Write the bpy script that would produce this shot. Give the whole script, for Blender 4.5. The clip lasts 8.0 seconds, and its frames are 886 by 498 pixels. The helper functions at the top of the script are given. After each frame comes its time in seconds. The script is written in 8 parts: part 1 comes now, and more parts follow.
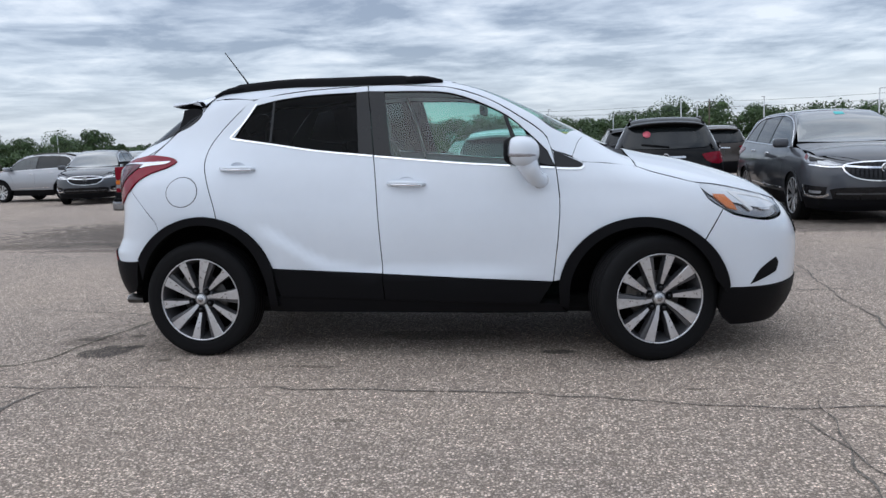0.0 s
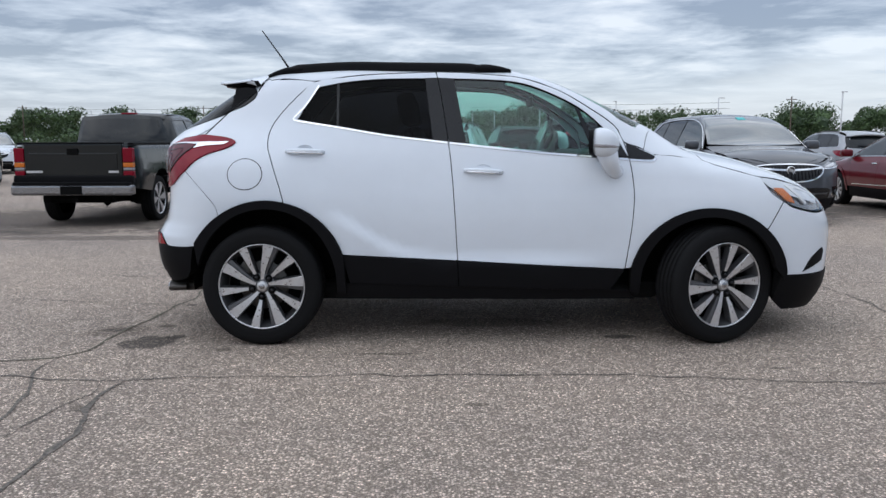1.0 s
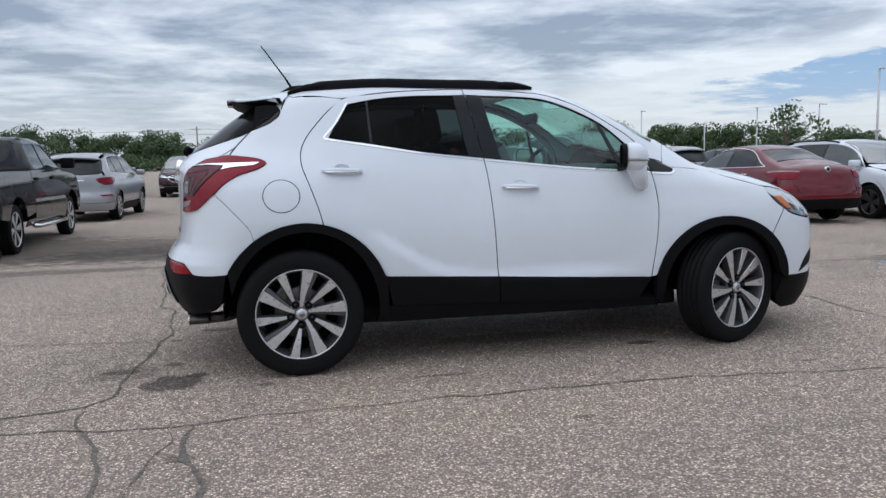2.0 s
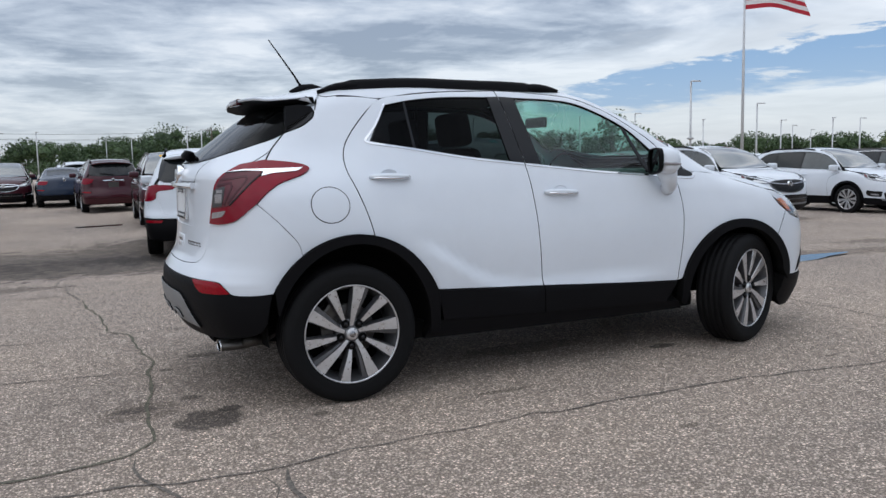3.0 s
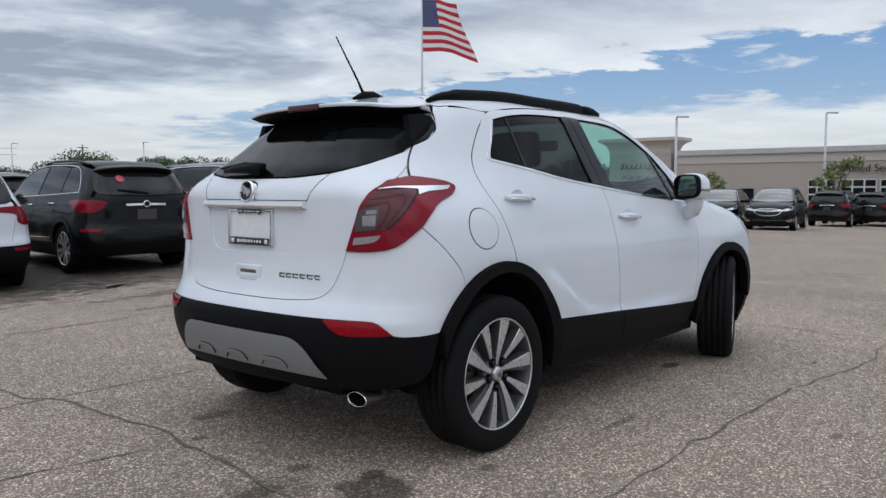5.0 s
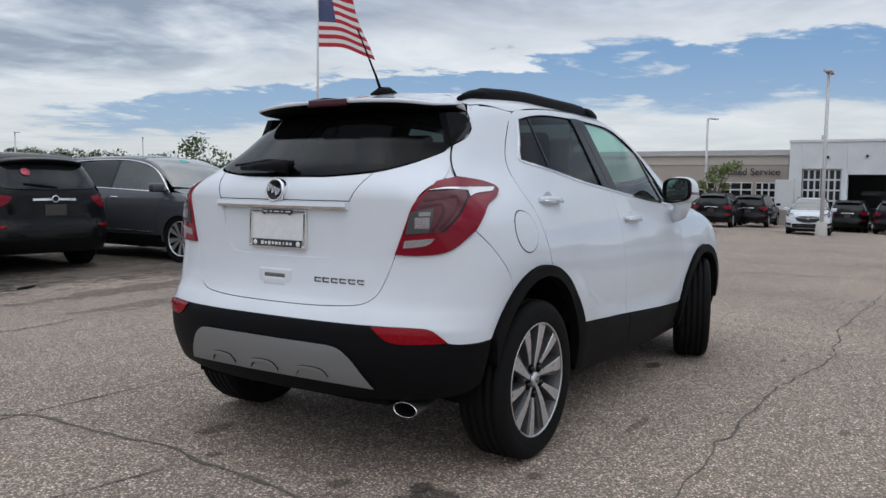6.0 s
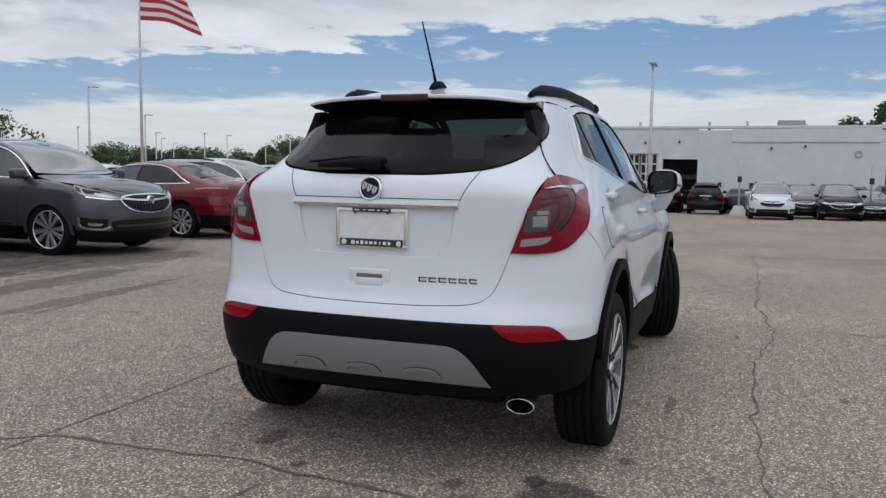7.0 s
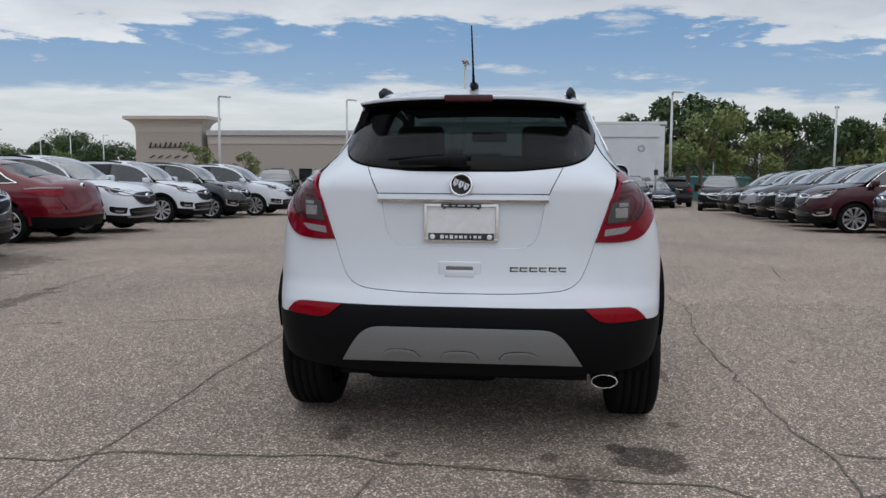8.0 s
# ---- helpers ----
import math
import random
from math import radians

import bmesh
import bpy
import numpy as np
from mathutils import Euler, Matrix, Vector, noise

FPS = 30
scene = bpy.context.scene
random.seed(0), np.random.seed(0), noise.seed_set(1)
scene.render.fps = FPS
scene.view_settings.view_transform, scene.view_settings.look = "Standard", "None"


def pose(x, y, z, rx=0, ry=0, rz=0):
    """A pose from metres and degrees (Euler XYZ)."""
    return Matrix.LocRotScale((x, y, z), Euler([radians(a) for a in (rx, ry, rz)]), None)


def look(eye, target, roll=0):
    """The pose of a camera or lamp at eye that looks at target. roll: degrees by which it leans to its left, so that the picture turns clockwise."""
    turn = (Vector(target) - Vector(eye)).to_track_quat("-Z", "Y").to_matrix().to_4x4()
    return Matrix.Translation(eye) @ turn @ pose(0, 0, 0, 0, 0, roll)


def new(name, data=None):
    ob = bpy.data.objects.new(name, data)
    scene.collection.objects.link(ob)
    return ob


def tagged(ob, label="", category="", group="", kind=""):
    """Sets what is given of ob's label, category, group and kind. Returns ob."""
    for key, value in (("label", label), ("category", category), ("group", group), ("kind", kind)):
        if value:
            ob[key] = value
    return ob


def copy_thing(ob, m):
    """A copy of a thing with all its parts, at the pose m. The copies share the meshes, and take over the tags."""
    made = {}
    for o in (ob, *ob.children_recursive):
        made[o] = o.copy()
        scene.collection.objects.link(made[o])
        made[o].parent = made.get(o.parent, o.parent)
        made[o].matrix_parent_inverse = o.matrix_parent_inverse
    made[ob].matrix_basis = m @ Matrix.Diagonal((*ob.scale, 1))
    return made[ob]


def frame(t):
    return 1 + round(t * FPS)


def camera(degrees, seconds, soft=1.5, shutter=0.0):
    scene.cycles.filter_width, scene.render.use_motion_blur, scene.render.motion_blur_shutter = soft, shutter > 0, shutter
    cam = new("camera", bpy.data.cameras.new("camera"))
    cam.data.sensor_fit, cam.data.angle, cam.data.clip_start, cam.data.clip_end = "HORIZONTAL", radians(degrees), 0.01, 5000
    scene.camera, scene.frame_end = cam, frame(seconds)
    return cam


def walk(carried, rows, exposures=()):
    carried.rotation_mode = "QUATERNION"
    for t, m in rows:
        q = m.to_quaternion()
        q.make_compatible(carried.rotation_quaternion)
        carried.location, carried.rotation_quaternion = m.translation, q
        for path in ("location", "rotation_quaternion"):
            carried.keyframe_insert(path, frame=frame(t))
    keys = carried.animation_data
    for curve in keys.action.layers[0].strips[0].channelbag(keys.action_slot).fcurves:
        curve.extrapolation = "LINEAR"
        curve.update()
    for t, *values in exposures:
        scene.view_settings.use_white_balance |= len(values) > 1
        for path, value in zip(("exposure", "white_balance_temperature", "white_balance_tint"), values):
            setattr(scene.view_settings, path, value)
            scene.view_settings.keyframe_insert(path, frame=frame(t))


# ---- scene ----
cam = camera(57.2, 8.0)
PATH = [
    (0, (2.202, -5.184, 1.165), (1.857, -3.23, 0.916), -2.0),
    (0.5, (1.621, -5.338, 1.167), (1.438, -3.363, 0.913), -0.5),
    (1, (0.983, -5.323, 1.148), (0.995, -3.341, 0.88), -0.1),
    (1.5, (0.361, -5.318, 1.154), (0.579, -3.345, 0.915), -0.8),
    (2, (-0.233, -5.137, 1.141), (0.221, -3.202, 0.918), -1.1),
    (2.2, (-0.452, -5.034, 1.158), (0.08, -3.119, 0.939), -0.9),
    (3.3, (-1.538, -4.289, 1.154), (-0.566, -2.554, 0.94), -1.4),
    (3.5, (-1.731, -4.131, 1.164), (-0.683, -2.441, 0.953), -1.4),
    (4, (-2.168, -3.721, 1.154), (-0.93, -2.164, 0.947), -1.4),
    (4.5, (-2.49, -3.265, 1.136), (-1.094, -1.844, 0.949), -1.1),
    (4.7, (-2.608, -3.112, 1.134), (-1.159, -1.744, 0.961), -0.6),
    (5.8, (-2.965, -2.46, 1.14), (-1.332, -1.315, 0.993), 0.5),
    (6, (-3.031, -2.341, 1.144), (-1.357, -1.258, 0.986), 0.7),
    (6.5, (-3.313, -1.914, 1.169), (-1.536, -1.018, 0.976), 0.0),
    (7, (-3.521, -1.367, 1.192), (-1.655, -0.673, 0.996), 0.8),
    (7.5, (-3.764, -0.835, 1.173), (-1.829, -0.364, 0.99), 1.3),
    (8, (-3.961, -0.271, 1.191), (-1.982, -0.063, 0.987), 0.3),
]
walk(cam, [(t, look(eye, target, roll)) for t, eye, target, roll in PATH],
     exposures=[(0, 0.13, 6150, 10), (2, 0.05, 6250, 10), (4, -0.02, 6330, 10), (6, -0.12, 6480, 10), (8, -0.19, 6530, 10)])

# ---- light: a bright overcast afternoon with one band of blue ----
SUN_UP, SUN_TURN = 55.0, 248.0
world = bpy.data.worlds.new("sky")
scene.world = world
world.use_nodes = True


def node(tree, kind, links=()):
    """A node with its links: (input, socket or value)."""
    n = tree.nodes.new(kind)
    for slot, what in links:
        if isinstance(what, bpy.types.NodeSocket):
            tree.links.new(what, n.inputs[slot])
        else:
            n.inputs[slot].default_value = what
    return n


def math_node(tree, op, a, b=0.0, c=0.0, clamp=False):
    n = node(tree, "ShaderNodeMath", [(0, a), (1, b), (2, c)])
    n.operation, n.use_clamp = op, clamp
    return n.outputs[0]


def fade(tree, value, a, b, c=0.0, d=1.0):
    """From c at a to d at b, smoothly."""
    n = node(tree, "ShaderNodeMapRange", [(0, value), (1, a), (2, b), (3, c), (4, d)])
    n.interpolation_type = "SMOOTHSTEP"
    return n.outputs[0]


def ramp(tree, value, stops):
    """A colour ramp; stops: (place, colour)."""
    n = node(tree, "ShaderNodeValToRGB", [(0, value)])
    while len(n.color_ramp.elements) < len(stops):
        n.color_ramp.elements.new(0.5)
    for e, (at, colour) in zip(n.color_ramp.elements, stops):
        e.position = at
        e.color = (*colour, 1) if len(colour) == 3 else colour
    return n.outputs[0]


def blend(tree, fac, a, b, mode="MIX"):
    n = tree.nodes.new("ShaderNodeMix")
    n.data_type, n.blend_type = "RGBA", mode
    for slot, what in ((0, fac), (6, a), (7, b)):
        if isinstance(what, bpy.types.NodeSocket):
            tree.links.new(what, n.inputs[slot])
        else:
            n.inputs[slot].default_value = what if slot == 0 else (*what, 1)
    return n.outputs[2]


def build_sky():
    t = world.node_tree
    t.nodes.clear()
    sky = node(t, "ShaderNodeTexSky")
    sky.sky_type, sky.sun_disc = "NISHITA", False
    sky.sun_elevation, sky.sun_rotation = radians(SUN_UP), radians(SUN_TURN)
    way = node(t, "ShaderNodeTexCoord").outputs["Generated"]
    xyz = node(t, "ShaderNodeSeparateXYZ", [(0, way)])
    x, y, up = xyz.outputs
    # the clouds lie on a flat layer overhead, so they crowd towards the horizon
    flat = math_node(t, "ADD", math_node(t, "MAXIMUM", up, 0.0), 0.075)
    layer = node(t, "ShaderNodeCombineXYZ", [(0, math_node(t, "DIVIDE", x, flat)), (1, math_node(t, "DIVIDE", y, flat))]).outputs[0]
    big = node(t, "ShaderNodeTexNoise", [("Vector", layer), ("Scale", 0.36), ("Detail", 9.0), ("Roughness", 0.60), ("Distortion", 0.35)]).outputs[0]
    fine = node(t, "ShaderNodeTexNoise", [("Vector", layer), ("Scale", 1.6), ("Detail", 8.0), ("Roughness", 0.62), ("Distortion", 0.3)]).outputs[0]
    shade = node(t, "ShaderNodeTexNoise", [("Vector", layer), ("Scale", 0.75), ("Detail", 4.0), ("Roughness", 0.55), ("Distortion", 0.8)]).outputs[0]
    # the clear band: a long gap in the deck on the far side of the lot
    gap_at = math_node(t, "ADD", math_node(t, "MULTIPLY", x, 0.985), math_node(t, "MULTIPLY", y, 0.17))
    ahead = math_node(t, "DIVIDE", gap_at, flat)
    ragged = math_node(t, "ADD", math_node(t, "MULTIPLY", math_node(t, "SUBTRACT", big, 0.5), 2.2), math_node(t, "MULTIPLY", math_node(t, "SUBTRACT", fine, 0.5), 1.7))
    wavy = math_node(t, "ADD", ahead, ragged)
    band = math_node(t, "MULTIPLY", fade(t, wavy, 4.08, 4.22), fade(t, wavy, 6.1, 5.5))
    band = math_node(t, "MULTIPLY", band, fade(t, math_node(t, "ADD", x, math_node(t, "MULTIPLY", math_node(t, "SUBTRACT", fine, 0.5), 0.5)), 0.50, 0.60))
    wisps = fade(t, fine, 0.57, 0.68)
    open_sky = math_node(t, "MULTIPLY", band, math_node(t, "SUBTRACT", 1.0, math_node(t, "MULTIPLY", wisps, 0.85)))
    dense = math_node(t, "ADD", math_node(t, "MULTIPLY", shade, 0.5), math_node(t, "MULTIPLY", fine, 0.5))
    cloud = ramp(t, dense, [(0.39, (1.0, 1.02, 1.05)), (0.48, (0.68, 0.73, 0.81)), (0.58, (0.34, 0.385, 0.475))])
    # the deck is thin and bright along its edge, and pales towards the horizon
    rim = math_node(t, "MULTIPLY", fade(t, wavy, 3.0, 4.05), fade(t, ahead, 1.8, 2.7))
    cloud = blend(t, math_node(t, "MULTIPLY", rim, 0.62), cloud, (1.10, 1.10, 1.10))
    low = fade(t, up, 0.13, 0.01)
    cloud = blend(t, math_node(t, "MULTIPLY", low, 0.7), cloud, (0.71, 0.77, 0.86))
    blue = ramp(t, up, [(0.04, (0.38, 0.53, 0.76)), (0.16, (0.20, 0.38, 0.67))])
    deck = blend(t, open_sky, cloud, blue)
    # an overcast sky is brighter overhead than at its foot
    deck = blend(t, 1.0, deck, ramp(t, up, [(0.22, (1.0, 1.0, 1.0)), (0.85, (2.15, 2.13, 2.08))]), "MULTIPLY")
    lit = node(t, "ShaderNodeBackground", [(0, deck), (1, 0.70)])
    air = node(t, "ShaderNodeBackground", [(0, sky.outputs[0]), (1, 0.03)])
    both = node(t, "ShaderNodeAddShader", [(0, lit.outputs[0]), (1, air.outputs[0])])
    node(t, "ShaderNodeOutputWorld", [(0, both.outputs[0])])


build_sky()
sun = new("sun", bpy.data.lights.new("sun", "SUN"))
sun.data.energy, sun.data.angle, sun.data.color = 0.62, radians(100), (1.0, 0.97, 0.93)
sun.matrix_world = look((0, 0, 30), Vector((0, 0, 30)) - Vector((math.sin(radians(SUN_TURN)) * math.cos(radians(SUN_UP)), math.cos(radians(SUN_TURN)) * math.cos(radians(SUN_UP)), math.sin(radians(SUN_UP)))))


# ---- materials ----
def principled(name, colour, rough=0.5, metal=0.0, **more):
    m = bpy.data.materials.new(name)
    m.use_nodes = True
    b = m.node_tree.nodes["Principled BSDF"]
    b.inputs["Base Color"].default_value = (*colour, 1)
    b.inputs["Roughness"].default_value, b.inputs["Metallic"].default_value = rough, metal
    for key, value in more.items():
        b.inputs[key.replace("_", " ")].default_value = value
    return m, m.node_tree, b


def grain(m_tree, b, scale, amount, bump=0.0, rough=0.0, colour=None):
    """Uneven colour, roughness and relief at one scale over the surface's own space."""
    at = node(m_tree, "ShaderNodeTexCoord").outputs["Object"]
    n = node(m_tree, "ShaderNodeTexNoise", [("Vector", at), ("Scale", scale), ("Detail", 5.0), ("Roughness", 0.6)]).outputs[0]
    if amount:
        base = tuple(b.inputs["Base Color"].default_value)[:3]
        tone = ramp(m_tree, n, [(0.3, tuple(c * (1 - amount) for c in base)), (0.7, tuple(min(1, c * (1 + amount)) for c in base))])
        m_tree.links.new(tone, b.inputs["Base Color"])
    if rough:
        r = b.inputs["Roughness"].default_value
        m_tree.links.new(node(m_tree, "ShaderNodeMapRange", [(0, n), (1, 0.3), (2, 0.7), (3, r - rough), (4, r + rough)]).outputs[0], b.inputs["Roughness"])
    if bump:
        m_tree.links.new(node(m_tree, "ShaderNodeBump", [("Strength", 0.6), ("Distance", bump), ("Height", n)]).outputs[0], b.inputs["Normal"])


def car_paint(name, colour, flake=0.0, coat=1.0, gloss=1.38):
    m, t, b = principled(name, colour, 0.42, flake, Coat_Weight=coat, Coat_Roughness=0.03, Coat_IOR=gloss, Specular_IOR_Level=0.08)
    grain(t, b, 3.0, 0.03, 0.0, 0.05)
    return m


def glass(name, tint, gloss=1.0, dust=0.0, ahead=0.05):
    """A thin pane: lets tinted light through, mirrors at a grazing look, with a film of dust."""
    m = bpy.data.materials.new(name)
    m.use_nodes = True
    t = m.node_tree
    t.nodes.clear()
    see = node(t, "ShaderNodeBsdfTransparent", [(0, (*tint, 1))])
    shine = node(t, "ShaderNodeBsdfGlossy", [(0, (gloss, gloss, gloss, 1)), ("Roughness", 0.01)])
    facing = node(t, "ShaderNodeLayerWeight", [("Blend", 0.5)]).outputs["Facing"]
    mirror = math_node(t, "ADD", math_node(t, "MULTIPLY", math_node(t, "POWER", facing, 4.6), 0.93), ahead)
    mix = node(t, "ShaderNodeMixShader", [(0, mirror), (1, see.outputs[0]), (2, shine.outputs[0])])
    if dust:
        at = node(t, "ShaderNodeTexCoord").outputs["Object"]
        film = node(t, "ShaderNodeTexNoise", [("Vector", at), ("Scale", 4.0), ("Detail", 4.0)]).outputs[0]
        mix = node(t, "ShaderNodeMixShader", [(0, fade(t, film, 0.3, 0.7, dust * 0.6, dust * 1.4)), (1, mix.outputs[0]), (2, node(t, "ShaderNodeBsdfDiffuse", [(0, (0.5, 0.5, 0.5, 1))]).outputs[0])])
    node(t, "ShaderNodeOutputMaterial", [(0, mix.outputs[0])])
    return m


def plain(name, colour, rough=0.5, metal=0.0, scale=40, amount=0.12, bump=0.0, **more):
    m, t, b = principled(name, colour, rough, metal, **more)
    grain(t, b, scale, amount, bump, min(0.1, rough * 0.3))
    return m


WHITE = car_paint("white_paint", (0.675, 0.712, 0.760))
CLAD = plain("black_plastic", (0.0052, 0.0052, 0.0062), 0.55, scale=300, amount=0.2, bump=0.0006, Specular_IOR_Level=0.09)
GLOSS_BLACK = plain("gloss_black", (0.008, 0.008, 0.009), 0.16, scale=5, amount=0.1, Specular_IOR_Level=0.3)
CHROME = plain("chrome", (0.80, 0.80, 0.81), 0.08, 1.0, scale=10, amount=0.03)
SILVER = plain("satin_silver_plastic", (0.22, 0.225, 0.23), 0.45, 0.3, scale=200, amount=0.08)
ALLOY = plain("machined_alloy", (0.60, 0.60, 0.61), 0.34, 0.8, scale=60, amount=0.08)
RIM_PAINT = plain("grey_rim_paint", (0.10, 0.10, 0.105), 0.38, 0.5, scale=60, amount=0.12)
ALLOY_DARK = plain("dark_alloy", (0.085, 0.085, 0.088), 0.45, 0.7, scale=60, amount=0.1)
RUBBER = plain("tyre_rubber", (0.0075, 0.0075, 0.008), 0.72, scale=90, amount=0.25, bump=0.0008, Specular_IOR_Level=0.12)
DARK = plain("dark_underside", (0.007, 0.007, 0.007), 0.9, scale=20, amount=0.3, Specular_IOR_Level=0.05)
BRAKE = plain("brake_metal", (0.09, 0.085, 0.08), 0.45, 0.8, scale=80, amount=0.25)
CABIN = plain("dark_cabin_trim", (0.035, 0.034, 0.034), 0.7, scale=60, amount=0.2)
SEAT = plain("grey_seat_cloth", (0.10, 0.098, 0.095), 0.85, scale=150, amount=0.25, bump=0.001)
LINING = plain("pale_headlining", (0.42, 0.41, 0.39), 0.9, scale=120, amount=0.08)
PRIVACY = glass("privacy_glass", (0.075, 0.078, 0.085), 0.75, 0.004, 0.006)
CLEAR = glass("green_tinted_glass", (0.56, 0.80, 0.73), 1.0, 0.012)
MIRROR_GLASS = plain("mirror_glass", (0.30, 0.34, 0.33), 0.04, 1.0, scale=6, amount=0.05)
LAMP_COVER = glass("clear_lamp_cover", (0.9, 0.9, 0.9))
RED_LENS = plain("red_lens", (0.195, 0.002, 0.014), 0.06, scale=12, amount=0.12, Coat_Weight=0.6, Coat_IOR=1.36, Specular_IOR_Level=0.1)
RED_DEEP = plain("deep_red_lens", (0.055, 0.006, 0.012), 0.12, scale=12, amount=0.12, Coat_Weight=1.0, Coat_IOR=1.36, Specular_IOR_Level=0.1)
REFLECTOR = plain("red_reflector", (0.23, 0.0015, 0.008), 0.12, scale=160, amount=0.35, bump=0.0004, Specular_IOR_Level=0.2)
BADGE_METAL = plain("smoked_chrome", (0.30, 0.30, 0.31), 0.22, 0.9, scale=60, amount=0.15)
SMOKE = plain("mauve_lens", (0.095, 0.020, 0.028), 0.10, scale=12, amount=0.25, Coat_Weight=0.8, Coat_IOR=1.36, Specular_IOR_Level=0.1)
PALE_LENS = plain("pale_lens", (0.27, 0.255, 0.26), 0.2, scale=180, amount=0.35, Coat_Weight=1.0, Coat_IOR=1.36, Specular_IOR_Level=0.1)
AMBER = plain("amber_lens", (0.62, 0.16, 0.02), 0.15, scale=80, amount=0.15, Coat_Weight=1.0, Coat_IOR=1.36, Specular_IOR_Level=0.1)
PLATE = plain("white_plate", (0.72, 0.73, 0.74), 0.45, scale=30, amount=0.06)
INK = plain("dark_ink", (0.02, 0.022, 0.03), 0.5, scale=30, amount=0.1)


# ---- mesh tools ----
def mesh_of(name, verts, faces, materials, norms=None, smooth=True, slots=None):
    me = bpy.data.meshes.new(name)
    me.from_pydata([tuple(map(float, v)) for v in verts], [], [tuple(map(int, f)) for f in faces])
    for m in materials if isinstance(materials, (list, tuple)) else [materials]:
        me.materials.append(m)
    me.polygons.foreach_set("use_smooth", [smooth] * len(me.polygons))
    if slots is not None:
        me.polygons.foreach_set("material_index", slots)
    if norms is not None:
        me.normals_split_custom_set_from_vertices([tuple(map(float, n)) for n in norms])
    me.update()
    return me


def part(name, data, parent, label="", at=None):
    """One mesh (or a bmesh) as an object under a thing."""
    ob = new(name, data)
    ob.parent = parent
    if at is not None:
        ob.matrix_basis = at
    return tagged(ob, label)


def thing(name, label, category, at=None, group="", kind=""):
    ob = new(name)
    ob.empty_display_size = 0.1
    if at is not None:
        ob.matrix_basis = at
    return tagged(ob, label, category, group, kind)


def from_bm(name, bm, material, smooth=False):
    me = bpy.data.meshes.new(name)
    bm.to_mesh(me)
    bm.free()
    for m in material if isinstance(material, (list, tuple)) else [material]:
        me.materials.append(m)
    if smooth:
        me.polygons.foreach_set("use_smooth", [True] * len(me.polygons))
    return me


def box_mesh(name, size, material, bevel=0.0, m=Matrix(), segments=2, smooth=False, taper=None):
    """A bevelled block, centred; taper: how much narrower its top is in x and y."""
    bm = bmesh.new()
    bmesh.ops.create_cube(bm, size=1, matrix=Matrix.Diagonal((*size, 1)))
    if taper:
        for v in bm.verts:
            if v.co.z > 0:
                v.co.x *= taper[0]
                v.co.y *= taper[1]
    if bevel:
        bmesh.ops.bevel(bm, geom=bm.edges[:], offset=bevel, segments=segments, profile=0.6, affect="EDGES")
    bmesh.ops.transform(bm, matrix=m, verts=bm.verts)
    return from_bm(name, bm, material, smooth)


def tube_mesh(name, path, radius, material, sides=8, ends=True):
    """A round bar along a path; radius: one, or one for each point."""
    path = [Vector(p) for p in path]
    radii = radius if isinstance(radius, (list, tuple)) else [radius] * len(path)
    verts, faces = [], []
    for i, p in enumerate(path):
        d = (path[min(i + 1, len(path) - 1)] - path[max(i - 1, 0)]).normalized()
        a = d.orthogonal().normalized() if i == 0 else (a - d * a.dot(d)).normalized()
        b = d.cross(a)
        verts += [p + radii[i] * (math.cos(k * math.tau / sides) * a + math.sin(k * math.tau / sides) * b) for k in range(sides)]
    for i in range(len(path) - 1):
        faces += [(i * sides + k, i * sides + (k + 1) % sides, (i + 1) * sides + (k + 1) % sides, (i + 1) * sides + k) for k in range(sides)]
    if ends:
        faces += [tuple(range(sides))[::-1], tuple(range((len(path) - 1) * sides, len(path) * sides))]
    return mesh_of(name, verts, faces, material)


def turned(name, profile, material, n=48, axis="Y", slots=None, smooth=True):
    """A profile of (radius, along) turned round an axis."""
    verts, faces, index = [], [], []
    for k in range(n):
        c, s = math.cos(k * math.tau / n), math.sin(k * math.tau / n)
        verts += [(r * c, a, r * s) if axis == "Y" else (r * c, r * s, a) for r, a in profile]
    p = len(profile)
    for k in range(n):
        for i in range(p - 1):
            quad = (k * p + i, k * p + i + 1, (k + 1) % n * p + i + 1, (k + 1) % n * p + i)
            faces.append(quad if axis == "Y" else quad[::-1])
            index.append(slots[i] if slots else 0)
    return mesh_of(name, verts, faces, material, smooth=smooth, slots=index)


# ---- car skins: one smooth surface that all the panels of a car lie on ----
from mathutils.geometry import delaunay_2d_cdt


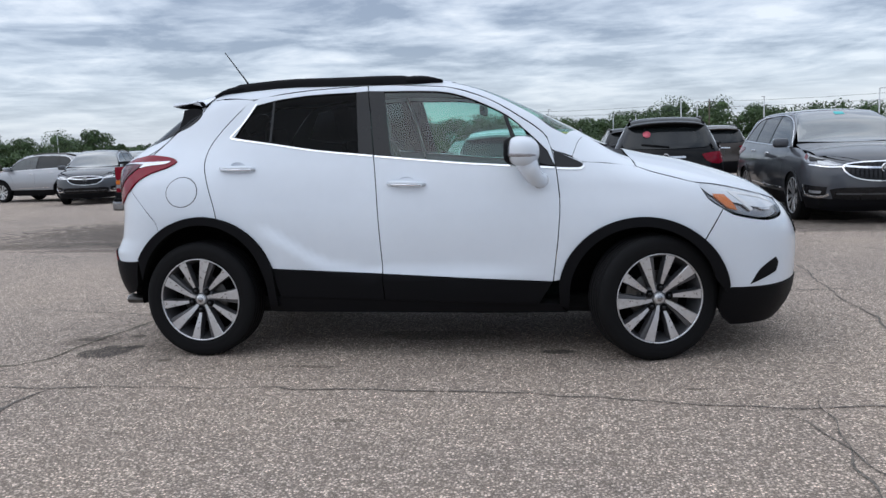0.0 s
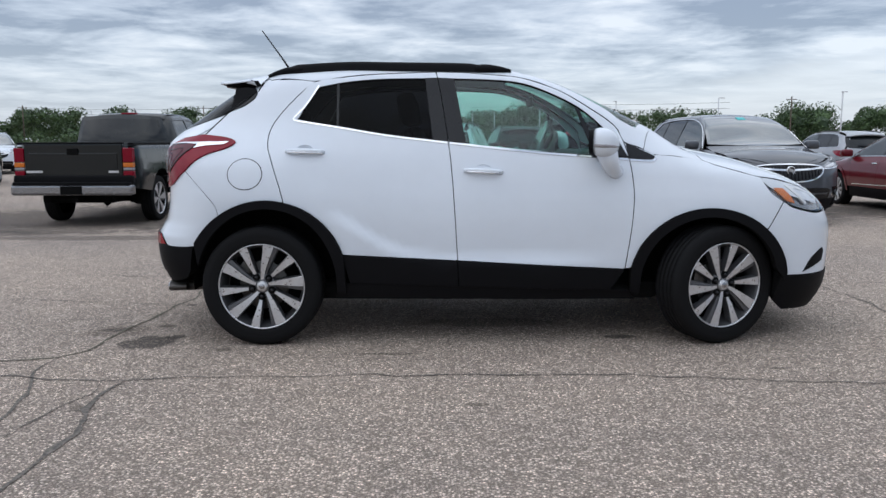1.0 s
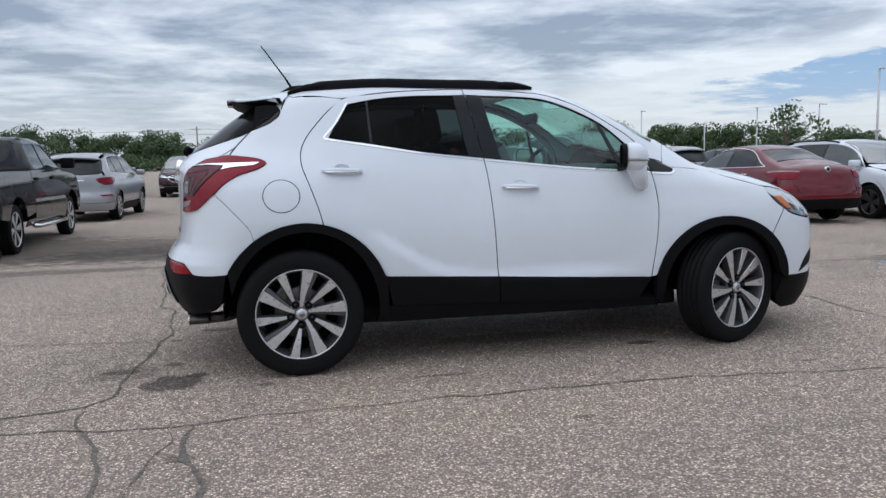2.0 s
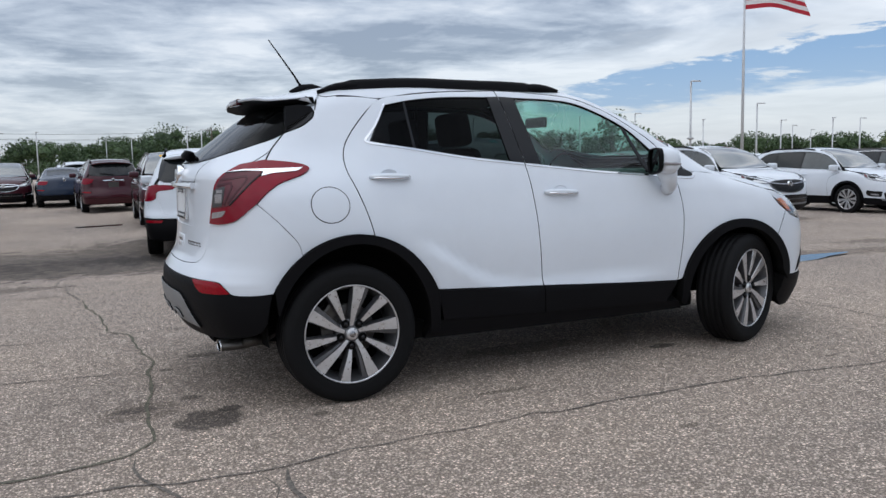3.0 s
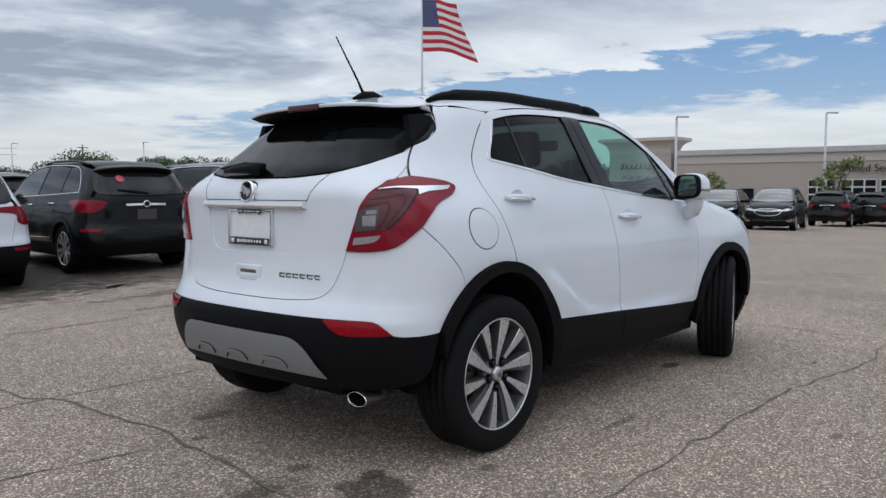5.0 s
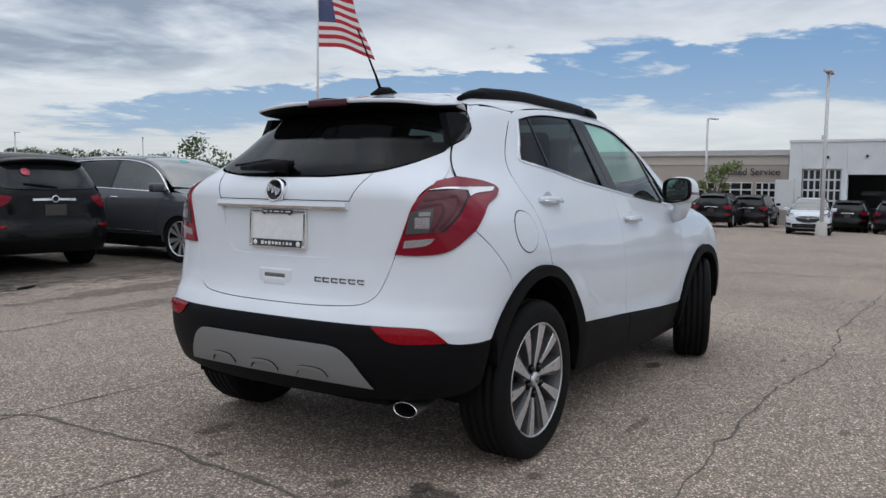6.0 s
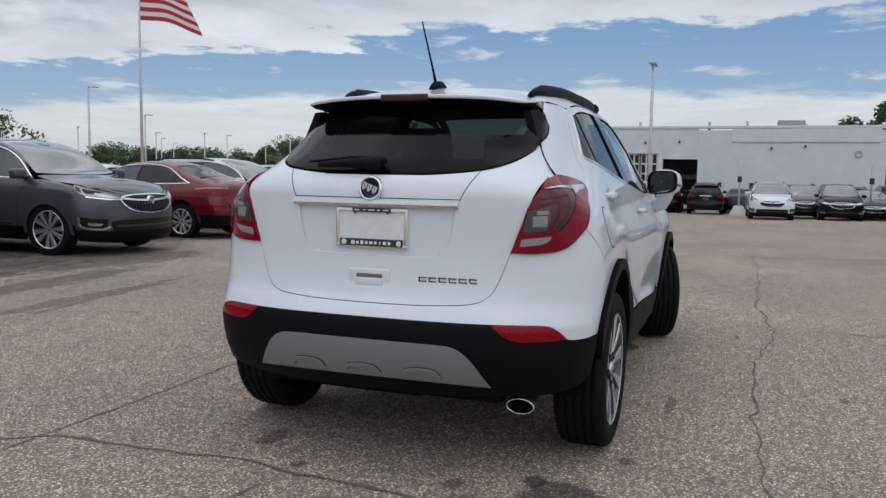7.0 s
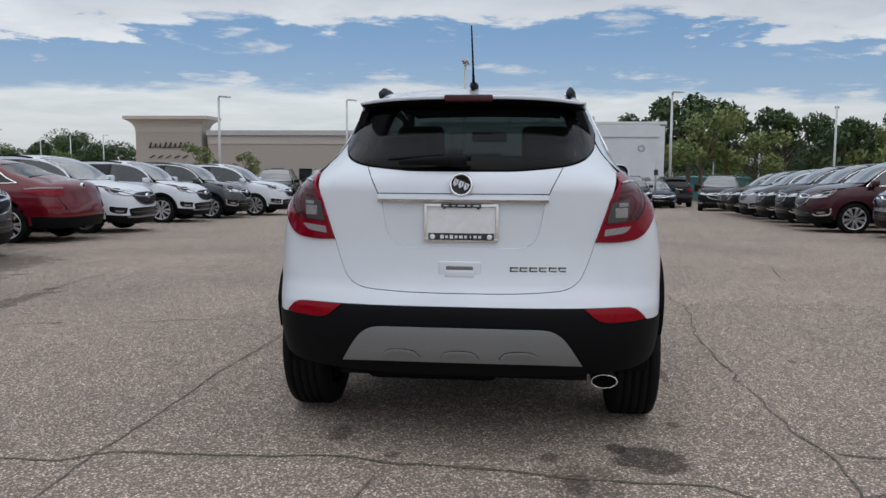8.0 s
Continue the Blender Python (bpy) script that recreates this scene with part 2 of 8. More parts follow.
def curve(pts):
    """A smooth function through a few (x, y) pairs: monotone cubic."""
    xs, ys = np.array(pts, float).T
    h, d = np.diff(xs), np.diff(ys) / np.diff(xs)
    m = np.r_[d[0], [0 if a * b <= 0 else (h1 + h2) * 3 / ((2 * h2 + h1) / a + (h2 + 2 * h1) / b) for a, b, h1, h2 in zip(d[:-1], d[1:], h[:-1], h[1:])], d[-1]]

    def exact(x):
        i = np.clip(np.searchsorted(xs, x, side="right") - 1, 0, len(h) - 1)
        t = (x - xs[i]) / h[i]
        return (ys[i] * (1 + 2 * t) * (1 - t) ** 2 + h[i] * m[i] * t * (1 - t) ** 2 + ys[i + 1] * t * t * (3 - 2 * t) + h[i] * m[i + 1] * t * t * (t - 1))

    n = 1500
    table, lo, scale = exact(np.linspace(xs[0], xs[-1], n)), xs[0], (n - 1) / (xs[-1] - xs[0])

    def at(x):
        u = np.minimum(np.maximum((x - lo) * scale, 0), n - 1.001)
        k = u.astype(int)
        return table[k] + (table[k + 1] - table[k]) * (u - k)
    return at


def step(a, b, x):
    t = np.clip((x - a) / (b - a), 0, 1)
    return t * t * (3 - 2 * t)


def smax(a, b, k):
    return np.maximum(a, b) + np.maximum(k - np.abs(a - b), 0) ** 2 / (4 * k)


class Skin:
    """A car's outer surface. x runs forward from the rear axle, y to its left, z up from the ground."""

    def __init__(self, side, top, rear, nose, wheelbase, extra=None, crown=0.13, rear_bow=None, nose_bow=(0.33, 0.25), round_top=0.11, round_ends=0.16):
        self.side, self.top, self.rear, self.nose = curve(side), curve(top), curve(rear), curve(nose)
        self.wheelbase, self.extra, self.crown, self.nose_bow = wheelbase, extra, crown, nose_bow
        self.rear_bow = rear_bow or (lambda z: 0.12)
        self.round_top, self.round_ends = round_top, round_ends
        self.back_axis, self.front_axis = 0.35, wheelbase - 0.155

    def half_width(self, x, z):
        s = self.side(z)
        return self.extra(s, x, z) if self.extra else s

    def body(self, p):
        """Below zero inside the skin, above zero outside."""
        x, y, z = p[..., 0], np.abs(p[..., 1]), p[..., 2]
        g = smax(y - self.half_width(x, z), (z - self.top(x) + (self.crown(x) if callable(self.crown) else self.crown) * y * y) * 0.9, self.round_top)
        rear = (self.rear(z) + self.rear_bow(z) * y * y + 0.22 * y ** 4 - x) * (1 - 0.25 * step(1.1, 1.2, z))
        g = smax(g, rear, self.round_ends)
        return smax(g, x - self.nose(z) + self.nose_bow[0] * y * y + self.nose_bow[1] * y ** 4, self.round_ends)

    def solve(self, a, b):
        """Where the way from a (outside) to b (inside) meets the skin."""
        lo, hi = np.zeros(len(a)), np.ones(len(a))
        for _ in range(17):
            mid = (lo + hi) / 2
            out = self.body(a + (b - a) * mid[:, None]) > 0
            lo, hi = np.where(out, mid, lo), np.where(out, hi, mid)
        return a + (b - a) * hi[:, None]

    def normals(self, p):
        n = np.stack([self.body(p + 2e-3 * d) - self.body(p - 2e-3 * d) for d in np.eye(3)], -1)
        return n / np.maximum(np.linalg.norm(n, axis=-1, keepdims=True), 1e-9)

    def place(self, view, uv):
        """Points of the skin: seen from the side (x, z), the back (y, z), the top (x, y), or round the tail or nose (angle, z)."""
        u, v = np.asarray(uv, float).T
        o = np.zeros_like(u)
        if view == "side":
            a, b = np.stack([u, o - 1.5, v], 1), np.stack([u, o, v], 1)
        elif view == "back":
            a, b = np.stack([o - 2.5, u, v], 1), np.stack([o + 0.8, u, v], 1)
        elif view == "top":
            a, b = np.stack([u, v, o + 2.6], 1), np.stack([u, v, o + 0.6], 1)
        elif view == "tail":
            b = np.stack([o + self.back_axis, o, v], 1)
            a = b + np.stack([-2.6 * np.cos(u), -2.6 * np.sin(u), o], 1)
        else:
            b = np.stack([o + self.front_axis, o, v], 1)
            a = b + np.stack([2.6 * np.cos(u), -2.6 * np.sin(u), o], 1)
        return self.solve(a, b)


def outline(points, spacing):
    """A closed line through points, rounded; a third value marks a sharp corner."""
    pts = [Vector(p[:2]) for p in points]
    sharp = [len(p) > 2 for p in points]
    out, n = [], len(pts)
    for i in range(n):
        a, b = pts[i], pts[(i + 1) % n]
        ta = (b - a) if sharp[i] else (b - pts[i - 1]) / 2
        tb = (b - a) if sharp[(i + 1) % n] else (pts[(i + 2) % n] - a) / 2
        if not sharp[i]:
            ta = ta * min(1, 1.2 * (b - a).length / max(ta.length, 1e-6))
        if not sharp[(i + 1) % n]:
            tb = tb * min(1, 1.2 * (b - a).length / max(tb.length, 1e-6))
        k = max(1, round((b - a).length / spacing))
        for j in range(k):
            t = j / k
            out.append(a * (1 + 2 * t) * (1 - t) ** 2 + ta * t * (1 - t) ** 2 + b * t * t * (3 - 2 * t) + tb * t * t * (t - 1))
    return np.array([tuple(p) for p in out])


def inset(loop, d):
    """The loop moved inwards (anticlockwise loops) by d."""
    before, after = loop - np.roll(loop, 1, 0), np.roll(loop, -1, 0) - loop
    na, nb = (np.stack([-e[:, 1], e[:, 0]], 1) / np.maximum(np.linalg.norm(e, axis=1, keepdims=True), 1e-9) for e in (before, after))
    m = na + nb
    return loop + d * m / np.maximum((m * nb).sum(1, keepdims=True), 0.5)


def inside(pts, loop):
    x, y = pts[:, :1], pts[:, 1:]
    a, b = loop, np.roll(loop, -1, 0)
    cross = (a[:, 1] > y) != (b[:, 1] > y)
    at = a[:, 0] + (y - a[:, 1]) * (b[:, 0] - a[:, 0]) / np.where(b[:, 1] == a[:, 1], 1e-9, b[:, 1] - a[:, 1])
    return (cross & (x < at)).sum(1) % 2 == 1


def filled(loops, cell):
    """Triangles that fill the first loop but for the others (holes), with inner points on a grid."""
    lo, hi = loops[0].min(0), loops[0].max(0)
    gx, gy = np.arange(lo[0] + cell / 2, hi[0], cell), np.arange(lo[1] + cell / 2, hi[1], cell)
    grid = np.stack(np.meshgrid(gx, gy), -1).reshape(-1, 2)
    keep = inside(grid, loops[0])
    for hole in loops[1:]:
        keep &= ~inside(grid, hole)
    rim = np.concatenate(loops)
    grid = grid[keep]
    if len(grid):
        near = np.sqrt(((grid[:, None] - rim[None]) ** 2).sum(-1)).min(1)
        grid = grid[near > cell * 0.45]
    verts, edges, start = np.concatenate([rim, grid]), [], 0
    for loop in loops:
        edges += [(start + i, start + (i + 1) % len(loop)) for i in range(len(loop))]
        start += len(loop)
    from_cdt = delaunay_2d_cdt([Vector(v) for v in verts], edges, [], 0, 1e-6)
    pts, tris = np.array([tuple(v) for v in from_cdt[0]]), np.array([f for f in from_cdt[2] if len(f) == 3])
    mid = pts[tris].mean(1)
    keep = inside(mid, loops[0])
    for hole in loops[1:]:
        keep &= ~inside(mid, hole)
    return pts, tris[keep]


PANELS = {}


def panel_mesh(name, skin, view, points, material, holes=(), gap=0.0035, proud=0.0, depth=0.02, cell=0.05, mirror=False, soft=False):
    """A sheet of a car's skin inside an outline, with rounded, turned-in edges. mirror: its twin on the left side."""
    key = (id(skin), view, tuple(points), tuple(map(tuple, holes)), gap, proud, depth, cell, soft)
    if key in PANELS:
        verts, norms, faces, slots = PANELS[key]
    else:
        verts, norms, faces, slots = PANELS[key] = panel_shape(skin, view, points, holes, gap, proud, depth, cell, soft)
    if mirror:
        verts, norms = verts * (1, -1, 1), norms * (1, -1, 1)
        faces = [f[::-1] for f in faces]
    return mesh_of(name, verts, faces, [material, DARK], norms, slots=slots)


def panel_shape(skin, view, points, holes, gap, proud, depth, cell, soft):
    loops = []
    for k, line in enumerate((points, *holes)):
        loop = outline(line, cell * 0.7)
        area = (loop[:, 0] * np.roll(loop[:, 1], -1) - np.roll(loop[:, 0], -1) * loop[:, 1]).sum()
        loop = loop if area > 0 else loop[::-1]
        loops.append(inset(loop, gap if k == 0 else -gap))
    uv, tris = filled(loops, cell)
    p = skin.place(view, uv)
    n = skin.normals(p)
    q = p + n * proud
    a, b, c = q[tris[:, 0]], q[tris[:, 1]], q[tris[:, 2]]
    flip = (np.cross(b - a, c - a) * n[tris[:, 0]]).sum(1) < 0
    tris[flip] = tris[flip][:, ::-1]
    verts, norms, faces = [q], [n], [tuple(t) for t in tris]
    slots = [0] * len(tris)
    if depth:
        seen = {}
        for t in tris:
            for e in ((t[0], t[1]), (t[1], t[2]), (t[2], t[0])):
                seen[e] = True
        rim = [e for e in seen if (e[1], e[0]) not in seen]
        ids = sorted({i for e in rim for i in e})
        out = np.zeros((len(q), 3))
        for i, j in rim:
            o = np.cross(q[j] - q[i], n[i])
            o /= max(np.linalg.norm(o), 1e-9)
            out[i] += o
            out[j] += o
        o = out[ids] / np.maximum(np.linalg.norm(out[ids], axis=1, keepdims=True), 1e-9)
        base, k = len(q), len(ids)
        where = {v: s for s, v in enumerate(ids)}
        r = min(0.002, depth / 2)
        verts += [q[ids] + o * r * 0.7 - n[ids] * r, q[ids] + o * r * 0.7 - n[ids] * depth]
        norms += [o, o]
        for i, j in rim:
            a, b = where[i], where[j]
            faces += [(i, base + a, base + b, j), (base + a, base + k + a, base + k + b, base + b)]
            slots += [0, 1 if depth >= 0.02 and not (soft and i >= len(loops[0])) else 0]
    return np.concatenate(verts), np.concatenate(norms), faces, slots


def arch(x, z, rx, rz, a0, a1, n):
    """Points along an ellipse between two angles in degrees."""
    return [(x + rx * math.cos(radians(a0 + (a1 - a0) * k / n)), z + rz * math.sin(radians(a0 + (a1 - a0) * k / n))) for k in range(n + 1)]


# ---- the white compact SUV that the camera walks round ----
WHEELBASE, TRACK, WHEEL_R = 2.555, 0.765, 0.335
STEER = 19.0


def hero_width(s, x, z):
    s = s - 0.16 * np.maximum(0, (0.6 - x) / 1.1) ** 2 * step(0.98, 1.3, z)
    s = s - 0.07 * np.maximum(0, x - 1.3) ** 2 * step(0.95, 1.2, z)
    s = s - 0.10 * np.maximum(0, x - 2.55) ** 2
    s = s + 0.036 * np.exp(-((x + 0.10) / 0.45) ** 2) * np.exp(-((z - 0.97) / 0.2) ** 2)
    for wx in (0, WHEELBASE):
        s = s + 0.016 * np.exp(-((x - wx) / 0.46) ** 4) * np.exp(-((z - 0.62) / 0.28) ** 4)
    crease = 0.50 + 0.27 * np.exp(-np.maximum(0, x - 0.30) ** 2 / 0.13)
    return s + 0.024 * step(0.028, -0.062, z - crease) * step(0.32, 0.5, x) * step(2.1, 1.6, x)


HERO = Skin(
    side=[(.10, .74), (.25, .785), (.32, .812), (.42, .826), (.52, .834), (.66, .838), (.80, .830), (.90, .813), (.98, .795), (1.06, .772), (1.13, .745), (1.25, .688), (1.40, .615), (1.52, .556), (1.64, .49)],
    top=[(-.80, 1.40), (-.345, 1.512), (-.1, 1.548), (.2, 1.578), (.6, 1.600), (1.0, 1.600), (1.3, 1.578), (1.55, 1.525), (1.8, 1.428), (2.1, 1.278), (2.36, 1.142), (2.52, 1.098), (2.77, 1.045), (2.95, .990), (3.1, .935), (3.22, .875), (3.32, .80), (3.5, .6)],
    rear=[(.20, -.58), (.28, -.63), (.36, -.685), (.45, -.722), (.53, -.735), (.60, -.732), (.65, -.705), (.70, -.668), (.76, -.650), (.88, -.640), (1.02, -.640), (1.09, -.640), (1.14, -.622), (1.18, -.585), (1.30, -.432), (1.44, -.252), (1.52, -.155), (1.64, -.02)],
    nose=[(.10, 3.24), (.20, 3.34), (.30, 3.395), (.45, 3.415), (.62, 3.42), (.74, 3.405), (.85, 3.345), (.95, 3.24), (1.1, 3.0)],
    wheelbase=WHEELBASE, extra=hero_width, round_top=0.095, crown=lambda x: 0.13 - 0.095 * step(1.1, 1.6, x) * step(2.45, 2.2, x), rear_bow=lambda z: .17 - .05 * step(.62, .75, z) + .13 * step(1.1, 1.3, z))


def make_tyre(radius, rim, half):
    """A road tyre with four grooves round the tread."""
    g, d = 0.0055, 0.008
    prof = [(rim - 0.004, -half * 0.80), (rim + 0.006, -half * 0.90), (rim + 0.012, -half * 0.90), (rim + 0.03, -half * 0.99), (rim + 0.034, -half * 0.975), (rim + 0.045, -half * 1.0), (radius - 0.035, -half * 0.985), (radius - 0.016, -half * 0.92), (radius - 0.006, -half * 0.82), (radius - 0.001, -half * 0.70)]
    for y in (-0.50, -0.17, 0.17, 0.50):
        y *= half
        prof += [(radius, y - g), (radius - d, y - g * 0.7), (radius - d, y + g * 0.7), (radius, y + g)]
    left = [(r, -y) for r, y in prof[:10]][::-1]
    return turned("tyre", prof + left, RUBBER, 72)


def make_spoke(a, swirl, r0, r1, w0, w1, y0, y1, groove=0.30):
    """A blade of the wheel: bright machined face, a painted groove down its trailing side, dark flanks."""
    verts, faces, slots, n = [], [], [], 8
    for i in range(n):
        t = i / (n - 1)
        r = r0 + (r1 - r0) * t
        c = a + swirl * math.sin(t * math.pi / 2)
        w = w0 + (w1 - w0) * t ** 1.1
        y = y0 + (y1 - y0) * t - 0.004 * math.sin(math.pi * t)
        g = -w + 2 * w * groove
        for off, yy in ((-w - 0.004, y + 0.045), (-w, y + 0.012), (g - 0.0035, y + 0.010), (g, y + 0.0005), (w * 0.93, y), (w, y + 0.003), (w + 0.005, y + 0.045)):
            ang = c + off / r
            verts.append((r * math.cos(ang), yy, r * math.sin(ang)))
    for i in range(n - 1):
        for k in range(6):
            faces.append((i * 7 + k, i * 7 + k + 1, i * 7 + 8 + k, i * 7 + 7 + k))
            slots.append(0 if k in (3, 4) else 1)
    return verts, faces, slots


def make_wheel(parent, at, radius=WHEEL_R, rim=0.238, half=0.108):
    """A wheel with its tyre; its outer face looks to -y: five broad and five slim blades, five nuts in pockets."""
    hub = part("wheel", turned("wheel", [(rim - 0.004, -half * 0.80), (rim + 0.003, -half * 0.90), (rim - 0.001, -half * 0.92), (rim - 0.005, -half * 0.88), (rim - 0.011, -half * 0.70), (rim - 0.026, -half * 0.25), (rim - 0.030, half * 0.8)], [ALLOY, RIM_PAINT], 64, slots=[1, 0, 0, 1, 1, 1]), parent, "", at)
    part("tyre", make_tyre(radius, rim, half), hub, "black rubber tyre")
    y = -half * 0.86
    for k in range(5):
        v, f, s = make_spoke(k * math.tau / 5 + radians(53.8), -0.16, 0.028, rim - 0.004, 0.010, 0.043, y + 0.016, y, 0.30)
        part("spoke", mesh_of("spoke", v, f, [ALLOY, RIM_PAINT], smooth=False, slots=s), hub, "broad machined spoke")
        v, f, s = make_spoke(k * math.tau / 5 + radians(15.5), -0.08, 0.060, rim - 0.004, 0.007, 0.027, y + 0.017, y, 0.06)
        part("spoke", mesh_of("spoke", v, f, [ALLOY, RIM_PAINT], smooth=False, slots=s), hub, "slim machined spoke")
    part("hub", turned("hub", [(0.0, y + 0.013), (0.066, y + 0.016), (0.076, y + 0.028), (0.076, y + 0.06)], RIM_PAINT, 32), hub)
    part("hub_cap", turned("hub_cap", [(0.0, y + 0.001), (0.024, y + 0.002), (0.029, y + 0.005), (0.031, y + 0.014)], ALLOY, 24), hub, "bright centre cap")
    part("cap_mark", turned("cap_mark", [(0.0, -0.0012), (0.015, -0.001), (0.0165, 0.001)], BADGE_METAL, 18), hub, "", Matrix.Translation((0, y + 0.001, 0)))
    for k in range(5):
        ang = k * math.tau / 5 + radians(17.8)
        spot = Matrix.Translation((0.058 * math.cos(ang), y + 0.010, 0.058 * math.sin(ang)))
        part("nut_pocket", turned("nut_pocket", [(0.0, 0.004), (0.017, 0.004), (0.020, 0.0), (0.022, 0.008)], DARK, 16), hub, "", spot)
        part("lug_nut", turned("lug_nut", [(0.0, -0.010), (0.008, -0.009), (0.0115, -0.004), (0.0125, 0.008)], GLOSS_BLACK, 10), hub, "black lug nut", spot)
    part("brake_disc", turned("brake_disc", [(0.05, -0.022), (0.135, -0.022), (0.138, -0.018), (0.138, 0.0), (0.05, 0.0)], BRAKE, 40), hub)
    part("brake_caliper", box_mesh("brake_caliper", (0.075, 0.06, 0.13), BRAKE, 0.015), hub, "", Matrix.Translation((-0.135, -0.015, 0.0)))
    part("wheel_back", turned("wheel_back", [(0.0, 0.012), (rim - 0.035, 0.014), (rim - 0.03, 0.03)], DARK, 32), hub)
    return hub


def mirror_ring(steps, sgn, material):
    """Rings of a rounded, lopsided shield, for the mirror's rim and glass; steps: (x, scale)."""
    verts, faces, n = [], [], 40
    for x, s in steps:
        for k in range(n):
            a = k * math.tau / n
            u, v = math.cos(a), math.sin(a)
            r = (abs(u) ** 3.6 + abs(v) ** 3.6) ** (-1 / 3.6)
            u, v = u * r, v * r
            verts.append((x, -sgn * 0.098 * s * u, 0.079 * s * v * (1 + 0.10 * u * (v > 0) - 0.10 * u * (v < 0)) * (0.93 - 0.07 * u)))
    for i in range(len(steps) - 1):
        faces += [(i * n + k, i * n + (k + 1) % n, (i + 1) * n + (k + 1) % n, (i + 1) * n + k) for k in range(n)]
    return mesh_of("mirror_ring", verts, faces, material)


def arched(name, profile):
    """The liner over a wheel: a profile swept over the upper half."""
    verts, faces, n, m = [], [], 24, len(profile)
    for k in range(n + 1):
        a = radians(-8 + 196 * k / n)
        verts += [(r * math.cos(a), y, r * math.sin(a)) for r, y in profile]
    for k in range(n):
        faces += [(k * m + j, k * m + j + 1, (k + 1) * m + j + 1, (k + 1) * m + j) for j in range(m - 1)]
    return mesh_of(name, verts, faces, DARK)


def shield_mesh(w, h):
    """A small bright shield with a dark stripe cut across it; it looks to -y."""
    rim = [(-w, h * 0.85), (w, h * 0.85), (w, -h * 0.25), (0.0, -h), (-w, -h * 0.25)]
    verts = [(x, -0.006, z) for x, z in rim] + [(x * 1.08, 0.0, z * 1.05) for x, z in rim] + [(-w * 0.45, -0.0065, h * 0.55), (w * 0.45, -0.0065, -h * 0.35), (w * 0.62, -0.0065, -h * 0.12), (-w * 0.28, -0.0065, h * 0.72)]
    faces = [(4, 3, 2, 1, 0)] + [(i, (i + 1) % 5, 5 + (i + 1) % 5, 5 + i) for i in range(5)] + [(10, 11, 12, 13)]
    return mesh_of("shield", verts, faces, [ALLOY, GLOSS_BLACK], smooth=False, slots=[0] * 6 + [1])


def ribbon(name, skin, view, line, width, material, proud=0.003, cell=0.03, mirror=False):
    """A thin raised strip along a line on the skin."""
    pts = [Vector(p) for p in line]
    left, right = [], []
    for i, p in enumerate(pts):
        d = (pts[min(i + 1, len(pts) - 1)] - pts[max(i - 1, 0)]).normalized()
        nrm = Vector((-d.y, d.x)) * width / 2
        left.append(tuple(p + nrm))
        right.append(tuple(p - nrm))
    loop = left + right[::-1]
    k = len(left)
    loop = [(*p, 1) if i in (0, k - 1, k, 2 * k - 1) else p for i, p in enumerate(loop)]
    return panel_mesh(name, skin, view, loop, material, gap=0, proud=proud, depth=max(0.006, proud + 0.004), cell=cell, mirror=mirror)


REAR_ARCH = (0.03, 0.345, 0.455, 0.468)
FRONT_ARCH = (2.50, 0.345, 0.445, 0.420)


def on_line(a, b, x):
    return a[1] + (b[1] - a[1]) * (x - a[0]) / (b[0] - a[0])


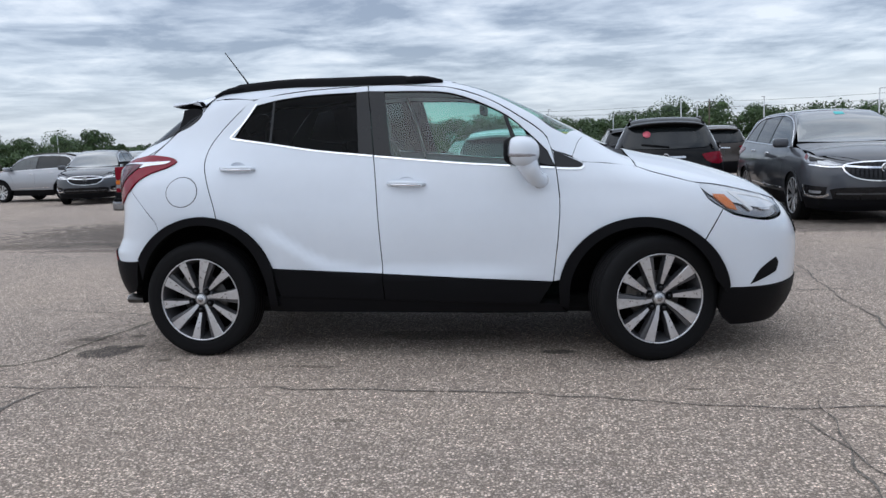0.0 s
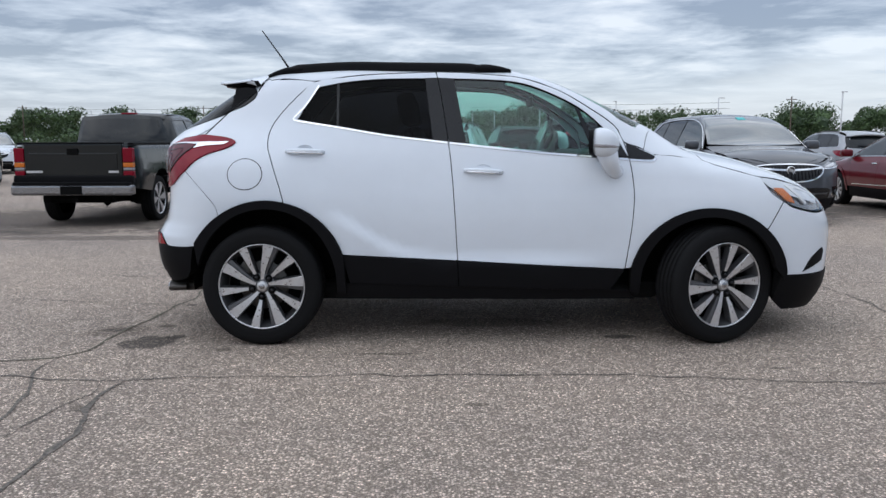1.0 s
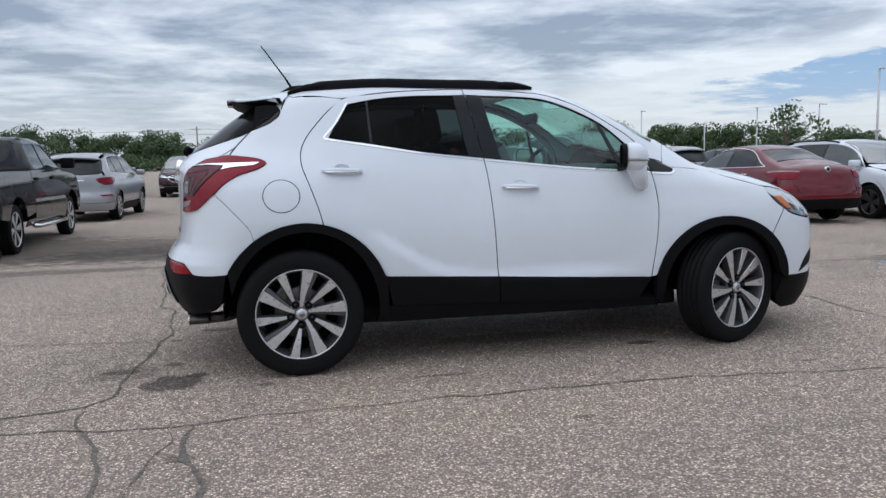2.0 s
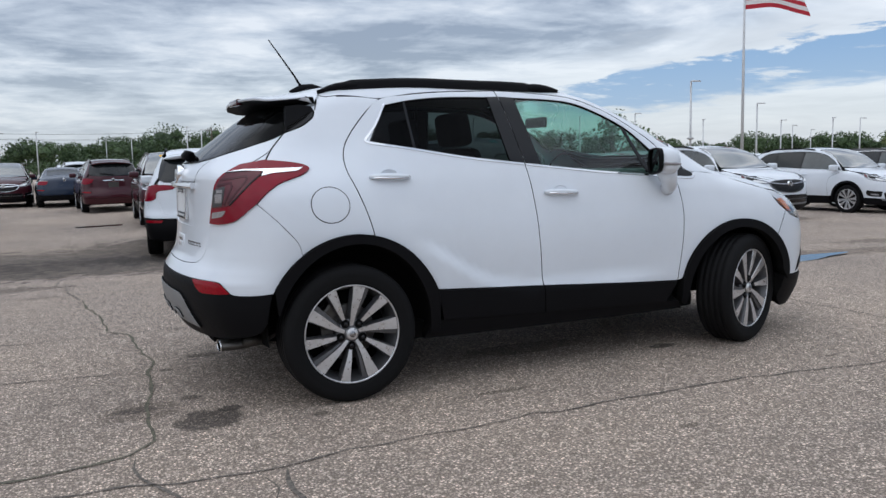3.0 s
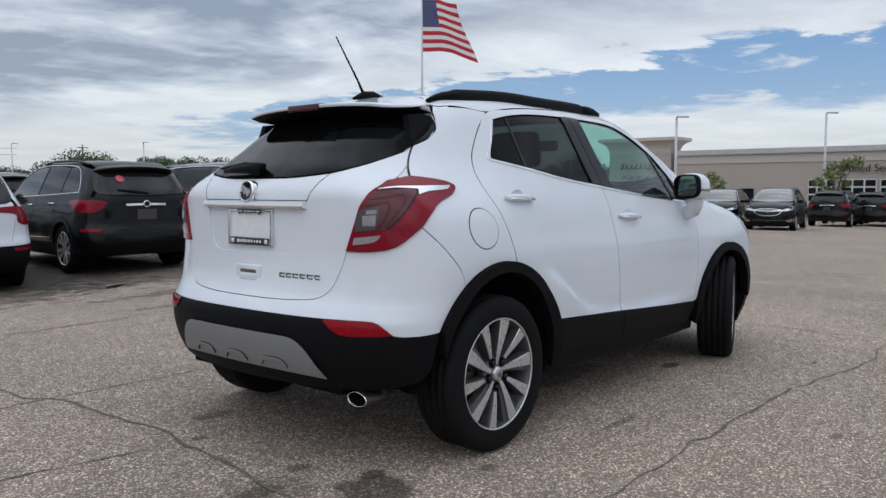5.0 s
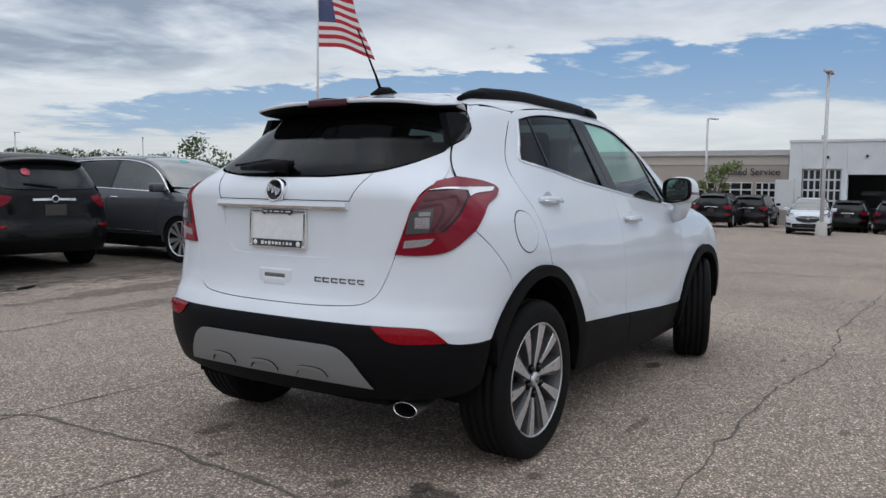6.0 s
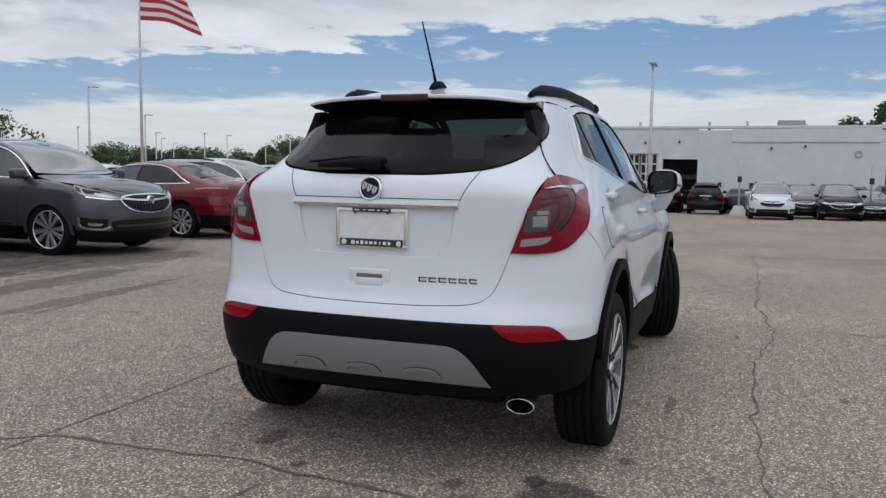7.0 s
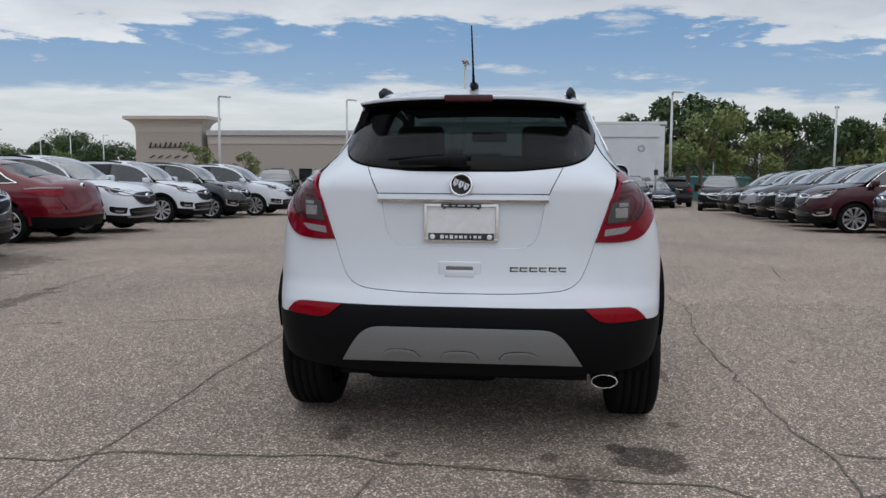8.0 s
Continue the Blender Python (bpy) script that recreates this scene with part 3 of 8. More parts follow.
def build_hero():
    car = thing("suv_car", "white compact crossover car with black lower cladding on asphalt", "car")
    sk = HERO
    clad_a, clad_b = (0.45, 0.512), (2.03, 0.424)
    low_a, low_b = (0.49, 0.351), (1.95, 0.302)
    seam_b = [(0.974, 1.534), (1.006, 1.369), (1.042, 1.131), (1.061, 0.96), (1.080, 0.681), (1.092, on_line(clad_a, clad_b, 1.092))]
    front_seam = [(2.004, 1.196), (2.042, 1.084), (2.058, 0.995), (2.072, 0.847), (2.064, 0.698), (2.050, 0.577)]
    roof_line = [(0.458, 1.505), (0.663, 1.522)]
    rear_line = [(0.131, 0.801), (0.108, 0.891), (0.055, 1.05), (0.035, 1.114), (0.038, 1.195), (0.083, 1.281), (0.192, 1.403), (0.286, 1.479)]
    win_r = [(0.192, 1.262, 1), (0.302, 1.443, 1), (0.466, 1.473), (0.671, 1.490), (0.962, 1.494, 1), (0.995, 1.369), (1.030, 1.137, 1), (0.708, 1.173), (0.413, 1.221)]
    win_f = [(0.990, 1.494, 1), (1.308, 1.484), (1.471, 1.464), (1.633, 1.405), (1.793, 1.320), (1.920, 1.210), (2.005, 1.125, 1), (2.048, 1.040, 1), (1.50, 1.082), (1.06, 1.133, 1), (1.022, 1.369)]
    arch_door = arch(*REAR_ARCH, 22, 77, 6)
    for mirror in (False, True):
        def skin_part(name, line, mat, parent=car, label="", view="side", **kw):
            return part(name, panel_mesh(name, sk, view, line, mat, mirror=mirror, **kw), parent, label)

        sgn = -1 if mirror else 1
        # rear door
        line = [(*rear_line[0], 1), *rear_line[1:], *roof_line, (*seam_b[0], 1), *seam_b[1:-1], (*seam_b[-1], 1), (*clad_a, 1), *arch_door[1:-1]]
        door = skin_part("rear_door", line, WHITE, holes=[win_r], cell=0.035, label="white rear door with dark window")
        rear_pane = [(0.200, 1.264, 1), (0.305, 1.438, 1), (0.466, 1.469), (0.671, 1.486), (0.912, 1.490, 1), (0.955, 1.148, 1), (0.708, 1.177), (0.413, 1.225)]
        skin_part("window", rear_pane, PRIVACY, door, "dark privacy glass", gap=0, proud=-0.006, depth=0.004, cell=0.05)
        skin_part("pillar_cover", [(0.912, 1.494, 1), (0.979, 1.497, 1), (1.003, 1.369), (1.039, 1.136, 1), (0.955, 1.148, 1)], GLOSS_BLACK, door, "black pillar cover", gap=0.0, proud=0.003, depth=0.012, cell=0.05)
        skin_part("window_divider", [(0.408, 1.462, 1), (0.420, 1.464, 1), (0.425, 1.220, 1), (0.413, 1.222, 1)], GLOSS_BLACK, door, gap=0, proud=-0.002, depth=0.006, cell=0.04)
        part("chrome_trim", ribbon("chrome_trim", sk, "side", [(0.305, 1.452), (0.23, 1.335), (0.165, 1.262), (0.19, 1.250), (0.254, 1.240), (0.42, 1.214), (0.71, 1.166), (1.036, 1.128)], 0.009, CHROME, 0.004, mirror=mirror), door, "bright chrome strip")
        skin_part("cladding", [(*clad_a, 1), (*seam_b[-1], 1), (1.098, on_line(low_a, low_b, 1.098), 1), (*low_a, 1)], CLAD, door, "black plastic cladding", proud=0.010, depth=0.03)
        # front door
        line = [(*seam_b[-1], 1), *seam_b[-2:0:-1], (*seam_b[0], 1), (1.135, 1.530), (1.335, 1.514), (1.464, 1.499), (1.628, 1.446), (1.726, 1.400), (1.854, 1.319), (1.949, 1.253), *front_seam, (*clad_b, 1)]
        door = skin_part("front_door", line, WHITE, holes=[win_f], cell=0.035, label="white front door")
        skin_part("window", [(1.075, 1.489, 1), (1.308, 1.480), (1.471, 1.460), (1.633, 1.401), (1.765, 1.333, 1), (1.86, 1.068, 1), (1.50, 1.086), (1.140, 1.130, 1)], CLEAR, door, "green-tinted window glass", gap=0, proud=-0.008, depth=0.004)
        skin_part("quarter_window", [(1.785, 1.320, 1), (1.86, 1.260), (1.930, 1.185, 1), (1.965, 1.060, 1), (1.885, 1.066, 1)], CLEAR, door, "small fixed pane", gap=0, proud=-0.008, depth=0.004)
        skin_part("window_divider", [(1.763, 1.334, 1), (1.787, 1.320, 1), (1.888, 1.066, 1), (1.858, 1.068, 1)], GLOSS_BLACK, door, gap=0, proud=-0.003, depth=0.006)
        skin_part("pillar_cover", [(0.985, 1.497, 1), (1.075, 1.492, 1), (1.140, 1.129, 1), (1.046, 1.134, 1), (1.010, 1.369)], GLOSS_BLACK, door, "black pillar cover", gap=0.0, proud=0.003, depth=0.012)
        skin_part("sail_panel", [(1.932, 1.188, 1), (2.000, 1.128), (2.045, 1.045, 1), (1.967, 1.060, 1)], GLOSS_BLACK, door, "black sail panel", gap=0.001)
        part("chrome_trim", ribbon("chrome_trim", sk, "side", [(1.050, 1.126), (1.50, 1.077), (1.739, 1.057), (2.045, 1.034)], 0.009, CHROME, 0.004, mirror=mirror), door, "bright chrome strip")
        skin_part("cladding", [(*seam_b[-1], 1), (*clad_b, 1), (*low_b, 1), (1.098, on_line(low_a, low_b, 1.098), 1)], CLAD, door, "black plastic cladding", proud=0.010, depth=0.03)
        # door handles
        for name, (hx, hz), slope in (("rear_door_handle", (0.245, 1.082), -0.03), ("front_door_handle", (1.235, 0.972), -0.05)):
            base = sk.place("side", [(hx, hz)])[0]
            y0 = -base[1]
            m = Matrix.Translation((base[0], sgn * -(y0 + 0.024), base[2])) @ Euler((sgn * radians(-4), 0, 0)).to_matrix().to_4x4() @ Matrix.Rotation(-slope, 4, "Y")
            grip = part(name, tube_mesh(name, [(-0.105, sgn * 0.022, 0), (-0.085, sgn * 0.006, 0.001), (-0.04, 0, 0.002), (0.04, 0, 0.002), (0.085, sgn * 0.006, 0.001), (0.105, sgn * 0.022, 0)], [0.009, 0.0125, 0.0145, 0.0145, 0.0135, 0.010], WHITE, 10), car, "white door handle", m)
            part("handle_strip", tube_mesh("handle_strip", [(-0.09, sgn * -0.004, -0.006), (0.0, sgn * -0.0095, -0.007), (0.09, sgn * -0.004, -0.006)], 0.006, CHROME, 8), grip, "chrome strip")
            part("finger_recess", turned("finger_recess", [(0.0, 0.012), (0.03, 0.008), (0.040, 0.0)], WHITE, 20), grip, "", Matrix.Translation((0.0, sgn * 0.026, 0.014)) @ Matrix.Diagonal((1.1, sgn * 0.6, 0.62, 1)))
        # quarter panel
        tail_edge = [(-0.345, 1.169), (-0.277, 1.163), (-0.19, 1.150), (-0.150, 1.130), (-0.19, 1.103), (-0.297, 1.068), (-0.366, 1.027), (-0.420, 0.975)]
        line = [(*rear_line[0], 1), *rear_line[1:-1], (*rear_line[-1], 1), (0.16, 1.492), (0.02, 1.490, 1), (-0.02, 1.462), (-0.068, 1.432, 1), (-0.058, 1.410), (-0.068, 1.385), (-0.126, 1.342), (-0.222, 1.305, 1), (-0.29, 1.245), (*tail_edge[0], 1), *tail_edge[1:3], tail_edge[3], *tail_edge[4:-1], (*tail_edge[-1], 1), (-0.337, 0.891), (-0.250, 0.790), (*arch(*REAR_ARCH, 125, 78, 5)[0], 1), *arch(*REAR_ARCH, 125, 78, 5)[1:-1]]
        quarter = skin_part("quarter_panel", line, WHITE, cell=0.03, label="white rear quarter panel")
        skin_part("pillar_inner", [(-0.42, 1.15, 1), (-0.20, 1.13, 1), (-0.16, 1.29, 1), (-0.235, 1.30), (-0.30, 1.25), (-0.37, 1.185)], WHITE, quarter, "", gap=0, proud=-0.0045, depth=0.0, cell=0.03)
        skin_part("roof_corner", [(0.07, -0.42, 1), (-0.05, -0.45), (-0.085, -0.515, 1), (-0.03, -0.552), (0.07, -0.558, 1)], WHITE, quarter, "", view="top", gap=0, proud=-0.0045, depth=0.0, cell=0.03)
        fuel = arch(-0.080, 0.958, 0.092, 0.082, 0, 345, 23)
        skin_part("fuel_door", fuel, WHITE, quarter, "round fuel door", gap=0.0, proud=0.0025, depth=0.0025, cell=0.03)
        part("fuel_door_gap", ribbon("fuel_door_gap", sk, "side", [(-0.080 + 0.0945 * math.cos(k * math.tau / 40), 0.958 + 0.0845 * math.sin(k * math.tau / 40)) for k in range(41)], 0.0030, DARK, 0.0009, mirror=mirror), quarter)
        skin_part("quarter_glass", [(-0.222, 1.308, 1), (-0.126, 1.345), (-0.071, 1.387), (-0.062, 1.410), (-0.072, 1.432, 1), (-0.128, 1.420, 1)], GLOSS_BLACK, car, "gloss black corner trim", gap=0.001, cell=0.03)
        # the fin that carries the spoiler's end down to the window's corner
        fin = [(-0.052, -0.546, 1.410), (-0.070, -0.532, 1.440), (-0.125, -0.520, 1.448), (-0.190, -0.508, 1.440), (-0.196, -0.524, 1.395), (-0.214, -0.553, 1.312), (-0.130, -0.560, 1.342)]
        k = len(fin)
        inner_fin = [(x, y + 0.035, z) for x, y, z in fin]
        faces = [tuple(range(k))[::-1], tuple(range(k, 2 * k))] + [(i, (i + 1) % k, k + (i + 1) % k, k + i) for i in range(k)]
        part("window_fin", mesh_of("window_fin", [(x, sgn * y, z) for x, y, z in fin + inner_fin], faces if not mirror else [f[::-1] for f in faces], CLAD, smooth=False), car, "black window fin")
        for line in ([(-0.205, 1.318), (-0.245, 1.278), (-0.295, 1.226), (-0.338, 1.172)], [(-0.052, 1.422), (-0.040, 1.452), (-0.030, 1.478)]):
            part("gate_gap", ribbon("gate_gap", sk, "side", line, 0.0034, DARK, 0.0025, 0.02, mirror), quarter)
        # fender and front arch
        line = [(*clad_b, 1), *front_seam[::-1][:-1], (2.030, 1.130, 1), (2.10, 1.105), (2.20, 1.062, 1), (2.30, 1.055), (2.472, 1.030), (2.543, 1.003), (2.685, 0.962), (2.784, 0.936, 1), (2.834, 0.853), (2.905, 0.802, 1), (*arch(*FRONT_ARCH, 45, 168, 9)[0], 1), *arch(*FRONT_ARCH, 45, 168, 9)[1:]]
        skin_part("fender", line, WHITE, cell=0.035, label="white front fender")
        skin_part("sail_trim", [(2.038, 1.128, 1), (2.10, 1.098), (2.196, 1.052, 1), (2.19, 1.034), (2.054, 1.036, 1)], GLOSS_BLACK, car, "black triangle trim", gap=0.0, proud=0.003, depth=0.006)
        part("chrome_trim", ribbon("chrome_trim", sk, "side", [(2.056, 1.031), (2.12, 1.026), (2.185, 1.026), (2.203, 1.040)], 0.010, CHROME, 0.005, mirror=mirror), car, "bright chrome strip")
        # black arch mouldings and sill
        outer, inner = arch(*REAR_ARCH, 19, 150, 18), arch(0.03, 0.345, 0.392, 0.425, 0, 165, 18)
        skin_part("arch_moulding", [(0.47, 0.30, 1), (*outer[0], 1), *outer[1:-1], (*outer[-1], 1), (*inner[-1], 1), *inner[-2:0:-1], (0.425, 0.30, 1)], CLAD, car, "black wheel-arch moulding", gap=0, proud=0.022, depth=0.05, cell=0.03)
        outer, inner = arch(*FRONT_ARCH, 8, 170, 20), arch(2.50, 0.345, 0.385, 0.372, 5, 178, 20)
        skin_part("arch_moulding", [(2.93, 0.37, 1), (*outer[0], 1), *outer[1:-1], (*outer[-1], 1), (2.065, 0.30, 1), (2.11, 0.28, 1), *inner[-2:0:-1]], CLAD, car, "black wheel-arch moulding", gap=0, proud=0.022, depth=0.05, cell=0.03)
        skin_part("sill", [(0.44, 0.352, 1), (2.06, 0.300, 1), (2.10, 0.245, 1), (0.40, 0.255, 1)], CLAD, car, "black sill", gap=0.002, proud=0.0, depth=0.06)
        # tail lamp
        turn = lambda view, pts: [(math.atan2(-q[1], sk.back_axis - q[0]), q[2]) for q in sk.place(view, pts)]
        inner = turn("back", [(-0.549, 0.882), (-0.585, 0.985), (-0.618, 1.075), (-0.640, 1.150)])
        outer = turn("side", tail_edge)
        lamp = [(*inner[0], 1), *inner[1:-1], (*inner[-1], 1), (*outer[0], 1), *outer[1:-1], (*outer[-1], 1), (0.712, 0.902), (0.620, 0.882)]
        tail = skin_part("tail_lamp", lamp, RED_LENS, car, "red tail lamp with clear inner lens", view="tail", gap=-0.001, proud=0.010, depth=0.018, cell=0.02)
        lens = skin_part("inner_lens", [(0.640, 1.111, 1), (0.707, 1.115), (0.768, 1.120), (0.783, 1.107), (0.755, 1.055), (0.722, 1.010), (0.684, 0.972), (0.629, 0.960), (0.566, 0.955, 1), (0.581, 1.003), (0.607, 1.063)], SMOKE, tail, "mauve-grey inner lens", view="tail", gap=0, proud=0.0125, depth=0.004, cell=0.02)
        for line in ([(0.622, 1.082), (0.693, 1.089), (0.736, 1.095), (0.742, 1.080), (0.731, 1.052), (0.698, 1.003), (0.677, 0.979)], [(0.611, 1.058), (0.665, 1.067), (0.682, 1.068), (0.689, 1.055), (0.685, 1.031), (0.665, 0.989), (0.656, 0.972)]):
            part("light_guide", ribbon("light_guide", sk, "tail", line, 0.007, RED_DEEP, 0.0145, 0.02, mirror), lens, "dark red light guide")
        part("light_guide", ribbon("light_guide", sk, "tail", [(0.640, 1.113), (0.707, 1.117), (0.768, 1.122), (0.787, 1.107), (0.758, 1.055), (0.725, 1.010), (0.686, 0.970)], 0.004, GLOSS_BLACK, 0.0145, 0.02, mirror), lens, "black edge line")
        core = skin_part("light_core", [(0.584, 1.039, 1), (0.657, 1.054, 1), (0.653, 1.004), (0.642, 0.968, 1), (0.569, 0.959, 1), (0.575, 0.996)], ALLOY_DARK, lens, "grey bulb window", view="tail", gap=0, proud=0.0145, depth=0.003, cell=0.02)
        for u, z, w, h in ((0.630, 1.033, 0.036, 0.014), (0.622, 1.001, 0.046, 0.040)):
            skin_part("bulb", [(u - w / 2, z - h / 2, 1), (u + w / 2, z - h / 2 + 0.001, 1), (u + w / 2, z + h / 2, 1), (u - w / 2, z + h / 2 - 0.001, 1)], PALE_LENS, tail, "pale bulb", view="tail", gap=0, proud=0.017, depth=0.003, cell=0.02)
        skin_part("reversing_light", [(0.565, 0.932, 1), (0.662, 0.944, 1), (0.647, 0.925), (0.623, 0.915), (0.559, 0.906, 1)], PALE_LENS, tail, "grey reversing lens", view="tail", gap=0, proud=0.013, depth=0.004, cell=0.02)
        skin_part("bright_bar", [(0.640, 1.114, 1), (0.702, 1.124), (0.787, 1.126), (0.940, 1.129, 1), (0.923, 1.115), (0.833, 1.106), (0.792, 1.094, 1), (0.790, 1.114), (0.702, 1.119)], CHROME, tail, "bright upper bar", view="tail", gap=0, proud=0.015, depth=0.004, cell=0.02)
        # rear reflector
        skin_part("rear_reflector", [(0.455, 0.613, 1), (0.61, 0.613), (0.655, 0.605), (0.700, 0.566, 1), (0.62, 0.560), (0.52, 0.563)], REFLECTOR, car, "red bumper reflector", view="tail", gap=0, proud=0.009, depth=0.02, cell=0.02)
        # head lamp
        skin_part("lamp_surround", [(1.13, 0.950, 1), (1.06, 0.87), (0.80, 0.80), (0.50, 0.80, 1), (0.50, 0.86, 1), (0.75, 0.93), (0.95, 0.962)], WHITE, car, "", view="nose", gap=0, proud=-0.007, depth=0.0, cell=0.03)
        lamp = skin_part("head_lamp", [(1.115, 0.931, 1), (1.085, 0.853), (0.965, 0.775), (0.78, 0.739), (0.60, 0.760, 1), (0.52, 0.815, 1), (0.755, 0.876), (0.948, 0.912)], LAMP_COVER, car, "clear head lamp with amber side", view="nose", gap=0.002, proud=0.002, depth=0.006, cell=0.03)
        skin_part("lamp_bowl", [(1.105, 0.925, 1), (1.075, 0.855), (0.965, 0.782), (0.78, 0.746), (0.61, 0.765, 1), (0.53, 0.812, 1), (0.755, 0.870), (0.948, 0.906)], BADGE_METAL, lamp, "smoked lamp bowl", view="nose", gap=0.004, proud=-0.02, depth=0.01, cell=0.03)
        skin_part("amber_marker", [(1.058, 0.880, 1), (1.046, 0.858), (0.995, 0.806, 1), (0.948, 0.792, 1), (0.965, 0.835), (0.995, 0.876, 1)], AMBER, lamp, "amber side marker", view="nose", gap=0, proud=-0.006, depth=0.01, cell=0.02)
        skin_part("lamp_bar", [(0.965, 0.893, 1), (0.90, 0.820), (0.87, 0.785, 1), (0.85, 0.790, 1), (0.88, 0.835), (0.91, 0.872), (0.75, 0.850), (0.60, 0.815), (0.60, 0.825), (0.76, 0.863)], PLATE, lamp, "white light bar", view="nose", gap=0, proud=-0.004, depth=0.01, cell=0.02)
        skin_part("lamp_brow", [(1.095, 0.920, 1), (1.062, 0.888), (0.99, 0.884), (0.955, 0.880, 1), (0.955, 0.897), (1.02, 0.914)], GLOSS_BLACK, lamp, "black lamp brow", view="nose", gap=0, proud=-0.010, depth=0.006, cell=0.02)
        skin_part("projector", [(0.80, 0.80), (0.74, 0.845), (0.66, 0.82), (0.70, 0.785)], CHROME, lamp, "bright projector", view="nose", gap=0, proud=-0.009, depth=0.008, cell=0.02)
        # side mirror
        mx = Matrix.Translation((1.888, sgn * -0.878, 1.128)) @ Matrix.Rotation(radians(-20 * sgn), 4, "Z")
        shell = bmesh.new()
        bmesh.ops.create_uvsphere(shell, u_segments=32, v_segments=20, radius=1)
        for v in shell.verts:
            x, y, z = v.co
            p = 2.6
            r = (abs(x) ** p + abs(y) ** p + abs(z) ** p) ** (-1 / p)
            x, y, z = x * r, y * r, z * r
            wide = 1 - 0.22 * max(0, x) ** 2
            v.co = (max(-0.05, x * 0.080), sgn * y * 0.098 * wide, z * 0.080 * wide - 0.006 * x)
        shell_mesh = from_bm("side_mirror", shell, WHITE, True)
        mirror_ob = part("side_mirror", shell_mesh, car, "white door mirror with turn signal", mx)
        part("mirror_rim", mirror_ring([(-0.045, 1.0), (-0.062, 1.0), (-0.070, 0.97), (-0.071, 0.90), (-0.062, 0.86)], sgn, CLAD), mirror_ob, "black mirror housing")
        part("mirror_glass", mirror_ring([(-0.0625, 0.88), (-0.0635, 0.45), (-0.0635, 0.02)], sgn, MIRROR_GLASS), mirror_ob, "grey-green mirror glass", Matrix.Rotation(radians(sgn * -4), 4, "Z"))
        part("turn_signal", tube_mesh("turn_signal", [(0.078, sgn * -0.02, -0.022), (0.064, sgn * -0.060, -0.020), (0.025, sgn * -0.094, -0.018), (-0.04, sgn * -0.097, -0.016)], [0.004, 0.008, 0.009, 0.008], PALE_LENS, 8), mirror_ob, "clear signal strip")
        part("mirror_foot", tube_mesh("mirror_foot", [(0.010, sgn * 0.005, -0.045), (0.026, sgn * 0.02, -0.095), (0.042, sgn * 0.045, -0.140), (0.05, sgn * 0.10, -0.160), (0.05, sgn * 0.14, -0.158)], [0.060, 0.052, 0.045, 0.042, 0.040], WHITE, 18), mirror_ob, "white mirror foot")
        # roof rail
        path = []
        for k in range(25):
            t = k / 24
            x = -0.01 + 1.42 * t
            y = -0.505 + 0.055 * (1 - t) ** 2 - 0.012 * math.sin(math.pi * t)
            z = sk.place("top", [(x, y)])[0][2]
            lift = 0.027 * min(1, t * 8, (1 - t) * 6)
            path.append((x, sgn * y, z, lift))
        verts, faces = [], []
        for k, (x, y, z, lift) in enumerate(path):
            w = 0.018 * min(1, 0.3 + k / 4, 0.3 + (24 - k) / 4)
            verts += [(x, y - w * 1.2, z - 0.012), (x, y - w, z + lift * 0.7 + 0.004), (x, y - w * 0.4, z + lift * 1.25 + 0.006), (x, y + w * 0.4, z + lift * 1.25 + 0.006), (x, y + w, z + lift * 0.7 + 0.004), (x, y + w * 1.2, z - 0.012)]
        for k in range(24):
            faces += [(k * 6 + j, k * 6 + j + 1, k * 6 + 7 + j, k * 6 + 6 + j) for j in range(5)]
        faces += [(5, 4, 3, 2, 1, 0), (144, 145, 146, 147, 148, 149)]
        rail = part("roof_rail", mesh_of("roof_rail", verts, faces, CLAD), car, "black roof rail")
        for x0, x1 in ((-0.01, 0.24), (1.20, 1.41)):
            foot = []
            for k in range(6):
                x = x0 + (x1 - x0) * k / 5
                t = (x + 0.01) / 1.42
                y = -0.507 + 0.055 * (1 - t) ** 2 - 0.012 * math.sin(math.pi * t)
                foot.append((x, sgn * y, sk.place("top", [(x, y)])[0][2] + 0.012))
            part("rail_foot", tube_mesh("rail_foot", foot, [0.006, 0.014, 0.020, 0.022, 0.020, 0.008] if x0 < 0 else [0.022, 0.028, 0.027, 0.022, 0.014, 0.005], CLAD, 10), rail)
        # wheels
        for wx, turn in ((0, 0), (WHEELBASE, STEER)):
            m = Matrix.Translation((wx, sgn * -TRACK, WHEEL_R)) @ Matrix.Rotation(radians(turn + (180 if mirror else 0)), 4, "Z") @ Matrix.Rotation(radians(8 if wx else 40), 4, "Y")
            make_wheel(car, m)
            liner = arched("wheel_well", [(0.02, 0.20), (0.30, 0.16), (0.40, 0.12), (0.425, 0.0), (0.415, -0.10)])
            part("wheel_well", liner, car, "", Matrix.Translation((wx + (0.02 if wx == 0 else -0.04), sgn * -0.70, 0.36)) @ Matrix.Diagonal((1, 1 if not mirror else -1, 1, 1)))
        # cabin side lining
        skin_part("door_lining", [(0.25, 1.19, 1), (1.05, 1.08), (2.0, 1.0, 1), (2.0, 0.35, 1), (0.62, 0.35, 1), (0.52, 0.86), (0.24, 0.98, 1)], CABIN, car, "dark door lining", proud=-0.055, depth=0.03, cell=0.1)

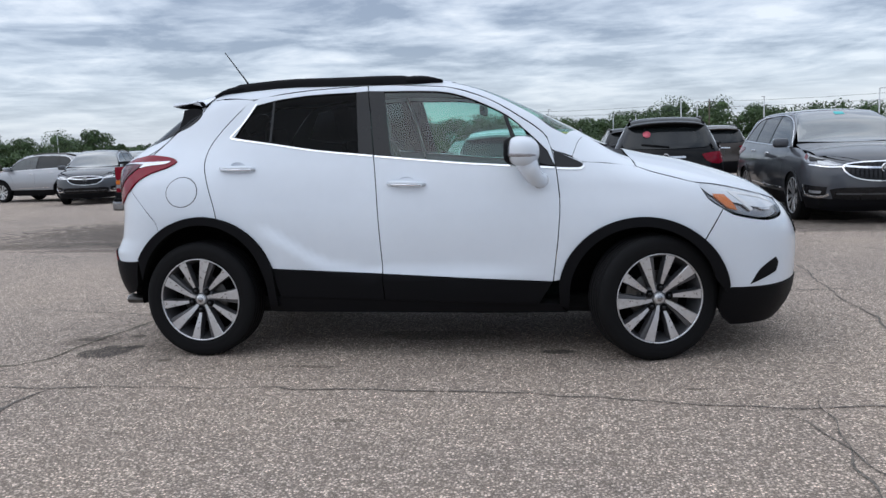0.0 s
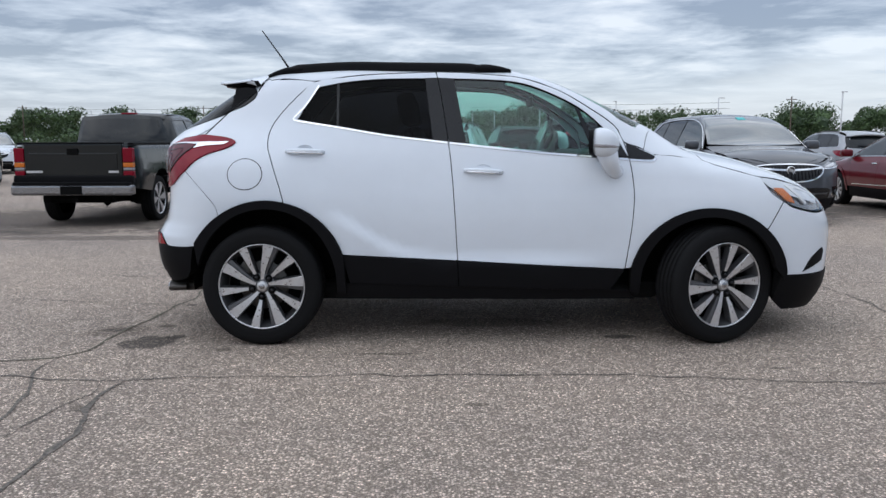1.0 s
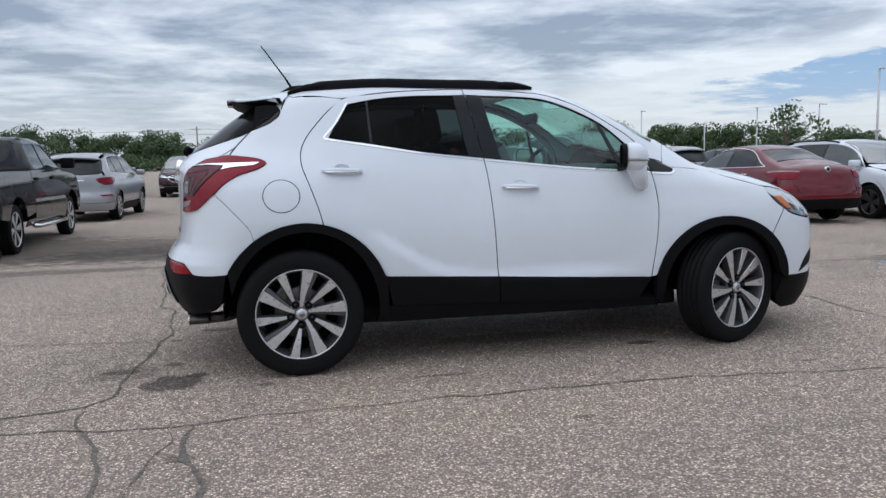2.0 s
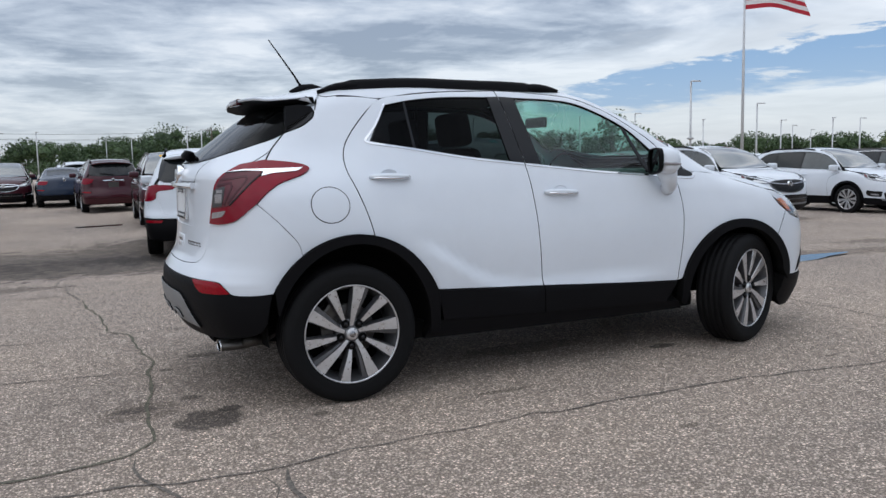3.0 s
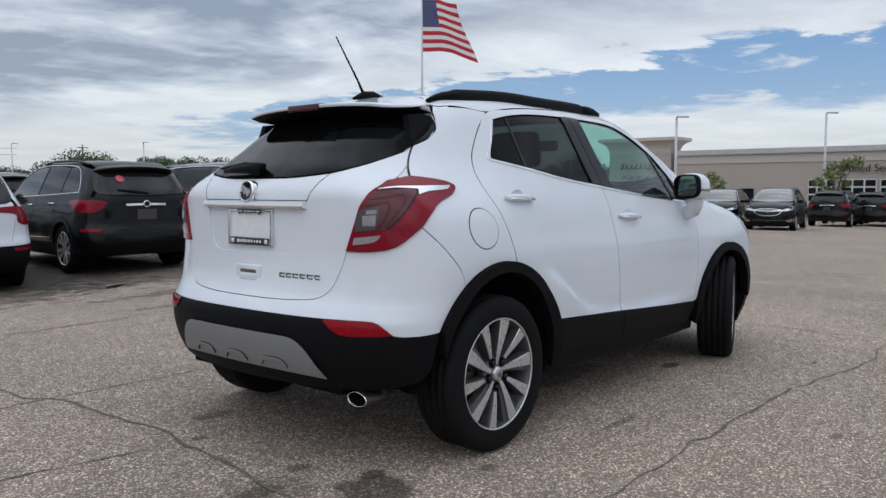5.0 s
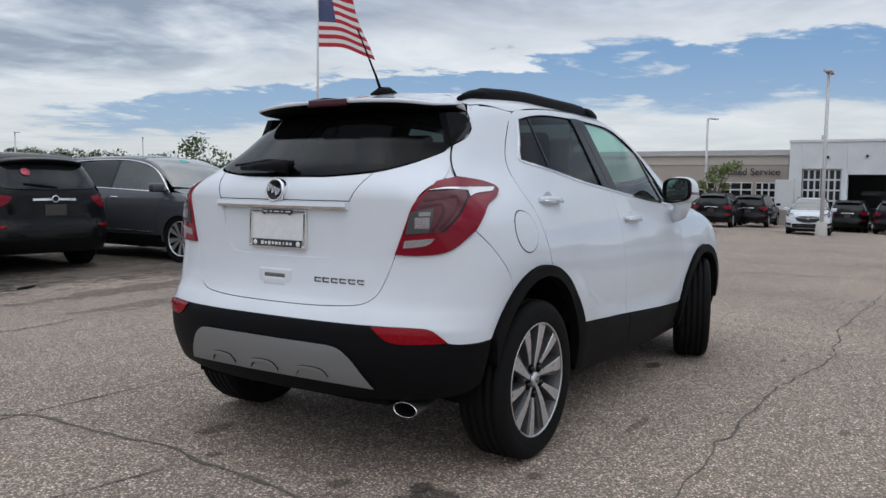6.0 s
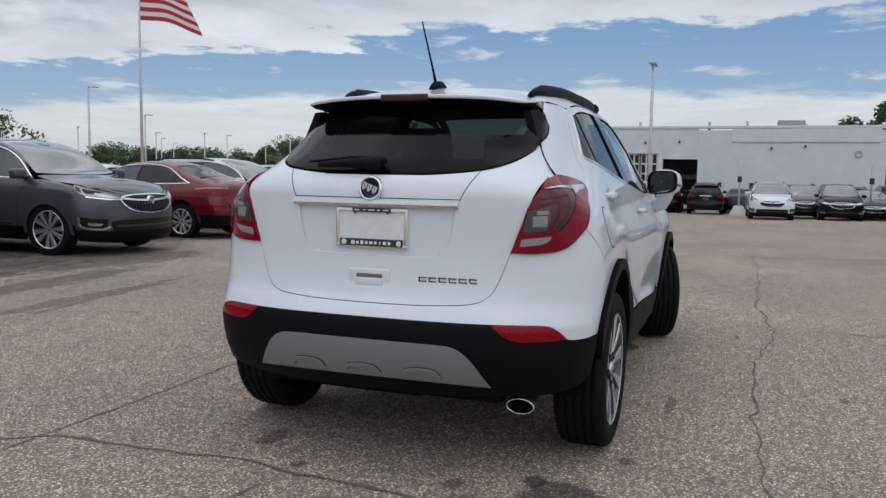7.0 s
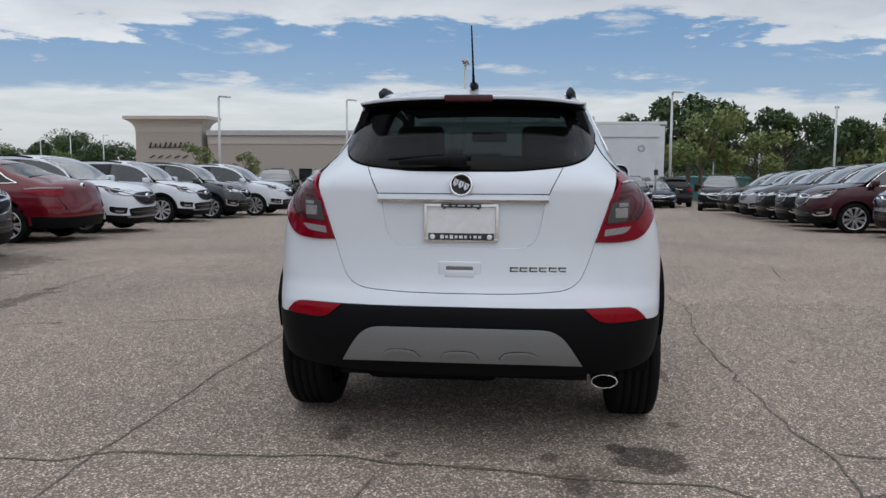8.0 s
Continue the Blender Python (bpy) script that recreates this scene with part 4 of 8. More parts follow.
    def whole(name, view, half_line, mat, label="", parent=car, holes=(), **kw):
        """A panel across the middle, from the outline of its right half (from the middle round to the middle)."""
        def both(h):
            flip = (lambda p: (p[0], -p[1], *p[2:])) if view == "top" else (lambda p: (-p[0], *p[1:]))
            return list(h) + [flip(p) for p in h[::-1]]
        return part(name, panel_mesh(name, sk, view, both(half_line), mat, holes=[both(h) for h in holes], **kw), parent, label)

    # roof with the windscreen pillars; its edge follows the door tops
    def seen_from_top(pts):
        return [(float(q[0]), float(q[1])) for q in sk.place("side", pts)]

    edge = seen_from_top([(0.02, 1.490), (0.16, 1.492), (0.286, 1.479), (0.458, 1.505), (0.663, 1.522), (0.974, 1.534), (1.135, 1.530), (1.335, 1.514), (1.464, 1.499), (1.628, 1.446), (1.726, 1.400), (1.854, 1.319), (1.949, 1.253), (2.004, 1.196), (2.030, 1.130), (2.10, 1.105), (2.14, 1.088)])
    hole = [(x, y + 0.050) for x, y in seen_from_top([(1.464, 1.499), (1.628, 1.446), (1.726, 1.400), (1.854, 1.319), (1.949, 1.253)])]
    screen = [(1.455, -0.15), (1.445, -0.35), (*hole[0], 1), *hole[1:], (2.02, hole[-1][1] - 0.030), (2.105, -0.650, 1), (2.21, -0.50), (2.275, -0.30), (2.295, -0.15)]
    cowl = [(2.175, -0.66), (2.235, -0.56), (2.30, -0.40), (2.335, -0.2)]
    roof = whole("roof", "top", [(0.10, -0.18), (0.055, -0.36), (-0.01, -0.455), (*edge[0], 1), *edge[1:-1], (*edge[-1], 1), *cowl], WHITE, "white roof", holes=[screen], cell=0.04)
    whole("windscreen", "top", screen, CLEAR, "raked windscreen", gap=-0.002, proud=-0.004, depth=0.004, cell=0.06)
    whole("headlining", "top", [(0.05, -0.2), (0.05, -0.48, 1), (0.6, -0.50), (1.40, -0.48, 1), (1.42, -0.2)], LINING, "pale headlining", proud=-0.05, depth=0.0, cell=0.1)
    wing = seen_from_top([(2.14, 1.088), (2.20, 1.062), (2.30, 1.055), (2.472, 1.030)])
    for sgn in (1, -1):
        flip = [(p[0], sgn * p[1], *p[2:]) for p in ((*wing[0], 1), *wing[1:-1], (*wing[-1], 1), (2.462, -0.690), (2.447, -0.56, 1), (2.235, -0.56, 1), (2.175, -0.66))]
        part("fender_top", panel_mesh("fender_top", sk, "top", flip, WHITE, cell=0.03, gap=0.001), car, "white fender shoulder")
    whole("cowl", "top", [(2.447, -0.2), (2.447, -0.56, 1), (2.235, -0.56, 1), (2.30, -0.40), (2.335, -0.2)], CLAD, "black cowl", proud=-0.012, cell=0.06)
    bonnet_edge = seen_from_top([(2.472, 1.030), (2.543, 1.003), (2.685, 0.962), (2.784, 0.936)])
    whole("bonnet", "top", [(2.425, -0.2), (2.435, -0.45), (*bonnet_edge[0], 1), *bonnet_edge[1:], (2.93, -0.735), (3.074, -0.635), (3.225, -0.436), (3.28, -0.2)], WHITE, "white bonnet", cell=0.04)
    # rear: glass, gate, bumper
    whole("rear_window", "back", [(-0.15, 1.173), (-0.25, 1.176), (-0.42, 1.194), (-0.50, 1.222), (-0.548, 1.265), (-0.560, 1.300), (-0.553, 1.38), (-0.530, 1.430, 1), (-0.2, 1.475)], PRIVACY, "dark tinted rear window", gap=0.001, proud=0.002, depth=0.008, cell=0.035)
    recess = [(-0.15, 1.040), (-0.335, 1.040, 1), (-0.322, 0.960), (-0.305, 0.900), (-0.262, 0.862), (-0.15, 0.856)]
    gate = whole("tailgate", "back", [(-0.15, 0.671), (-0.30, 0.675), (-0.425, 0.687), (-0.483, 0.722), (-0.516, 0.787), (-0.549, 0.882), (-0.585, 0.985), (-0.618, 1.075), (-0.640, 1.150), (-0.643, 1.167), (-0.60, 1.240), (-0.566, 1.300, 1), (-0.548, 1.262), (-0.503, 1.219), (-0.42, 1.191), (-0.25, 1.173), (-0.15, 1.170)], WHITE, "white tailgate", cell=0.022, holes=[recess], soft=True)
    whole("plate_recess", "back", [(-0.15, 1.040), (-0.333, 1.040, 1), (-0.320, 0.960), (-0.303, 0.900), (-0.260, 0.863), (-0.15, 0.857)], WHITE, "", gate, gap=-0.004, proud=-0.007, depth=0.0, cell=0.05)
    p0 = sk.place("back", [(0.0, 0.95)])[0]
    # plate
    plate = part("licence_plate", box_mesh("licence_plate", (0.008, 0.305, 0.152), PLATE, 0.003), gate, "blank white dealer plate in chrome frame", Matrix.Translation((p0[0] + 0.006, 0.004, 0.958)) @ Matrix.Rotation(radians(2), 4, "Y"))
    for sy, sz, wy, wz in ((0, 0.071, 0.306, 0.012), (0, -0.071, 0.306, 0.012), (0.148, 0, 0.012, 0.132), (-0.148, 0, 0.012, 0.132)):
        part("plate_surround", box_mesh("plate_surround", (0.007, wy, wz), CHROME, 0.002), plate, "chrome plate frame", Matrix.Translation((-0.0075, sy, sz)))
    part("name_strip", box_mesh("name_strip", (0.004, 0.270, 0.030), INK, 0.001), plate, "dark lettering strip", Matrix.Translation((-0.009, 0, -0.058)))
    part("top_strip", box_mesh("top_strip", (0.004, 0.165, 0.016), INK, 0.001), plate, "", Matrix.Translation((-0.011, 0, 0.070)))
    for sy in (-0.07, 0.07):
        part("plate_screw", turned("plate_screw", [(0, -0.003), (0.006, -0.002), (0.007, 0)], BRAKE, 8), plate, "", Matrix.Translation((-0.012, sy, 0.062)) @ Matrix.Rotation(radians(-90), 4, "Z"))
    for k, w in enumerate((0.035, 0.018, 0.04, 0.018, 0.03)):
        part("small_print", box_mesh("small_print", (0.002, w * 0.7, 0.005), PLATE), plate, "", Matrix.Translation((-0.0135, -0.062 + 0.031 * k, 0.070)))
    for k, w in enumerate((0.018, 0.014, 0.016, 0.014, 0.018, 0.013, 0.006, 0.016, 0.014)):
        part("lettering", box_mesh("lettering", (0.002, w * 0.8, 0.015 if k in (0, 2) else 0.011), PLATE), plate, "", Matrix.Translation((-0.0115, 0.078 - 0.0195 * k, -0.058)))
    for sy in (-0.118, 0.118):
        part("lettering", turned("lettering", [(0.0, -0.002), (0.010, -0.002), (0.011, 0.0)], PLATE, 12), plate, "", Matrix.Translation((-0.0115, sy, -0.058)) @ Matrix.Rotation(radians(-90), 4, "Z"))
    for k in range(6):
        y = -0.215 - 0.0395 * k
        q = sk.place("back", [(y, 0.770)])[0]
        for dz in (-0.007, 0.007):
            part("name_badge", box_mesh("name_badge", (0.004, 0.030 if k % 2 else 0.033, 0.0055), BADGE_METAL), gate, "dark chrome name lettering as bars", Matrix.Translation((q[0] - 0.001, y, 0.769 + dz)))
        part("name_badge", box_mesh("name_badge", (0.004, 0.0065, 0.0195), BADGE_METAL), gate, "dark chrome name lettering as bars", Matrix.Translation((q[0] - 0.001, y + 0.013, 0.769)))
    # chrome bar and badge
    bar_pts = []
    for k in range(21):
        y = -0.352 + 0.704 * k / 20
        q = sk.place("back", [(y, 1.056)])[0]
        bar_pts.append((q[0] - 0.008, y, 1.056))
    verts, faces = [], []
    for x, y, z in bar_pts:
        verts += [(x + 0.02, y, z + 0.018), (x - 0.012, y, z + 0.014), (x - 0.016, y, z - 0.002), (x - 0.010, y, z - 0.012), (x + 0.02, y, z - 0.014)]
    for k in range(20):
        faces += [(k * 5 + j, k * 5 + j + 1, k * 5 + 6 + j, k * 5 + 5 + j) for j in range(4)]
    faces += [(0, 1, 2, 3, 4), (100, 104, 103, 102, 101)]
    part("plate_lamp_bar", mesh_of("plate_lamp_bar", verts, [f[::-1] for f in faces], [WHITE, CHROME], smooth=False, slots=[1 if (i < 80 and i % 4 == 2) else 0 for i in range(82)]), gate, "white bar with bright lower edge")
    for sgn in (-1, 1):
        part("gate_crease", ribbon("gate_crease", sk, "back", [(sgn * 0.352, 1.072), (sgn * 0.375, 1.12), (sgn * 0.41, 1.185)], 0.0022, DARK, 0.0008), gate)
    part("gate_crease", ribbon("gate_crease", sk, "back", [(-0.352, 1.0765), (0.0, 1.0765), (0.352, 1.0765)], 0.0024, DARK, 0.0008), gate)
    q = sk.place("back", [(0.0, 1.112)])[0]
    badge = part("badge", turned("badge", [(0.0, -0.012), (0.040, -0.011), (0.0425, -0.013), (0.0465, -0.012), (0.049, -0.006), (0.049, 0.02)], [GLOSS_BLACK, CHROME], 40, slots=[0, 1, 1, 1, 1]), gate, "round emblem with three slanted shields", Matrix.Translation((q[0] - 0.012, 0.004, 1.113)) @ Matrix.Rotation(radians(-90), 4, "Z") @ Matrix.Rotation(radians(-8), 4, "X"))
    for k in (-1, 0, 1):
        part("shield", shield_mesh(0.0088, 0.0165), badge, "bright shield", Matrix.Translation((k * 0.0215, -0.011, -k * 0.0085)) @ Matrix.Rotation(radians(24), 4, "Y"))
    # gate handle
    q = sk.place("back", [(0.008, 0.760)])[0]
    handle = part("gate_handle", box_mesh("gate_handle", (0.018, 0.176, 0.078), WHITE, 0.008, segments=4, smooth=True), gate, "white handle surround", Matrix.Translation((q[0] + 0.0065, 0.008, 0.760)))
    # a grey bar imitates the shade in the upper part of the grip recess
    part("grip_shade", box_mesh("grip_shade", (0.006, 0.112, 0.016), BADGE_METAL, 0.002, segments=2), handle, "grey bar standing in for shade in the grip recess", Matrix.Translation((-0.0075, 0, 0.012)))
    part("handle_lip", box_mesh("handle_lip", (0.014, 0.120, 0.030), WHITE, 0.006, segments=3, smooth=True), handle, "", Matrix.Translation((-0.007, 0, -0.012)))
    # rear wiper
    pivot = sk.place("back", [(-0.012, 1.205)])[0]
    wiper = part("wiper", tube_mesh("wiper", [(pivot[0] - 0.03, -0.012, 1.205), (pivot[0] - 0.040, 0.06, 1.212), (pivot[0] - 0.036, 0.16, 1.210), (pivot[0] - 0.022, 0.27, 1.204)], [0.030, 0.024, 0.017, 0.010], CLAD, 10), gate, "black rear wiper")
    part("wiper_blade", tube_mesh("wiper_blade", [(pivot[0] - 0.028, -0.03, 1.222), (pivot[0] - 0.036, 0.1, 1.232), (pivot[0] - 0.010, 0.32, 1.216)], [0.012, 0.010, 0.005], CLAD, 8), wiper)
    # spoiler: flush with the roof at its root, overhanging the glass, black below
    n, m = 41, 11
    verts, faces, slots = [], [], []
    for k in range(n):
        s = math.sin(math.pi / 2 * (-1 + 2 * k / (n - 1)))
        y, a = 0.530 * s, abs(s)
        root = 0.10 - 0.155 * a ** 2.6
        back = min(root - 0.006, -0.345 + 0.065 * a ** 2 + 0.190 * a ** 26)
        z_root = float(sk.place("top", [(root, y * (1 - 0.035 * a ** 8))])[0][2]) + 0.0005
        z_back = max(float(sk.top(np.array([back]))[0]) - 0.085 * y * y - 0.009 - 0.028 * a ** 6, z_root - 0.075)
        sect = []
        for t in (0, 0.15, 0.4, 0.7, 0.95, 1.0):
            x = root + (back - root) * t
            w = t * t * (3 - 2 * t)
            sect.append((x, (z_root + 0.10 * (x - root)) * (1 - w) + z_back * w - (0.006 if t == 1.0 else 0)))
        end = 1 - 0.93 * a ** 10
        lip = 0.030 * end
        foot = float(sk.place("back", [(y, z_back - lip - 0.022 * end)])[0][0])
        x_low = min(back + 0.074 * (1 - a ** 12), root)
        sect += [(min(back + 0.006, root), z_back - 0.006 - 0.012 * end), (x_low, z_back - lip - 0.010 * end), (min(root, max(x_low, (x_low + foot) / 2)), z_back - lip - 0.014 * end), (min(root, max(x_low, foot + 0.012)), z_back - lip - 0.022 * end), (root, z_root - 0.03 * end)]
        verts += [(x, y, z) for x, z in sect]
    for k in range(n - 1):
        for j in range(m - 1):
            faces.append((k * m + j, (k + 1) * m + j, (k + 1) * m + j + 1, k * m + j + 1))
            slots.append(1 if j >= 6 else 0)
    faces += [tuple(range(m)), tuple(range((n - 1) * m, n * m))[::-1]]
    slots += [1, 1]
    spoiler = part("spoiler", mesh_of("spoiler", verts, faces, [WHITE, CLAD], slots=slots), car, "white roof spoiler with black underside")
    part("brake_light", box_mesh("brake_light", (0.034, 0.215, 0.033), RED_DEEP, 0.009, segments=3, smooth=True), spoiler, "dark red high brake light", Matrix.Translation((-0.331, 0.0, 1.487)))
    # bumper: white above, black below, silver skid plate
    round_tail = lambda view, pts: [(math.atan2(-q[1], sk.back_axis - q[0]), q[2]) for q in sk.place(view, pts)]
    corner = round_tail("side", [(-0.420, 0.975), (-0.337, 0.891), (-0.250, 0.790), arch(*REAR_ARCH, 125, 78, 5)[0]])
    white_top = [*round_tail("back", [(-0.15, 0.671), (-0.30, 0.675), (-0.425, 0.687), (-0.483, 0.722), (-0.516, 0.787)]), (*round_tail("back", [(-0.549, 0.882)])[0], 1), (0.620, 0.882), (0.712, 0.902), (*corner[0], 1), corner[1], corner[2], (*corner[3], 1)]
    edge_arch = [(REAR_ARCH[0] + REAR_ARCH[2] * math.cos(radians(a)), REAR_ARCH[1] + REAR_ARCH[3] * math.sin(radians(a))) for a in (132, 142, 151)]
    turn = lambda x, z: (math.atan2(-sk.place("side", [(x, z)])[0][1], sk.back_axis - x), z)
    white_low = [(0.10, 0.622), (0.44, 0.619), (0.620, 0.617), (0.655, 0.608), (0.704, 0.563), (0.790, 0.556), (turn(*edge_arch[2])[0] - 0.004, 0.562, 1)]
    bumper = whole("rear_bumper", "tail", [*white_top, *[turn(*e) for e in edge_arch[:2]], *[(p[0], p[1], *p[2:]) for p in white_low[::-1]]], WHITE, "white and black rear bumper", cell=0.025, gap=0.0008)
    low_edge = [(0.10, 0.322), (0.40, 0.326), (0.60, 0.335), (0.72, 0.352), (0.80, 0.375), (0.835, 0.42, 1)]
    lower = whole("lower_bumper", "tail", [*white_low[:-1], (turn(*edge_arch[2])[0] - 0.004, 0.560, 1), *low_edge[::-1]], CLAD, "black plastic lower bumper", bumper, proud=0.004, depth=0.08, cell=0.03)
    skid = [(0.10, 0.541), (0.30, 0.537), (0.345, 0.526), (0.385, 0.495), (0.432, 0.430), (0.470, 0.378, 1), (0.30, 0.388), (0.10, 0.392)]
    whole("skid_plate", "tail", skid, SILVER, "silver-grey skid plate", bumper, proud=0.016, depth=0.02, cell=0.02)
    for y0 in (-0.24, 0.0, 0.24):
        line = [(y0 - 0.075, 0.412), (y0 - 0.055, 0.434), (y0 - 0.02, 0.440), (y0 + 0.02, 0.440), (y0 + 0.055, 0.434), (y0 + 0.075, 0.412)]
        part("skid_rib", ribbon("skid_rib", sk, "back", line, 0.012, SILVER, 0.024), bumper, "raised rib")
    part("tow_panel", box_mesh("tow_panel", (0.10, 1.05, 0.05), DARK, 0.01), bumper, "", Matrix.Translation((-0.55, 0, 0.325)))
    # exhaust tip
    tip = turned("exhaust_tip", [(0.046, -0.10), (0.048, 0.0), (0.046, 0.004), (0.043, 0.0), (0.041, -0.06), (0.0, -0.06)], [CHROME, DARK, BRAKE], 32, slots=[2, 0, 0, 1, 1])
    part("exhaust_tip", tip, car, "bright oval exhaust tip", Matrix.Translation((-0.585, -0.597, 0.297)) @ Matrix.Rotation(radians(90), 4, "Z") @ Matrix.Diagonal((1.15, 1, 0.62, 1)))
    part("exhaust_pipe", tube_mesh("exhaust_pipe", [(-0.50, -0.597, 0.297), (-0.38, -0.57, 0.30), (-0.30, -0.45, 0.30), (-0.28, 0.1, 0.29)], 0.03, BRAKE, 10), car, "grey exhaust pipe")
    part("silencer", box_mesh("silencer", (0.24, 0.60, 0.14), DARK, 0.05, Matrix.Translation((-0.30, 0.15, 0.30)), 3), car)
    # nose
    round_nose = [(math.atan2(-q[1], q[0] - sk.front_axis), q[2]) for q in sk.place("side", [(2.905, 0.802), *arch(*FRONT_ARCH, 45, 15, 3)])]
    whole("front_bumper", "nose", [(0.10, 0.83), (0.40, 0.83), (0.51, 0.812, 1), (0.60, 0.752), (0.78, 0.731), (0.965, 0.766), (*round_nose[0], 1), (*round_nose[1], 1), *round_nose[2:], (1.012, 0.385, 1), (0.80, 0.382), (0.40, 0.385), (0.10, 0.385)], WHITE, "white front bumper", cell=0.035, holes=())
    whole("front_lip", "nose", [(0.10, 0.385), (0.80, 0.382), (1.012, 0.385, 1), (1.005, 0.25), (0.93, 0.175, 1), (0.5, 0.17), (0.10, 0.17)], CLAD, "black front lip", proud=0.006, depth=0.08)
    for sgn in (1, -1):
        part("fog_recess", panel_mesh("fog_recess", sk, "nose", [(0.875 * sgn, 0.400, 1), (0.82 * sgn, 0.478), (0.72 * sgn, 0.528), (0.70 * sgn, 0.505), (0.715 * sgn, 0.455, 1)], CLAD, gap=0, proud=0.004, depth=0.02, cell=0.03), car, "black fog-lamp recess")
    whole("grille", "nose", [(0.08, 0.78), (0.30, 0.775), (0.42, 0.74), (0.36, 0.64), (0.20, 0.60), (0.08, 0.598)], GLOSS_BLACK, "black grille", proud=0.006, depth=0.02)
    # antenna
    base = sk.place("top", [(0.05, 0.0)])[0]
    ant = part("antenna", tube_mesh("antenna", [(-0.03, 0.004, base[2] - 0.006), (0.04, 0.004, base[2] + 0.016), (0.10, 0.004, base[2] + 0.020), (0.21, 0.004, base[2] + 0.002)], [0.006, 0.020, 0.021, 0.007], CLAD, 12), car, "black aerial on the roof")
    part("mast", tube_mesh("mast", [(0.04, 0.004, base[2] + 0.02), (0.0, 0.004, base[2] + 0.085), (-0.135, 0.004, 1.835)], [0.008, 0.005, 0.0032], CLAD, 8), ant)
    # floor pan and cabin
    part("floor_pan", box_mesh("floor_pan", (2.0, 1.44, 0.10), DARK, 0.03, Matrix.Translation((1.25, 0, 0.285))), car, "dark underside")
    part("engine_tray", box_mesh("engine_tray", (1.0, 1.0, 0.30), DARK, 0.05, Matrix.Translation((2.75, 0, 0.42))), car)
    part("boot_floor", box_mesh("boot_floor", (0.85, 0.86, 0.30), DARK, 0.04, Matrix.Translation((-0.10, 0, 0.52))), car)
    part("dashboard", box_mesh("dashboard", (0.42, 1.30, 0.22), CABIN, 0.07, Matrix.Translation((2.02, 0, 0.97)), 3, True), car, "dark dashboard")
    for y in (0.36, -0.36):
        seat = part("front_seat", box_mesh("front_seat", (0.50, 0.50, 0.16), SEAT, 0.06, Matrix.Translation((1.20, y, 0.60)), 3, True), car, "grey cloth front seat")
        part("seat_back", box_mesh("seat_back", (0.14, 0.48, 0.60), SEAT, 0.06, Matrix.Translation((0.90, y, 0.93)) @ Matrix.Rotation(radians(-14), 4, "Y"), 3, True, (0.8, 0.8)), seat)
        part("headrest", box_mesh("headrest", (0.11, 0.27, 0.19), SEAT, 0.045, Matrix.Translation((0.805, y, 1.325)) @ Matrix.Rotation(radians(-10), 4, "Y"), 3, True), seat)
    bench = part("rear_seat", box_mesh("rear_seat", (0.45, 0.92, 0.16), SEAT, 0.06, Matrix.Translation((0.42, 0, 0.66)), 3, True), car, "grey cloth rear bench")
    part("seat_back", box_mesh("seat_back", (0.14, 1.14, 0.42), SEAT, 0.05, Matrix.Translation((0.10, 0, 1.03)) @ Matrix.Rotation(radians(-18), 4, "Y"), 3, True), bench)
    for y in (0.36, -0.36):
        part("headrest", box_mesh("headrest", (0.09, 0.25, 0.15), SEAT, 0.04, Matrix.Translation((0.05, y, 1.26)), 3, True), bench)
    ring = [(0.185 * math.cos(k * math.tau / 24), 0.185 * math.sin(k * math.tau / 24), 0) for k in range(25)]
    wheel = part("steering_wheel", tube_mesh("steering_wheel", ring, 0.016, CABIN, 8, False), car, "dark steering wheel", Matrix.Translation((1.72, 0.36, 1.02)) @ Matrix.Rotation(radians(-66), 4, "Y"))
    part("wheel_boss", box_mesh("wheel_boss", (0.12, 0.34, 0.04), CABIN, 0.02), wheel)
    part("inside_mirror", box_mesh("inside_mirror", (0.03, 0.24, 0.065), CABIN, 0.02, Matrix.Translation((1.58, 0.0, 1.385)), 3, True), car, "dark inside mirror")
    return car


build_hero()


# ---- the ground ----
def ground_z(x, y):
    """The lot falls away gently beyond the car."""
    q = np.maximum(0, np.minimum(np.asarray(x, float), 75) - 3.5)
    s = step(2.5, 8.5, np.asarray(y, float))
    s2 = step(3.0, 8.0, np.asarray(y, float)) * step(5.5, -1.0, np.asarray(x, float))
    return -0.10 * s - 0.14 * s2 - 0.0285 * q * q / (q + 2.5) * (1 - 0.25 * s)


